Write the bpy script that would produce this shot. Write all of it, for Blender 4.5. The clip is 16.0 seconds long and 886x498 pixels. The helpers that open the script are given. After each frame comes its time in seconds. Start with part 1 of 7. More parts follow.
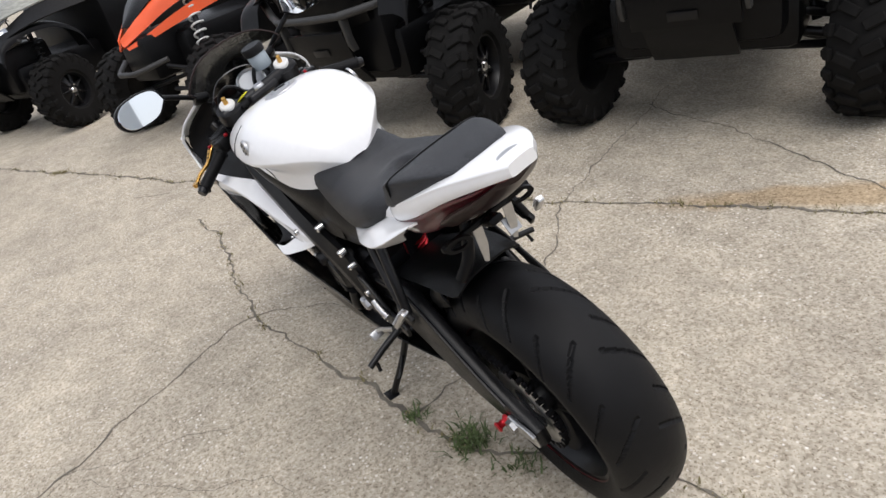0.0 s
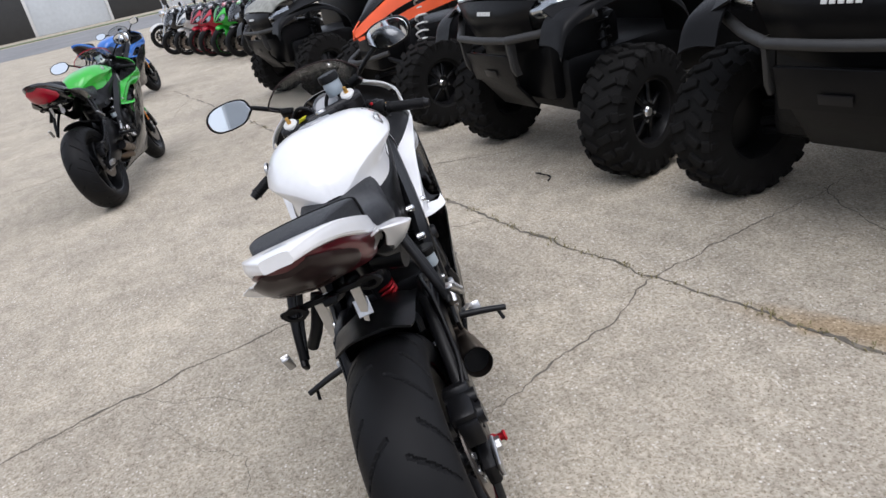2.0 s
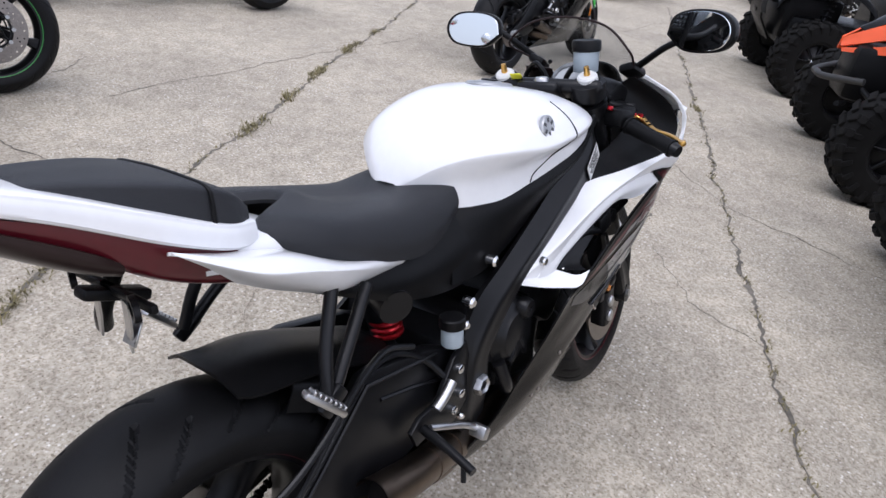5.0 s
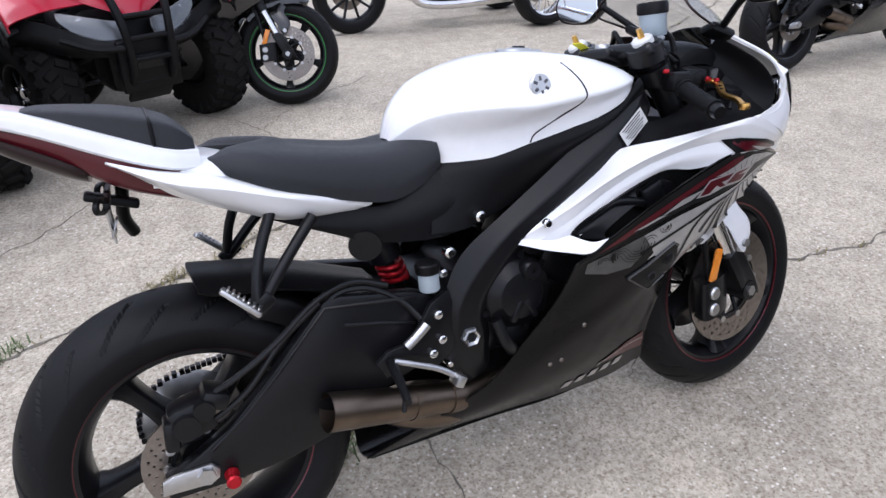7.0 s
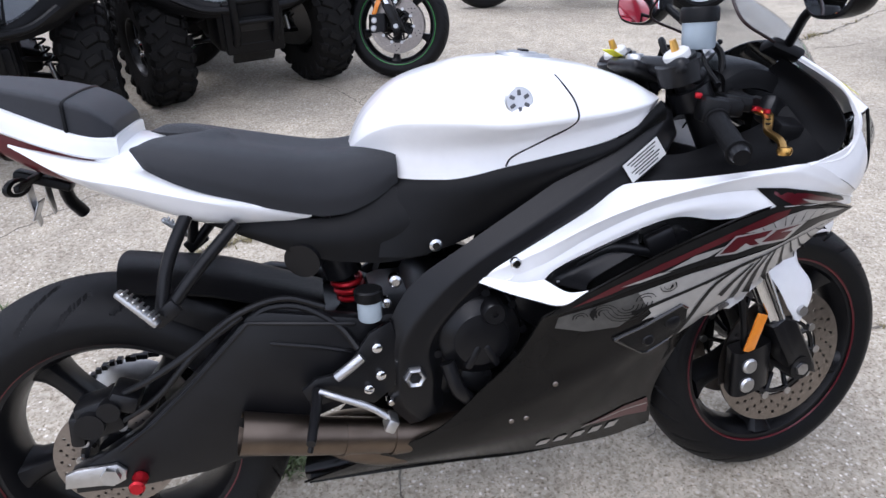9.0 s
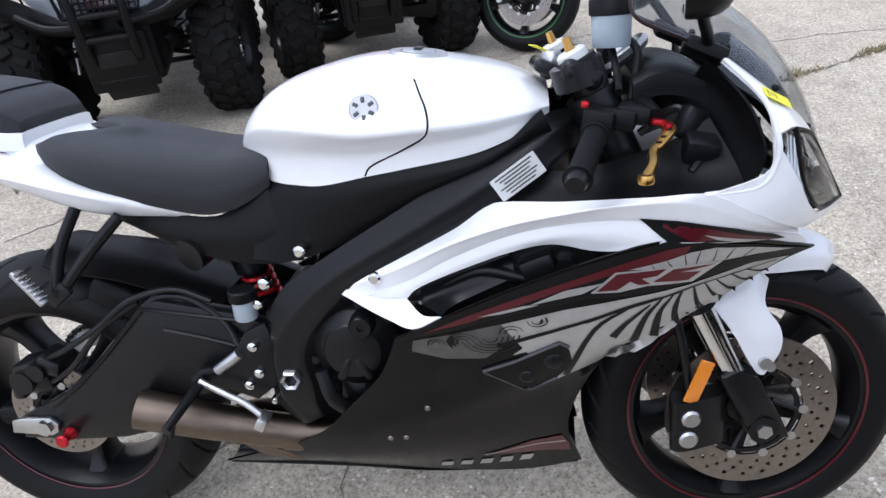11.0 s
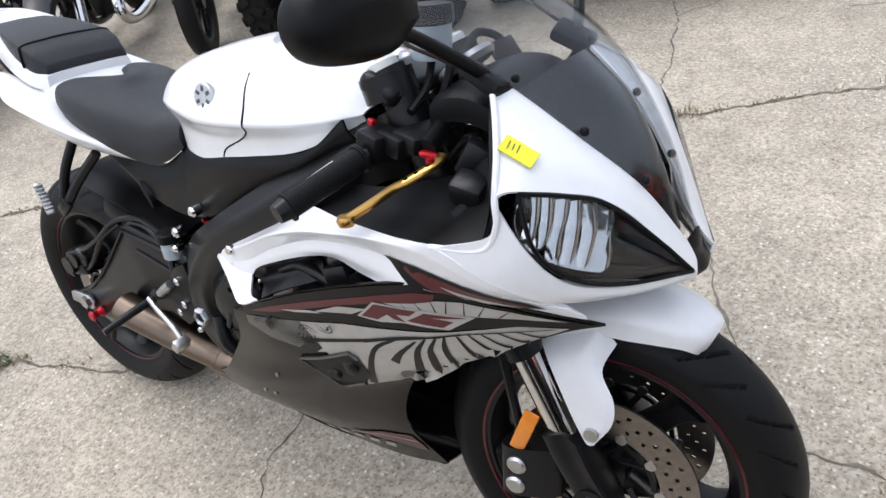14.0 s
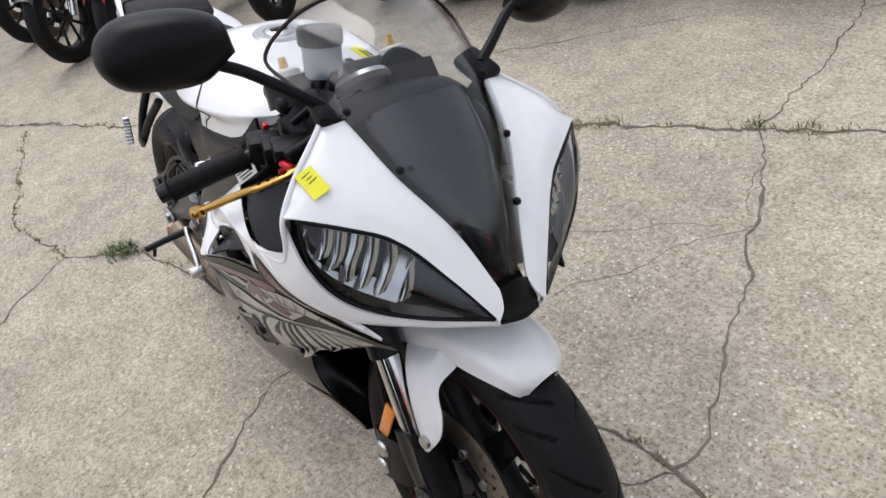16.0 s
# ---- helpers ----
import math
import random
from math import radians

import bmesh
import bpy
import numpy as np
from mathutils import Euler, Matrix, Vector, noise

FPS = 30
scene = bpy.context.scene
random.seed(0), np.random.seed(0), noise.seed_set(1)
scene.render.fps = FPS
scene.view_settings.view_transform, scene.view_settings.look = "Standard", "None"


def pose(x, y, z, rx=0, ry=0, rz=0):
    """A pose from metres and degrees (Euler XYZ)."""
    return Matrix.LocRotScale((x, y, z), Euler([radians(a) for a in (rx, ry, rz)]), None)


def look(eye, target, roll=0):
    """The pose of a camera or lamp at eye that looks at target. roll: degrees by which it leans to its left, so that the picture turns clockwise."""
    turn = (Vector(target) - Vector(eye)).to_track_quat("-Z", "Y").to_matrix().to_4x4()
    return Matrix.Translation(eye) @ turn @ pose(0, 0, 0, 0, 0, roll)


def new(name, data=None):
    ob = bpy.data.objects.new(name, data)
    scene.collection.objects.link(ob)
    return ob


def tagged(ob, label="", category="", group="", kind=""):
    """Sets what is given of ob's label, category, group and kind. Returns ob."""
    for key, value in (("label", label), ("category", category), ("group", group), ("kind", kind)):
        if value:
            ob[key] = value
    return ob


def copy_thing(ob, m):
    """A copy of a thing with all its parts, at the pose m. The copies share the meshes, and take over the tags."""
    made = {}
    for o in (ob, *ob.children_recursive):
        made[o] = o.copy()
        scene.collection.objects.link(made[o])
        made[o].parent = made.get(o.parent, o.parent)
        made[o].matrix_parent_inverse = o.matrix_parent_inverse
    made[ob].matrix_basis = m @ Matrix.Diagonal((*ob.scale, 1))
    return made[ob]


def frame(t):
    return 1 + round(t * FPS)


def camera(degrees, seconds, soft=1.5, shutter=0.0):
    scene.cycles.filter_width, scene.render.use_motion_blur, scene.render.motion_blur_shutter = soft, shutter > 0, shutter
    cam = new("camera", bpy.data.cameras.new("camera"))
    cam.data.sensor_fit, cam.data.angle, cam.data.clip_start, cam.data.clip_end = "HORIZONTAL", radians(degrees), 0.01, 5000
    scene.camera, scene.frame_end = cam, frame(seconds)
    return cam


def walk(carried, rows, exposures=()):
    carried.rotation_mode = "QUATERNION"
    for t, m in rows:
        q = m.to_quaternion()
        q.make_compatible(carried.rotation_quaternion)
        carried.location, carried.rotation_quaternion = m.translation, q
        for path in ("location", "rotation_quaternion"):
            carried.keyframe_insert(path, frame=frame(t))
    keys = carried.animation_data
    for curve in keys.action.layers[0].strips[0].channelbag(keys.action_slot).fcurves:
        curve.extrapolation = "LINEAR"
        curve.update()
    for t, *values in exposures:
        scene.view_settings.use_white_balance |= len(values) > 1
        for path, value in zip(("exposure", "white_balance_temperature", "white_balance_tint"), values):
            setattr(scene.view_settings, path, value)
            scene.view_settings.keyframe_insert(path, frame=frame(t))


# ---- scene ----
cam = camera(65.7, 16.0)
METRES, EYE, TILT, LEAN, TURN = 5.05, 1.373, 0.0, 0.0, -115.3
ROWS = [
    (0.0, 0.0, 0.0, 0.0, -7.87, -29.92, 13.9),
    (0.5, 0.0349, -0.0114, 0.0026, -0.52, -27.35, 14.57),
    (1.0, 0.0653, 0.015, -0.0027, 1.85, -27.34, 13.07),
    (1.5, 0.101, 0.0311, -0.0027, 5.81, -27.85, 12.62),
    (2.0, 0.1468, 0.0251, -0.0017, 17.85, -24.71, 11.31),
    (2.5, 0.1627, 0.0411, -0.0017, 24.53, -24.01, 9.18),
    (3.0, 0.1665, 0.0765, -0.0021, 30.41, -24.44, -1.71),
    (3.5, 0.1847, 0.1134, -0.0037, 39.71, -24.99, -7.39),
    (4.0, 0.1945, 0.1419, -0.0054, 51.42, -27.88, -12.76),
    (4.5, 0.1822, 0.177, -0.0061, 57.99, -29.23, -12.01),
    (7.0, 0.2335, 0.3326, -0.011, 89.55, -30.0, 0.62),
    (7.5, 0.246, 0.356, -0.0073, 95.99, -29.47, 2.17),
    (8.0, 0.2255, 0.3694, -0.0102, 98.6, -29.88, 1.25),
    (10.5, 0.1429, 0.4636, -0.0123, 115.96, -34.74, 3.38),
    (11.0, 0.1259, 0.495, -0.0109, 120.96, -34.17, 5.8),
    (11.5, 0.1145, 0.5225, -0.0083, 125.11, -33.32, 7.01),
    (12.0, 0.091, 0.5282, -0.0121, 127.59, -34.78, 6.21),
    (12.5, 0.0696, 0.5429, -0.01, 131.79, -36.56, 6.85),
    (13.0, 0.0529, 0.5791, -0.0087, 139.81, -35.78, 8.71),
    (13.5, 0.0339, 0.5896, -0.01, 144.27, -35.48, 10.84),
    (14.0, 0.0089, 0.5881, -0.01, 147.38, -37.78, 11.49),
    (14.5, -0.016, 0.6093, -0.0057, 152.91, -37.33, 12.55),
    (15.0, -0.0377, 0.6389, -0.0034, 159.78, -34.93, 13.44),
    (15.5, -0.0592, 0.6356, -0.0058, 164.57, -35.44, 14.78),
    (16.0, -0.0872, 0.6275, -0.0064, 168.22, -38.09, 13.41),
]
walk(cam, [(t, pose(-0.998, 0.63, EYE, TILT, LEAN, TURN) @ pose(METRES * x, METRES * y, METRES * z, 90 + pitch, roll, yaw)) for t, x, y, z, yaw, pitch, roll in ROWS],
     exposures=[(0.0, 0.66, 6500, 12), (1.0, 0.56, 6300, 12), (3.0, 0.61, 6060, 15), (4.5, 0.61, 5930, 16), (8.0, 0.85, 5760, 16), (11.0, 0.89, 5720, 13), (14.0, 0.87, 6080, 12), (16.0, 0.56, 6350, 13)])

# ---- daylight under an overcast sky ----
world = bpy.data.worlds.new("overcast_sky")
scene.world = world
world.use_nodes = True
wn = world.node_tree
sky = wn.nodes.new("ShaderNodeTexSky")
sky.sky_type = "NISHITA"
sky.sun_disc = False
sky.sun_elevation, sky.sun_rotation = radians(58), radians(200)
sky.air_density, sky.dust_density, sky.ozone_density = 1.0, 3.0, 1.0
grey = wn.nodes.new("ShaderNodeHueSaturation")
grey.inputs["Saturation"].default_value = 0.5
wn.links.new(sky.outputs[0], grey.inputs["Color"])
cloud = wn.nodes.new("ShaderNodeMix")
cloud.data_type = "RGBA"
cloud.inputs[0].default_value = 0.5
cloud.inputs[7].default_value = (5.6, 5.8, 6.2, 1)
wn.links.new(grey.outputs[0], cloud.inputs[6])
wn.links.new(cloud.outputs[2], wn.nodes["Background"].inputs[0])
wn.nodes["Background"].inputs[1].default_value = 0.13

sun = new("sun", bpy.data.lights.new("sun", "SUN"))
sun.data.energy, sun.data.angle, sun.data.color = 1.0, radians(35), (1.0, 0.97, 0.93)
sun.matrix_world = look((-3, 1.5, 8), (0.7, 0, 0))

# ---- materials ----


def material(name, colour, rough=0.5, metal=0.0, coat=0.0, vary=0.06, scale=40.0, bump=0.0, bump_scale=300.0, spec=0.5):
    """A principled material with two scales of tone variation and a fine relief, in object space."""
    m = bpy.data.materials.new(name)
    m.use_nodes = True
    nt = m.node_tree
    b = nt.nodes["Principled BSDF"]
    b.inputs["Roughness"].default_value, b.inputs["Metallic"].default_value = rough, metal
    b.inputs["Coat Weight"].default_value, b.inputs["Coat Roughness"].default_value = coat, 0.06
    b.inputs["Specular IOR Level"].default_value = spec
    tc = nt.nodes.new("ShaderNodeTexCoord")
    n1, n2 = nt.nodes.new("ShaderNodeTexNoise"), nt.nodes.new("ShaderNodeTexNoise")
    n1.inputs["Scale"].default_value, n2.inputs["Scale"].default_value = scale, scale * 0.12
    n1.inputs["Detail"].default_value = 4
    add = nt.nodes.new("ShaderNodeMath")
    add.operation = "ADD"
    ramp = nt.nodes.new("ShaderNodeMapRange")
    ramp.inputs["From Min"].default_value, ramp.inputs["From Max"].default_value = 0.6, 1.4
    ramp.inputs["To Min"].default_value, ramp.inputs["To Max"].default_value = 1 - vary, 1 + vary
    mix = nt.nodes.new("ShaderNodeVectorMath")
    mix.operation = "SCALE"
    mix.inputs[0].default_value = colour
    for n in (n1, n2):
        nt.links.new(tc.outputs["Object"], n.inputs["Vector"])
    nt.links.new(n1.outputs[0], add.inputs[0])
    nt.links.new(n2.outputs[0], add.inputs[1])
    nt.links.new(add.outputs[0], ramp.inputs[0])
    nt.links.new(ramp.outputs[0], mix.inputs["Scale"])
    nt.links.new(mix.outputs[0], b.inputs["Base Color"])
    rr = nt.nodes.new("ShaderNodeMapRange")
    rr.inputs["To Min"].default_value, rr.inputs["To Max"].default_value = max(0.02, rough * 0.85), min(1, rough * 1.15)
    nt.links.new(n2.outputs[0], rr.inputs[0])
    nt.links.new(rr.outputs[0], b.inputs["Roughness"])
    if bump:
        n3, bp = nt.nodes.new("ShaderNodeTexNoise"), nt.nodes.new("ShaderNodeBump")
        n3.inputs["Scale"].default_value, n3.inputs["Detail"].default_value = bump_scale, 3
        bp.inputs["Strength"].default_value, bp.inputs["Distance"].default_value = bump, 0.002
        nt.links.new(tc.outputs["Object"], n3.inputs["Vector"])
        nt.links.new(n3.outputs[0], bp.inputs["Height"])
        nt.links.new(bp.outputs[0], b.inputs["Normal"])
    return m


def clear(name, tint, gloss_rough=0.02, weight=1.0):
    """Thin glazing: a tinted see-through sheet with a Fresnel gloss."""
    m = bpy.data.materials.new(name)
    m.use_nodes = True
    nt = m.node_tree
    nt.nodes.remove(nt.nodes["Principled BSDF"])
    t, g = nt.nodes.new("ShaderNodeBsdfTransparent"), nt.nodes.new("ShaderNodeBsdfGlossy")
    f, mx = nt.nodes.new("ShaderNodeLayerWeight"), nt.nodes.new("ShaderNodeMixShader")
    p, k = nt.nodes.new("ShaderNodeMath"), nt.nodes.new("ShaderNodeMath")
    t.inputs[0].default_value = (*tint, 1)
    g.inputs["Roughness"].default_value = gloss_rough
    f.inputs[0].default_value = 0.5
    p.operation, k.operation = "POWER", "MULTIPLY_ADD"
    p.inputs[1].default_value, k.inputs[1].default_value, k.inputs[2].default_value = 4.0, 0.45 * weight, 0.03
    nt.links.new(f.outputs["Facing"], p.inputs[0])
    nt.links.new(p.outputs[0], k.inputs[0])
    nt.links.new(k.outputs[0], mx.inputs[0])
    nt.links.new(t.outputs[0], mx.inputs[1])
    nt.links.new(g.outputs[0], mx.inputs[2])
    nt.links.new(mx.outputs[0], nt.nodes["Material Output"].inputs[0])
    return m


ASPHALT = material("worn_asphalt", (0.20, 0.20, 0.20), 0.85, 0, 0, 0.3, 3, 0.3, 200)
WHITE = material("pearl_white_paint", (0.80, 0.80, 0.80), 0.32, 0.0, 0.7, 0.03, 60)
CHARCOAL = material("charcoal_metallic_paint", (0.0075, 0.007, 0.0066), 0.17, 0.1, 0.04, 0.3, 30, 0, 300, 0.15)
SILVER = material("silver_metallic_paint", (0.44, 0.43, 0.41), 0.38, 0.5, 0.3, 0.12, 50)
GREYPAINT = material("grey_metallic_paint", (0.09, 0.088, 0.083), 0.4, 0.4, 0.2, 0.3, 60)
BADGEGREY = material("badge_dark_enamel", (0.07, 0.07, 0.075), 0.3, 0.3, 0.3, 0.1, 60)
BLACKFILM = material("satin_black_film", (0.007, 0.007, 0.007), 0.35, 0, 0.0, 0.1, 40, 0, 300, 0.2)
GREENLINE = material("dark_green_paint", (0.02, 0.19, 0.03), 0.35, 0, 0.3, 0.1, 40)
BLACKPAINT = material("gloss_black_paint", (0.012, 0.012, 0.012), 0.2, 0, 0.6, 0.1, 40)
REDPAINT = material("deep_red_paint", (0.078, 0.003, 0.008), 0.3, 0.2, 0.35, 0.15, 60)
PLASTIC = material("matt_black_plastic", (0.005, 0.005, 0.0054), 0.36, 0, 0, 0.25, 40, 0.2, 900, 0.15)
SATIN = material("satin_black_metal", (0.007, 0.007, 0.0078), 0.30, 0.0, 0.0, 0.25, 40, 0.12, 700, 0.26)
RUBBER = material("tyre_rubber", (0.0065, 0.0065, 0.007), 0.5, 0, 0, 0.25, 30, 0.3, 700, 0.16)
DUSTY = material("dusty_tyre_rubber", (0.010, 0.0096, 0.0092), 0.85, 0, 0, 0.35, 12, 0.4, 500, 0.12)
VINYL = material("seat_vinyl", (0.017, 0.018, 0.021), 0.48, 0, 0, 0.12, 50, 0.5, 1400, 0.34)
CHROME = material("polished_chrome", (0.72, 0.72, 0.72), 0.1, 1.0, 0, 0.05, 60)
ALU = material("brushed_aluminium", (0.52, 0.52, 0.52), 0.32, 1.0, 0, 0.12, 90, 0.2, 600)
DISC = material("brake_disc_steel", (0.28, 0.25, 0.225), 0.34, 1.0, 0, 0.2, 90)
TITAN = material("heat_stained_exhaust_steel", (0.15, 0.118, 0.092), 0.36, 1.0, 0, 0.4, 14)
GOLD = material("gold_anodised_metal", (0.62, 0.36, 0.10), 0.28, 1.0, 0, 0.1, 60)
REDANO = material("red_anodised_metal", (0.45, 0.012, 0.02), 0.3, 0.6, 0, 0.1, 60)
REDPLASTIC = material("glossy_red_plastic", (0.42, 0.005, 0.026), 0.3, 0, 0.3, 0.12, 12)
ORANGEPLASTIC = material("orange_plastic", (0.80, 0.10, 0.02), 0.35, 0, 0.3, 0.1, 12)
GREENPLASTIC = material("lime_green_paint", (0.03, 0.42, 0.03), 0.3, 0, 0.5, 0.1, 20)
BLUEPAINT = material("blue_paint", (0.02, 0.14, 0.5), 0.3, 0, 0.5, 0.1, 20)
AMBER = material("amber_reflector", (0.75, 0.24, 0.02), 0.25, 0, 0.5, 0.1, 400)
SMOKED = material("smoked_lens", (0.022, 0.013, 0.012), 0.28, 0, 0.0, 0.2, 40, 0, 300, 0.2)
YELLOW = material("yellow_paper_tag", (0.78, 0.74, 0.03), 0.6, 0, 0, 0.06, 30)
INK = material("dark_ink", (0.05, 0.05, 0.05), 0.7)
LABEL = material("white_printed_label", (0.62, 0.62, 0.60), 0.5, 0, 0, 0.05, 50)
DIAL = material("pale_dial_face", (0.45, 0.46, 0.47), 0.4)
LAMPBACK = material("grey_lamp_backing", (0.20, 0.205, 0.21), 0.3, 0.3, 0, 0.3, 60)
FLUID = material("cloudy_reservoir_plastic", (0.36, 0.42, 0.46), 0.35, 0, 0.2, 0.1, 40)
WHITEPLASTIC = material("white_hood_plastic", (0.78, 0.79, 0.80), 0.35, 0, 0.2, 0.04, 12)
CAMO = material("faded_camouflage_plastic", (0.22, 0.22, 0.19), 0.5, 0, 0, 0.7, 22)
CREAM = material("cream_paint", (0.6, 0.6, 0.58), 0.4, 0, 0.3)
GRASS = material("weed_leaf", (0.085, 0.12, 0.04), 0.6, 0, 0, 0.4, 20)
DRYGRASS = material("dry_weed", (0.20, 0.17, 0.08), 0.8, 0, 0, 0.4, 20)
CRACK = material("dirt_in_crack", (0.15, 0.133, 0.108), 0.95, 0, 0, 0.5, 30)
SCREEN = clear("lightly_smoked_screen", (0.86, 0.87, 0.88), 0.04, 0.8)
LENS = clear("clear_lamp_lens", (0.86, 0.87, 0.88), 0.02)
BUMPER = material("worn_grey_black_steel", (0.024, 0.0235, 0.0225), 0.55, 0, 0, 0.3, 20, 0.3, 400)
PALE = material("pale_painted_metal", (0.55, 0.58, 0.60), 0.5, 0, 0, 0.1, 3)
MIRROR = material("mirror_glass", (0.78, 0.82, 0.86), 0.02, 1.0, 0, 0.01)


def concrete():
    """Worn exposed-aggregate concrete with pale stones, tan cast, large blotches and a rusty water stain."""
    m = bpy.data.materials.new("worn_concrete")
    m.use_nodes = True
    nt = m.node_tree
    b = nt.nodes["Principled BSDF"]
    b.inputs["Roughness"].default_value = 0.92
    b.inputs["Specular IOR Level"].default_value = 0.25
    tc = nt.nodes.new("ShaderNodeTexCoord")

    def tex(kind, scale, detail=4):
        n = nt.nodes.new(kind)
        n.inputs["Scale"].default_value = scale
        if kind == "ShaderNodeTexNoise":
            n.inputs["Detail"].default_value = detail
        nt.links.new(tc.outputs["Object"], n.inputs["Vector"])
        return n

    def ramp(src, stops):
        r = nt.nodes.new("ShaderNodeValToRGB")
        e = r.color_ramp.elements
        e[0].position, e[0].color = stops[0][0], (*stops[0][1], 1)
        e[1].position, e[1].color = stops[-1][0], (*stops[-1][1], 1)
        for p, c in stops[1:-1]:
            e.new(p).color = (*c, 1)
        nt.links.new(src, r.inputs[0])
        return r.outputs[0]

    def mix(kind, fac, a, c):
        x = nt.nodes.new("ShaderNodeMix")
        x.data_type, x.blend_type = "RGBA", kind
        for k, v in ((0, fac), (6, a), (7, c)):
            if isinstance(v, float):
                x.inputs[k].default_value = v
            else:
                nt.links.new(v, x.inputs[k])
        return x.outputs[2]

    base = ramp(tex("ShaderNodeTexNoise", 55, 6).outputs[0], [(0.32, (0.385, 0.343, 0.276)), (0.5, (0.485, 0.436, 0.357)), (0.68, (0.565, 0.515, 0.432))])
    blot = ramp(tex("ShaderNodeTexNoise", 1.3, 5).outputs[0], [(0.3, (0.80, 0.79, 0.78)), (0.7, (1.08, 1.07, 1.04))])
    col = mix("MULTIPLY", 1.0, base, blot)
    mid = ramp(tex("ShaderNodeTexNoise", 9, 5).outputs[0], [(0.35, (0.86, 0.86, 0.86)), (0.65, (1.06, 1.06, 1.06))])
    col = mix("MULTIPLY", 1.0, col, mid)
    vor = tex("ShaderNodeTexVoronoi", 75)
    stone = ramp(vor.outputs["Distance"], [(0.26, (1, 1, 1)), (0.36, (0, 0, 0))])
    pick = ramp(vor.outputs["Color"], [(0.56, (0, 0, 0)), (0.60, (1, 1, 1))])
    wear = ramp(tex("ShaderNodeTexNoise", 2.2, 3).outputs[0], [(0.40, (0.25, 0.25, 0.25)), (0.58, (1, 1, 1))])
    msk = mix("MULTIPLY", 1.0, mix("MULTIPLY", 1.0, stone, pick), wear)
    shade = ramp(vor.outputs["Color"], [(0.56, (0.24, 0.19, 0.145)), (0.66, (0.62, 0.575, 0.50)), (1.0, (0.82, 0.79, 0.74))])
    col = mix("MIX", msk, col, shade)
    pits = ramp(tex("ShaderNodeTexNoise", 130, 2).outputs[0], [(0.33, (0.50, 0.47, 0.42)), (0.40, (1, 1, 1))])
    col = mix("MULTIPLY", 1.0, col, pits)
    fine = ramp(tex("ShaderNodeTexVoronoi", 150).outputs["Color"], [(0.22, (0.74, 0.72, 0.69)), (0.45, (0.98, 0.98, 0.98)), (0.8, (1.03, 1.03, 1.03)), (0.97, (1.24, 1.23, 1.22))])
    col = mix("MULTIPLY", 1.0, col, fine)
    # rusty water stain beside the long crack
    mp = nt.nodes.new("ShaderNodeMapping")
    mp.vector_type = "TEXTURE"
    mp.inputs["Location"].default_value, mp.inputs["Rotation"].default_value = (0.30, -1.52, 0), (0, 0, radians(39))
    mp.inputs["Scale"].default_value = (0.66, 0.10, 1)
    nt.links.new(tc.outputs["Object"], mp.inputs["Vector"])
    wob = nt.nodes.new("ShaderNodeVectorMath")
    wob.operation = "MULTIPLY_ADD"
    wob.inputs[1].default_value = (0.7, 1.2, 0)
    nt.links.new(tex("ShaderNodeTexNoise", 6, 4).outputs["Color"], wob.inputs[0])
    nt.links.new(mp.outputs[0], wob.inputs[2])
    sh = nt.nodes.new("ShaderNodeVectorMath")
    sh.operation = "SUBTRACT"
    sh.inputs[1].default_value = (0.35, 0.6, 0)
    nt.links.new(wob.outputs[0], sh.inputs[0])
    ln = nt.nodes.new("ShaderNodeVectorMath")
    ln.operation = "LENGTH"
    nt.links.new(sh.outputs[0], ln.inputs[0])
    stain = ramp(ln.outputs["Value"], [(0.55, (0.62, 0.62, 0.62)), (1.0, (0, 0, 0))])
    rust = mix("MULTIPLY", 1.0, col, ramp(ln.outputs["Value"], [(0.0, (0.80, 0.60, 0.36)), (1.0, (0.8, 0.62, 0.4))]))
    col = mix("MIX", stain, col, rust)
    nt.links.new(col, b.inputs["Base Color"])
    bp = nt.nodes.new("ShaderNodeBump")
    bp.inputs["Strength"].default_value, bp.inputs["Distance"].default_value = 0.65, 0.004
    nt.links.new(tex("ShaderNodeTexNoise", 90, 5).outputs[0], bp.inputs["Height"])
    nt.links.new(bp.outputs[0], b.inputs["Normal"])
    return m


CONCRETE = concrete()

# ---- mesh helpers: each adds to a bmesh ----


def V(*a):
    return Vector(a)


def smooth_line(pts, n):
    """n points along a Catmull-Rom curve through pts."""
    p = [Vector(q) for q in pts]
    if len(p) == 1:
        return [p[0].copy() for _ in range(n)]
    q = [p[0] * 2 - p[1], *p, p[-1] * 2 - p[-2]]
    out = []
    for i in range(n):
        u = i / (n - 1) * (len(p) - 1)
        k = min(int(u), len(p) - 2)
        t = u - k
        a, b, c, d = q[k:k + 4]
        out.append(0.5 * (2 * b + (c - a) * t + (2 * a - 5 * b + 4 * c - d) * t * t + (3 * b - a - 3 * c + d) * t ** 3))
    return out


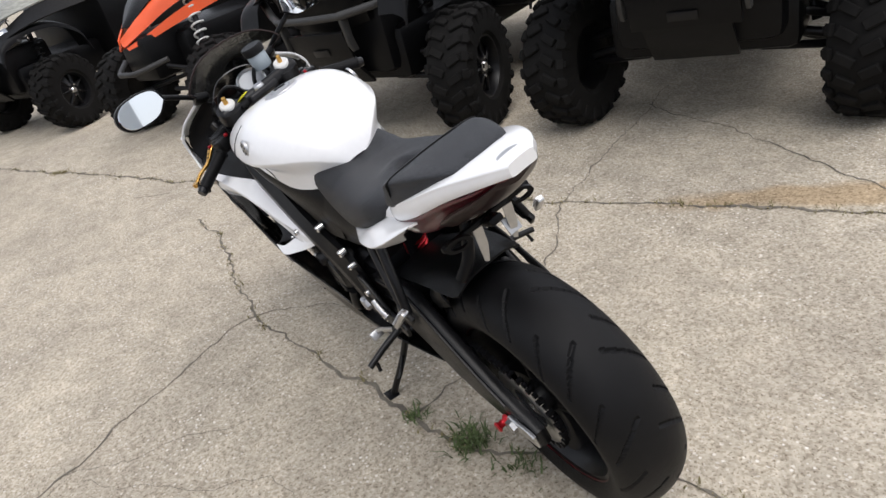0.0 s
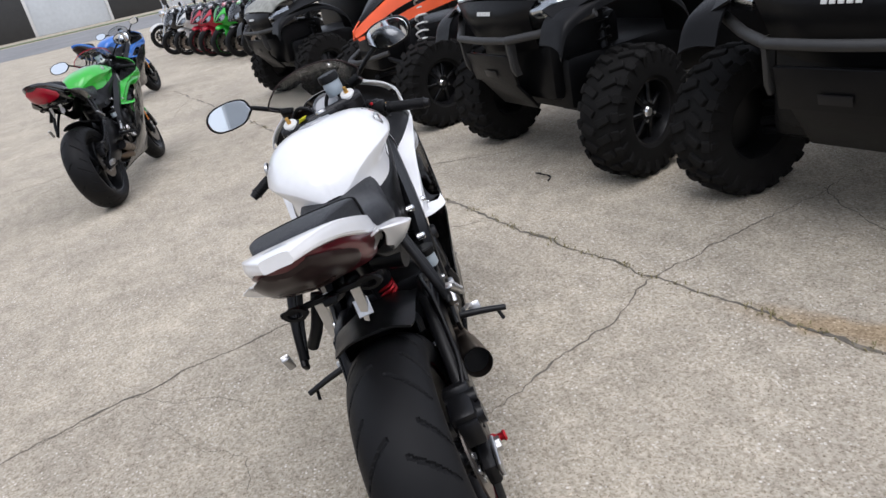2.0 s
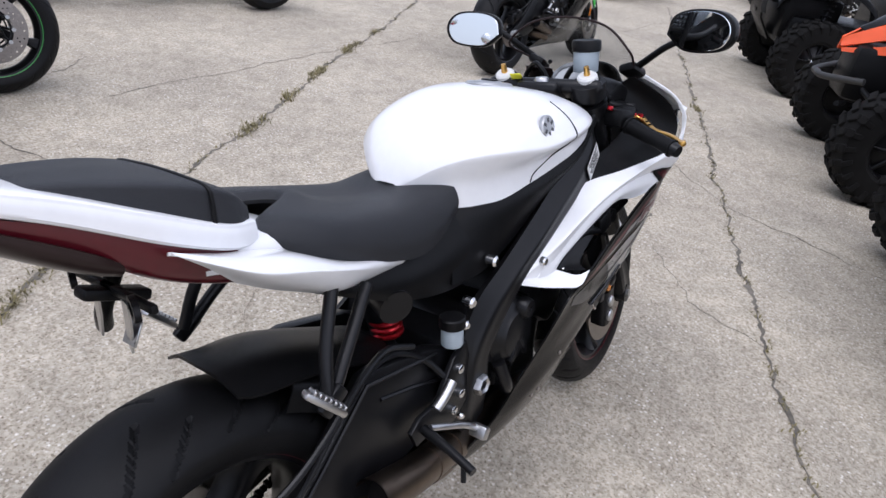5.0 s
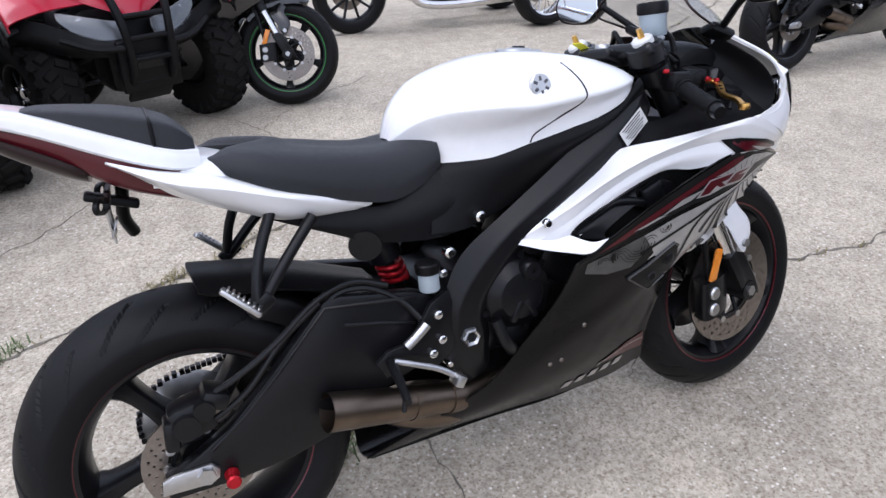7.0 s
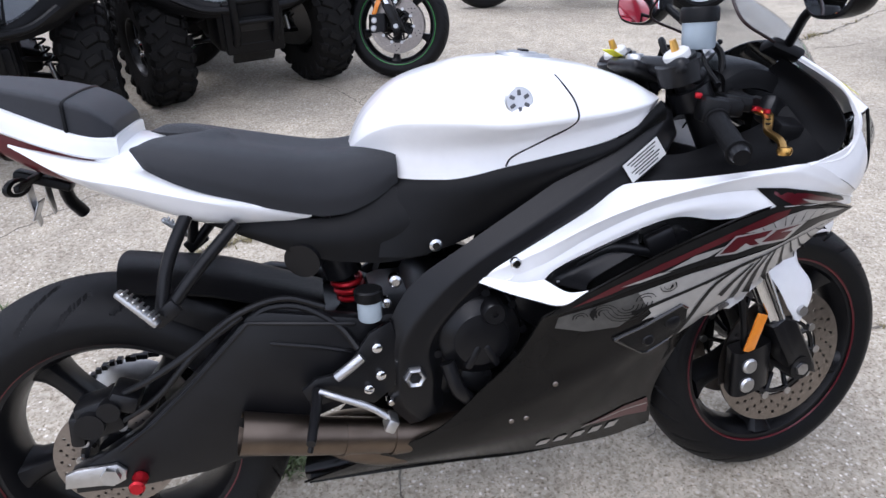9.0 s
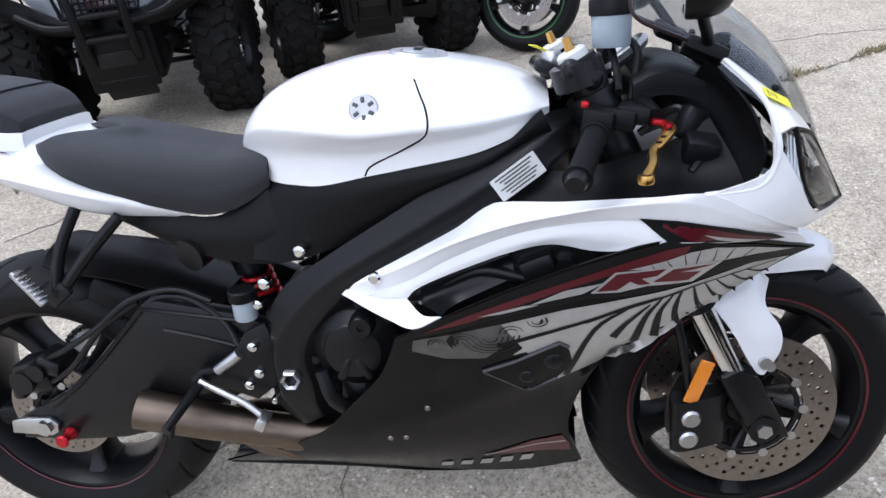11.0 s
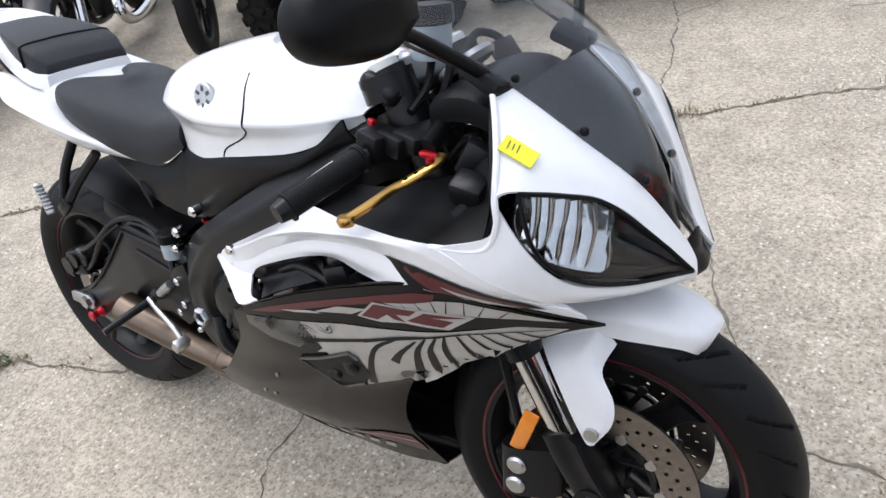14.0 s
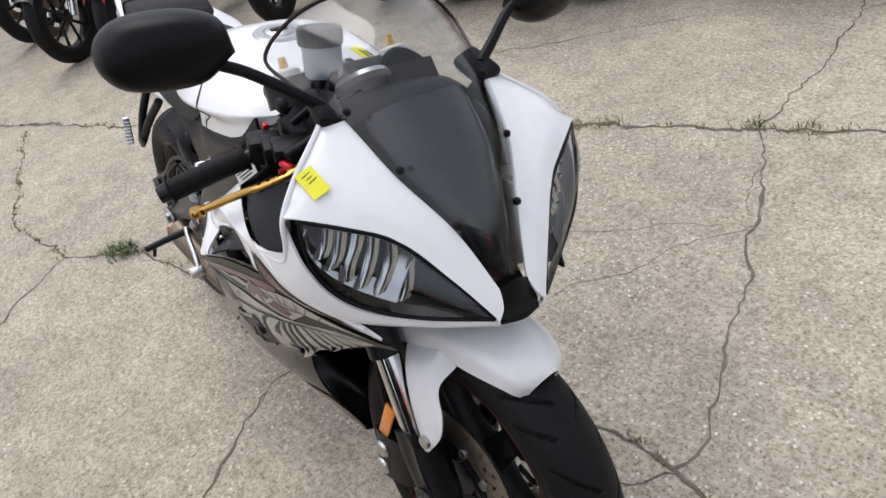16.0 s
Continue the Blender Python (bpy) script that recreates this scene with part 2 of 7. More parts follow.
def skin(bm, rows, nu=24, nv=12, thick=0.003, side=1, place=None, wrap=False):
    """A curved shell through rows of control points; side -1 mirrors it to the right; wrap closes it round the rows' ends."""
    lines = [smooth_line([(x, y * side, z) for x, y, z in r], nu) for r in rows]
    grid = [smooth_line([ln[i] for ln in lines], nv) for i in range(nu)]
    if place:
        grid = [[place @ p for p in col] for col in grid]
    vs = [[bm.verts.new(p) for p in col] for col in grid]
    fs = []
    for i in range(nu - 1):
        for j in range(nv - 1):
            q = (vs[i][j], vs[i + 1][j], vs[i + 1][j + 1], vs[i][j + 1])
            fs.append(bm.faces.new(q if side > 0 else q[::-1]))
    if thick:
        for f in fs:
            f.normal_update()
        nor = [[Vector((0, 0, 0)) for _ in range(nv)] for _ in range(nu)]
        for i in range(nu):
            for j in range(nv):
                for f in vs[i][j].link_faces:
                    nor[i][j] += f.normal
                nor[i][j].normalize()
        every = [p for col in grid for p in col]
        mean = sum(every, Vector()) / len(every)
        heart = V(mean.x, 0, mean.z - 0.12)
        if sum(nor[i][j].dot(vs[i][j].co - heart) for i in range(nu) for j in range(nv)) < 0:
            thick = -thick
        ws = [[bm.verts.new(vs[i][j].co - nor[i][j] * thick) for j in range(nv)] for i in range(nu)]
        for i in range(nu - 1):
            for j in range(nv - 1):
                q = (ws[i][j], ws[i][j + 1], ws[i + 1][j + 1], ws[i + 1][j])
                bm.faces.new(q if side > 0 else q[::-1])
        rim = [(i, 0) for i in range(nu)] + [(nu - 1, j) for j in range(1, nv)] + [(i, nv - 1) for i in range(nu - 2, -1, -1)] + [(0, j) for j in range(nv - 2, 0, -1)]
        for (a, b), (c, d) in zip(rim, rim[1:] + rim[:1]):
            q = (vs[a][b], ws[a][b], ws[c][d], vs[c][d])
            bm.faces.new(q if side > 0 else q[::-1])
    return bm


def body(bm, rings, nu=20, nr=24, place=None):
    """A closed solid through rings (each a loop of points of equal count), with end caps."""
    lines = [smooth_line(r + [r[0]], nr + 1)[:-1] for r in rings]
    grid = [smooth_line([ln[i] for ln in lines], nu) for i in range(nr)]
    vs = [[bm.verts.new(place @ p if place else p) for p in col] for col in grid]
    fs = []
    for i in range(nr):
        k = (i + 1) % nr
        for j in range(nu - 1):
            fs.append(bm.faces.new((vs[i][j], vs[k][j], vs[k][j + 1], vs[i][j + 1])))
    fs.append(bm.faces.new([vs[i][0] for i in range(nr)][::-1]))
    fs.append(bm.faces.new([vs[i][-1] for i in range(nr)]))
    bmesh.ops.recalc_face_normals(bm, faces=fs)
    return bm


def tube(bm, pts, r, n=12, seg=10, place=None, taper=None, smooth=True, ends=True):
    """A round bar along a curve; taper gives the last radius."""
    line = smooth_line(pts, n) if smooth else [Vector(p) for p in pts]
    if place:
        line = [place @ p for p in line]
    n = len(line)
    loops, up = [], None
    for i, p in enumerate(line):
        d = (line[min(i + 1, n - 1)] - line[max(i - 1, 0)]).normalized()
        if up is None:
            up = d.orthogonal().normalized()
        up = (up - d * up.dot(d)).normalized()
        w = d.cross(up)
        rr = r if taper is None else r + (taper - r) * i / (n - 1)
        loops.append([bm.verts.new(p + (up * math.cos(a) + w * math.sin(a)) * rr) for a in (2 * math.pi * k / seg for k in range(seg))])
    for a, b in zip(loops, loops[1:]):
        for k in range(seg):
            bm.faces.new((a[k], a[(k + 1) % seg], b[(k + 1) % seg], b[k]))
    if ends:
        bm.faces.new(loops[0][::-1])
        bm.faces.new(loops[-1])
    return bm


def lathe(bm, profile, seg=48, place=None, closed=True):
    """Turns a profile of (radius, along) about local Y; closed joins its last point to the first."""
    rings = []
    for k in range(seg):
        a = 2 * math.pi * k / seg
        ring = [V(r * math.cos(a), h, r * math.sin(a)) for r, h in profile]
        rings.append([bm.verts.new(place @ p if place else p) for p in ring])
    fs = []
    m = len(profile)
    for k in range(seg):
        a, b = rings[k], rings[(k + 1) % seg]
        for j in range(m if closed else m - 1):
            i = (j + 1) % m
            if profile[j][0] < 1e-6 and profile[i][0] < 1e-6:
                continue
            fs.append(bm.faces.new((a[j], a[i], b[i], b[j])))
    bmesh.ops.recalc_face_normals(bm, faces=fs)
    return bm


def rod(bm, a, b, r, seg=16, r2=None):
    """A straight round bar from a to b."""
    return tube(bm, [a, b], r, seg=seg, smooth=False, taper=r2)


def merge(bm, tmp, place=None):
    """Moves the bmesh tmp by place and adds it to bm."""
    if place:
        tmp.transform(place)
    me = bpy.data.meshes.new("tmp")
    tmp.to_mesh(me)
    tmp.free()
    bm.from_mesh(me)
    bpy.data.meshes.remove(me)
    return bm


def slab(bm, outline, y0, y1, place=None, bevel=0.0):
    """A flat plate: an outline in x, z, from y0 to y1."""
    t = bmesh.new()
    top = [t.verts.new((x, y1, z)) for x, z in outline]
    bot = [t.verts.new((x, y0, z)) for x, z in outline]
    fs = [t.faces.new(top), t.faces.new(bot[::-1])]
    n = len(outline)
    for i in range(n):
        k = (i + 1) % n
        fs.append(t.faces.new((top[i], bot[i], bot[k], top[k])))
    bmesh.ops.recalc_face_normals(t, faces=fs)
    if bevel:
        bmesh.ops.bevel(t, geom=list({e for f in fs[:2] for e in f.edges}), offset=bevel, segments=2, affect="EDGES", profile=0.5)
    bmesh.ops.triangulate(t, faces=[f for f in t.faces if len(f.verts) > 4])
    return merge(bm, t, place)


def block(bm, size, place, bevel=0.01, seg=2):
    """A box with rounded edges."""
    t = bmesh.new()
    bmesh.ops.create_cube(t, size=1.0)
    t.transform(Matrix.Diagonal((*size, 1)))
    if bevel:
        bmesh.ops.bevel(t, geom=list(t.edges), offset=bevel, segments=seg, affect="EDGES", profile=0.5)
    return merge(bm, t, place)


def ball(bm, size, place, u=20, v=12):
    r = bmesh.ops.create_uvsphere(bm, u_segments=u, v_segments=v, radius=1.0)
    for p in r["verts"]:
        p.co = place @ Vector((p.co.x * size[0], p.co.y * size[1], p.co.z * size[2]))
    return bm


def part(name, bm, mat, parent=None, label="", sharp=40, sm=True):
    """Links a bmesh as one mesh object under a thing or a part."""
    me = bpy.data.meshes.new(name)
    bm.to_mesh(me)
    bm.free()
    me.materials.append(mat)
    if sm:
        me.polygons.foreach_set("use_smooth", [True] * len(me.polygons))
        me.set_sharp_from_angle(angle=radians(sharp))
    ob = new(name, me)
    if parent:
        ob.parent = parent
    if label:
        ob["label"] = label
    return ob


def B():
    return bmesh.new()


def thing(name, m, label, category, group=""):
    ob = new(name)
    ob.empty_display_size = 0.1
    ob.matrix_basis = m
    return tagged(ob, label, category, group)

# ---- the lot ----
bm = B()
for x in range(-30, 31):
    for y in range(-30, 31):
        bm.verts.new((math.copysign(abs(x) ** 2.1 * 0.9, x), math.copysign(abs(y) ** 2.1 * 0.9, y), 0))
bm.verts.ensure_lookup_table()
for i in range(60):
    for j in range(60):
        bm.faces.new((bm.verts[i * 61 + j], bm.verts[(i + 1) * 61 + j], bm.verts[(i + 1) * 61 + j + 1], bm.verts[i * 61 + j + 1]))
ground = tagged(part("ground", bm, CONCRETE), "worn tan exposed-aggregate concrete lot with dirt-filled cracks", "ground", kind="structure")

CRACK_LINES = []


def crack(pts, width, seed):
    """A jagged dirt-filled crack: an uneven ribbon that wanders along the line."""
    rng = random.Random(seed)
    bm = B()
    a, prev = [Vector((*p, 0)) for p in pts], None
    line = []
    for p, q in zip(a, a[1:]):
        n = max(2, int((q - p).length / 0.025))
        line += [p.lerp(q, i / n) for i in range(n)]
    line.append(a[-1])
    off = 0.0
    for i, p in enumerate(line):
        d = (line[min(i + 1, len(line) - 1)] - line[max(i - 1, 0)]).normalized()
        side = V(-d.y, d.x, 0)
        off = off * 0.86 + rng.uniform(-1, 1) * 0.012
        c = p + side * off
        w = width * rng.uniform(0.25, 1.0) * (0.5 + abs(noise.noise(p * 2.1 + V(seed, 0, 0))) * 1.6)
        cur = (bm.verts.new(c + side * w + V(0, 0, 0.002)), bm.verts.new(c + V(0, 0, 0.003)), bm.verts.new(c - side * w * rng.uniform(0.5, 1.2) + V(0, 0, 0.002)))
        if prev:
            bm.faces.new((prev[0], prev[1], cur[1], cur[0]))
            bm.faces.new((prev[1], prev[2], cur[2], cur[1]))
        prev = cur
        CRACK_LINES.append((c, width))
    part("crack", bm, CRACK, ground, "dirt-filled crack", sm=False)


crack([(10, 3.0), (5.9, 1.2), (3.25, 0.03), (2.03, -0.515), (1.10, -0.966), (0.83, -1.10), (0.3, -1.38), (-0.8, -1.9)], 0.014, 1)
crack([(1.10, -0.966), (1.30, -1.45), (1.517, -1.956), (1.62, -2.2)], 0.006, 2)
crack([(1.517, -1.956), (0.9, -1.83), (0.164, -1.664), (-0.9, -1.45)], 0.006, 3)
crack([(1.10, -0.966), (0.9, -0.72), (0.70, -0.44), (0.534, -0.20), (0.50, 0.10), (0.515, 0.159)], 0.006, 4)
crack([(2.76, 0.243), (2.3, 0.22), (1.85, 0.30), (1.491, 0.338), (1.15, 0.30), (0.75, 0.19), (0.515, 0.159), (0.267, 0.103), (-0.188, -0.16), (-0.547, -0.302), (-0.81, -0.54), (-1.38, -0.68), (-2.6, -0.4)], 0.008, 5)
crack([(1.491, 0.338), (1.50, 0.45), (1.33, 0.75), (1.152, 1.12), (1.02, 1.35), (0.873, 1.567), (0.846, 1.77), (0.72, 2.3), (0.633, 2.63), (0.3, 3.1)], 0.0065, 6)
crack([(-3.0, -0.55), (-1.42, 0.30), (-0.74, 0.75), (-0.42, 0.95), (0.329, 1.285), (0.873, 1.567), (1.189, 1.727), (1.855, 2.077), (3.2, 2.85), (4.565, 3.54), (6.6, 4.7), (9, 6.2)], 0.017, 7)
crack([(0.895, 0.556), (1.0, 0.8), (1.152, 1.12)], 0.0018, 8)
crack([(0.94, 1.43), (1.03, 1.25), (1.103, 1.119)], 0.0015, 9)
crack([(1.366, 2.681), (2.3, 2.8), (3.21, 2.93), (4.2, 3.0)], 0.005, 10)
crack([(3.6, 0.45), (3.25, 0.03), (3.2, -0.4), (3.1, -0.9)], 0.004, 11)
crack([(-0.81, -0.54), (-0.56, -0.82), (-0.35, -1.2)], 0.005, 12)
crack([(1.068, 1.06), (0.8, 0.85), (0.6, 0.6), (0.2, 0.5)], 0.0012, 13)
crack([(5.1, 3.94), (5.5, 3.1), (6.4, 2.4), (8.6, 2.5)], 0.006, 14)
crack([(1.491, 0.338), (1.30, 0.10), (1.15, 0.0)], 0.004, 15)
crack([(-1.1, 1.05), (-0.8, 1.34), (-0.43, 1.69), (-0.2, 1.97), (0.1, 2.3)], 0.004, 17)
crack([(1.6, 3.3), (1.22, 3.05), (0.81, 2.74), (0.66, 2.55)], 0.005, 18)
crack([(2.03, -0.515), (2.1, -0.2), (2.4, 0.1)], 0.003, 16)


def tufts(name, spots, mat, label, seed):
    """Small weeds: many thin bent blades round the given spots (x, y, spread, count, height)."""
    rng = random.Random(seed)
    bm = B()
    for x, y, spread, count, high in spots:
        for _ in range(count):
            p = V(x + rng.gauss(0, spread), y + rng.gauss(0, spread), 0.001)
            a, h = rng.uniform(0, 6.28), high * rng.uniform(0.4, 1.1)
            d, w = V(math.cos(a), math.sin(a), 0), rng.uniform(0.0012, 0.003)
            s = V(-d.y, d.x, 0) * w
            q, r = p + d * h * 0.35 + V(0, 0, h * 0.6), p + d * h * rng.uniform(0.7, 1.3) + V(0, 0, h * 0.75)
            v = [bm.verts.new(k) for k in (p - s, p + s, q + s, q - s, r)]
            bm.faces.new(v[:4])
            bm.faces.new((v[3], v[2], v[4]))
    return tagged(part(name, bm, mat, sm=False), label, "weeds", kind="stuff")


tufts("weed_tuft", [(0.49, 0.165, 0.018, 50, 0.03), (0.27, 0.105, 0.026, 110, 0.045), (0.32, 0.10, 0.022, 60, 0.04), (0.12, 0.05, 0.03, 60, 0.03), (-0.60, -0.33, 0.030, 90, 0.045), (-0.66, -0.36, 0.02, 40, 0.04), (0.84, 1.585, 0.02, 30, 0.028), (-0.62, 0.84, 0.03, 70, 0.035), (-0.52, 0.90, 0.03, 50, 0.03), (-0.45, 0.95, 0.02, 30, 0.03)], GRASS, "green weeds growing from the concrete crack", 3)
tufts("grass_patch", [(-3.3 + 0.12 * k, 4.0 + 0.07 * (k % 5), 0.16, 160, 0.22) for k in range(9)], GRASS, "green grass clump at the edge of the lot", 12)
rng = random.Random(5)
dry = [(c.x, c.y, 0.014, rng.choice((0, 0, 0, 0, 5, 10)), 0.016) for c, w in CRACK_LINES if w >= 0.008 and c.length < 7]
dry += [(c.x, c.y, 0.02, rng.choice((0, 14, 24)), 0.03) for c, w in CRACK_LINES if w >= 0.010 and c.y > 0.55 and -1.4 < c.x < 5 and noise.noise(c * 2.5) > 0.1]
tufts("dry_weeds", dry, DRYGRASS, "dry straw-coloured weeds and dirt along the cracks", 8)

# ---- the white sport motorcycle, in its own coordinates: x ahead from the rear axle, y to its left, z up from the tyres' contact ----
BIKE = pose(0, -0.092, 0, -12, 0, 0)
bike = thing("motorcycle", BIKE, "white and charcoal sport motorcycle leaning on its side stand on concrete", "motorcycle")
AXIS_TOP, AXIS_DIR = V(1.02, 0, 0.95), V(-0.42, 0, 0.907)
STEER = Matrix.Translation(AXIS_TOP) @ Matrix.Rotation(radians(6), 4, AXIS_DIR) @ Matrix.Translation(-AXIS_TOP)
FRONT = V(1.361, 0, 0.299)
REAR = V(0, 0, 0.315)


def road_tyre(radius, width, rim, grooves, place, parent):
    """A sport tyre whose tread grooves are cut into its round crown."""
    seg, n = 640, 64
    bm, cols = B(), []
    half, sag = width / 2, (radius - rim) * 0.56
    for k in range(seg):
        a = 2 * math.pi * k / seg
        ring = []
        for j in range(n + 1):
            u = -1 + 2 * j / n
            if abs(u) < 0.8:
                f = u / 0.8
                y, r = half * math.sin(f * math.pi / 2 * 0.86) / math.sin(math.pi / 2 * 0.86), radius - sag * (1 - math.cos(f * math.pi / 2 * 0.86)) / (1 - math.cos(math.pi / 2 * 0.86))
                turn = a * grooves / (2 * math.pi) - 1.25 * abs(f) ** 1.3 + (0.5 if f > 0 else 0)
                lo, hi = ((0.10, 0.80), (0.42, 0.97))[int(turn) % 2]
                if lo < abs(f) < hi and turn % 1.0 < 0.10:
                    r -= 0.0045
            else:
                f = (abs(u) - 0.8) / 0.2
                y, r = math.copysign(half * (1 - 0.16 * f * f), u), radius - sag - (radius - sag - rim) * f
            ring.append(bm.verts.new(place @ V(r * math.cos(a), y, r * math.sin(a))))
        cols.append(ring)
    for k in range(seg):
        p, q = cols[k], cols[(k + 1) % seg]
        for j in range(n):
            bm.faces.new((p[j], p[j + 1], q[j + 1], q[j]))
    return part("tyre", bm, RUBBER, parent, sharp=25)


def disc(bm, r0, r1, thick, y, place, holes=0, rows=3):
    """A drilled brake disc: a ring with dark shallow holes left open round it."""
    seg = 120
    step = (r1 - r0) / 9
    for side in (-1, 1):
        vs = [[bm.verts.new(place @ V((r0 + step * j) * math.cos(2 * math.pi * k / seg), y + side * thick / 2, (r0 + step * j) * math.sin(2 * math.pi * k / seg))) for j in range(10)] for k in range(seg)]
        for k in range(seg):
            for j in range(9):
                if holes and j in (2, 4, 6) and (k + j) % 5 == 0:
                    continue
                q = (vs[k][j], vs[k][j + 1], vs[(k + 1) % seg][j + 1], vs[(k + 1) % seg][j])
                bm.faces.new(q if side < 0 else q[::-1])
    lathe(bm, [(r1, y - thick / 2), (r1, y + thick / 2)], seg, place, closed=False)
    lathe(bm, [(r0, y + thick / 2), (r0, y - thick / 2)], seg, place, closed=False)
    return bm


def wheel(name, centre, radius, width, rim, spoke_w, place, label, discs, grooves):
    at = place @ Matrix.Translation(centre)
    bm = B()
    h = width * 0.36
    lathe(bm, [(rim + 0.006, -h - 0.006), (rim + 0.008, -h), (rim - 0.006, -h + 0.012), (rim - 0.018, -h * 0.4), (rim - 0.020, h * 0.4), (rim - 0.006, h - 0.012), (rim + 0.008, h), (rim + 0.006, h + 0.006),
               (rim - 0.010, h + 0.004), (rim - 0.020, h - 0.012), (rim - 0.030, h * 0.4), (rim - 0.030, -h * 0.4), (rim - 0.020, -h + 0.012), (rim - 0.010, -h - 0.004)], 96, at)
    spokes = []
    for k in range(5):
        turn = at @ Matrix.Rotation(2 * math.pi * k / 5 + 0.35, 4, "Y")
        rings = []
        for r, w, d in ((0.035, 0.030, 0.045), (0.07, 0.022, 0.036), (0.12, 0.017, 0.030), (rim - 0.05, 0.019, 0.034), (rim - 0.018, 0.032, 0.05)):
            rings.append([(r, -d, -w * 0.6), (r, -d * 0.6, -w), (r, d * 0.6, -w), (r, d, -w * 0.6), (r, d, w * 0.6), (r, d * 0.6, w), (r, -d * 0.6, w), (r, -d, w * 0.6)])
        spokes.append(body(B(), [[Vector(p) for p in q] for q in rings], 10, 16, turn))
    w = part(name, bm, SATIN, bike, label, sharp=35)
    for sp in spokes:
        part("spoke", sp, SATIN, w, sharp=35)
    road_tyre(radius, width, rim, grooves, at, w)
    bm = B()
    for s in (-1, 1):
        lathe(bm, [(rim - 0.002, s * (h + 0.0075)), (rim + 0.001, s * (h + 0.0092)), (rim + 0.0035, s * (h + 0.0085))], 96, at, closed=False)
    part("rim_stripe", bm, REDPAINT, w, "thin red rim stripe")
    bm = B()
    lathe(bm, [(0, -width * 0.42), (0.035, -width * 0.42), (0.045, -width * 0.2), (0.045, width * 0.2), (0.035, width * 0.42), (0, width * 0.42)], 32, at, closed=False)
    part("hub", bm, SATIN, w)
    for y, r0, r1 in discs:
        bm = disc(B(), r0, r1, 0.005, y, at, 1)
        d = part("brake_disc", bm, DISC, w, "drilled steel brake disc", sharp=20)
        bm = B()
        lathe(bm, [(r0 - 0.006, y - 0.003), (r0 - 0.006, y + 0.003), (r0 - 0.014, y + 0.003), (r0 - 0.014, y - 0.003)], 48, at)
        for k in range(10):
            t = at @ Matrix.Rotation(2 * math.pi * k / 10, 4, "Y")
            part("disc_button", rod(B(), t @ V(r0, y - 0.005, 0), t @ V(r0, y + 0.005, 0), 0.009, 12), ALU, d, "bare metal disc button")
            part("carrier_arm", tube(B(), [t @ V(r0 - 0.01, y, 0), t @ V(0.045, y * 0.8, 0.012)], 0.006, 4, 6), SATIN, d)
        part("disc_carrier", bm, SATIN, d)
    return w


front_wheel = wheel("front_wheel", FRONT, 0.298, 0.122, 0.218, 0.02, STEER, "black five-spoke wheel with red rim stripe", [(-0.068, 0.095, 0.155), (0.068, 0.095, 0.155)], 26)
rear_wheel = wheel("rear_wheel", REAR, 0.317, 0.186, 0.220, 0.02, Matrix.Identity(4), "black five-spoke wheel with red rim stripe", [(-0.088, 0.062, 0.108)], 22)

# chain and sprocket on the left
bm = B()
lathe(bm, [(0.055, 0.082), (0.10, 0.082), (0.105, 0.085), (0.10, 0.089), (0.055, 0.089)], 60, Matrix.Translation(REAR))
part("sprocket", bm, ALU, rear_wheel)
bm = B()
for k in range(46):
    u = k / 45
    for x0, z0, x1, z1 in ((0, 0.42, 0.50, 0.47), (0, 0.21, 0.50, 0.40)):
        p = V(x0 + (x1 - x0) * u, 0.0855, z0 + (z1 - z0) * u)
        block(bm, (0.010, 0.017 if k % 2 else 0.010, 0.010), Matrix.Translation(p), 0)
for k in range(22):
    a = math.pi / 2 + math.pi * k / 21
    block(bm, (0.010, 0.017 if k % 2 else 0.010, 0.010), Matrix.Translation(V(0.105 * math.cos(a), 0.0855, 0.315 + 0.105 * math.sin(a))), 0)
part("drive_chain", bm, SATIN, bike, sm=False)

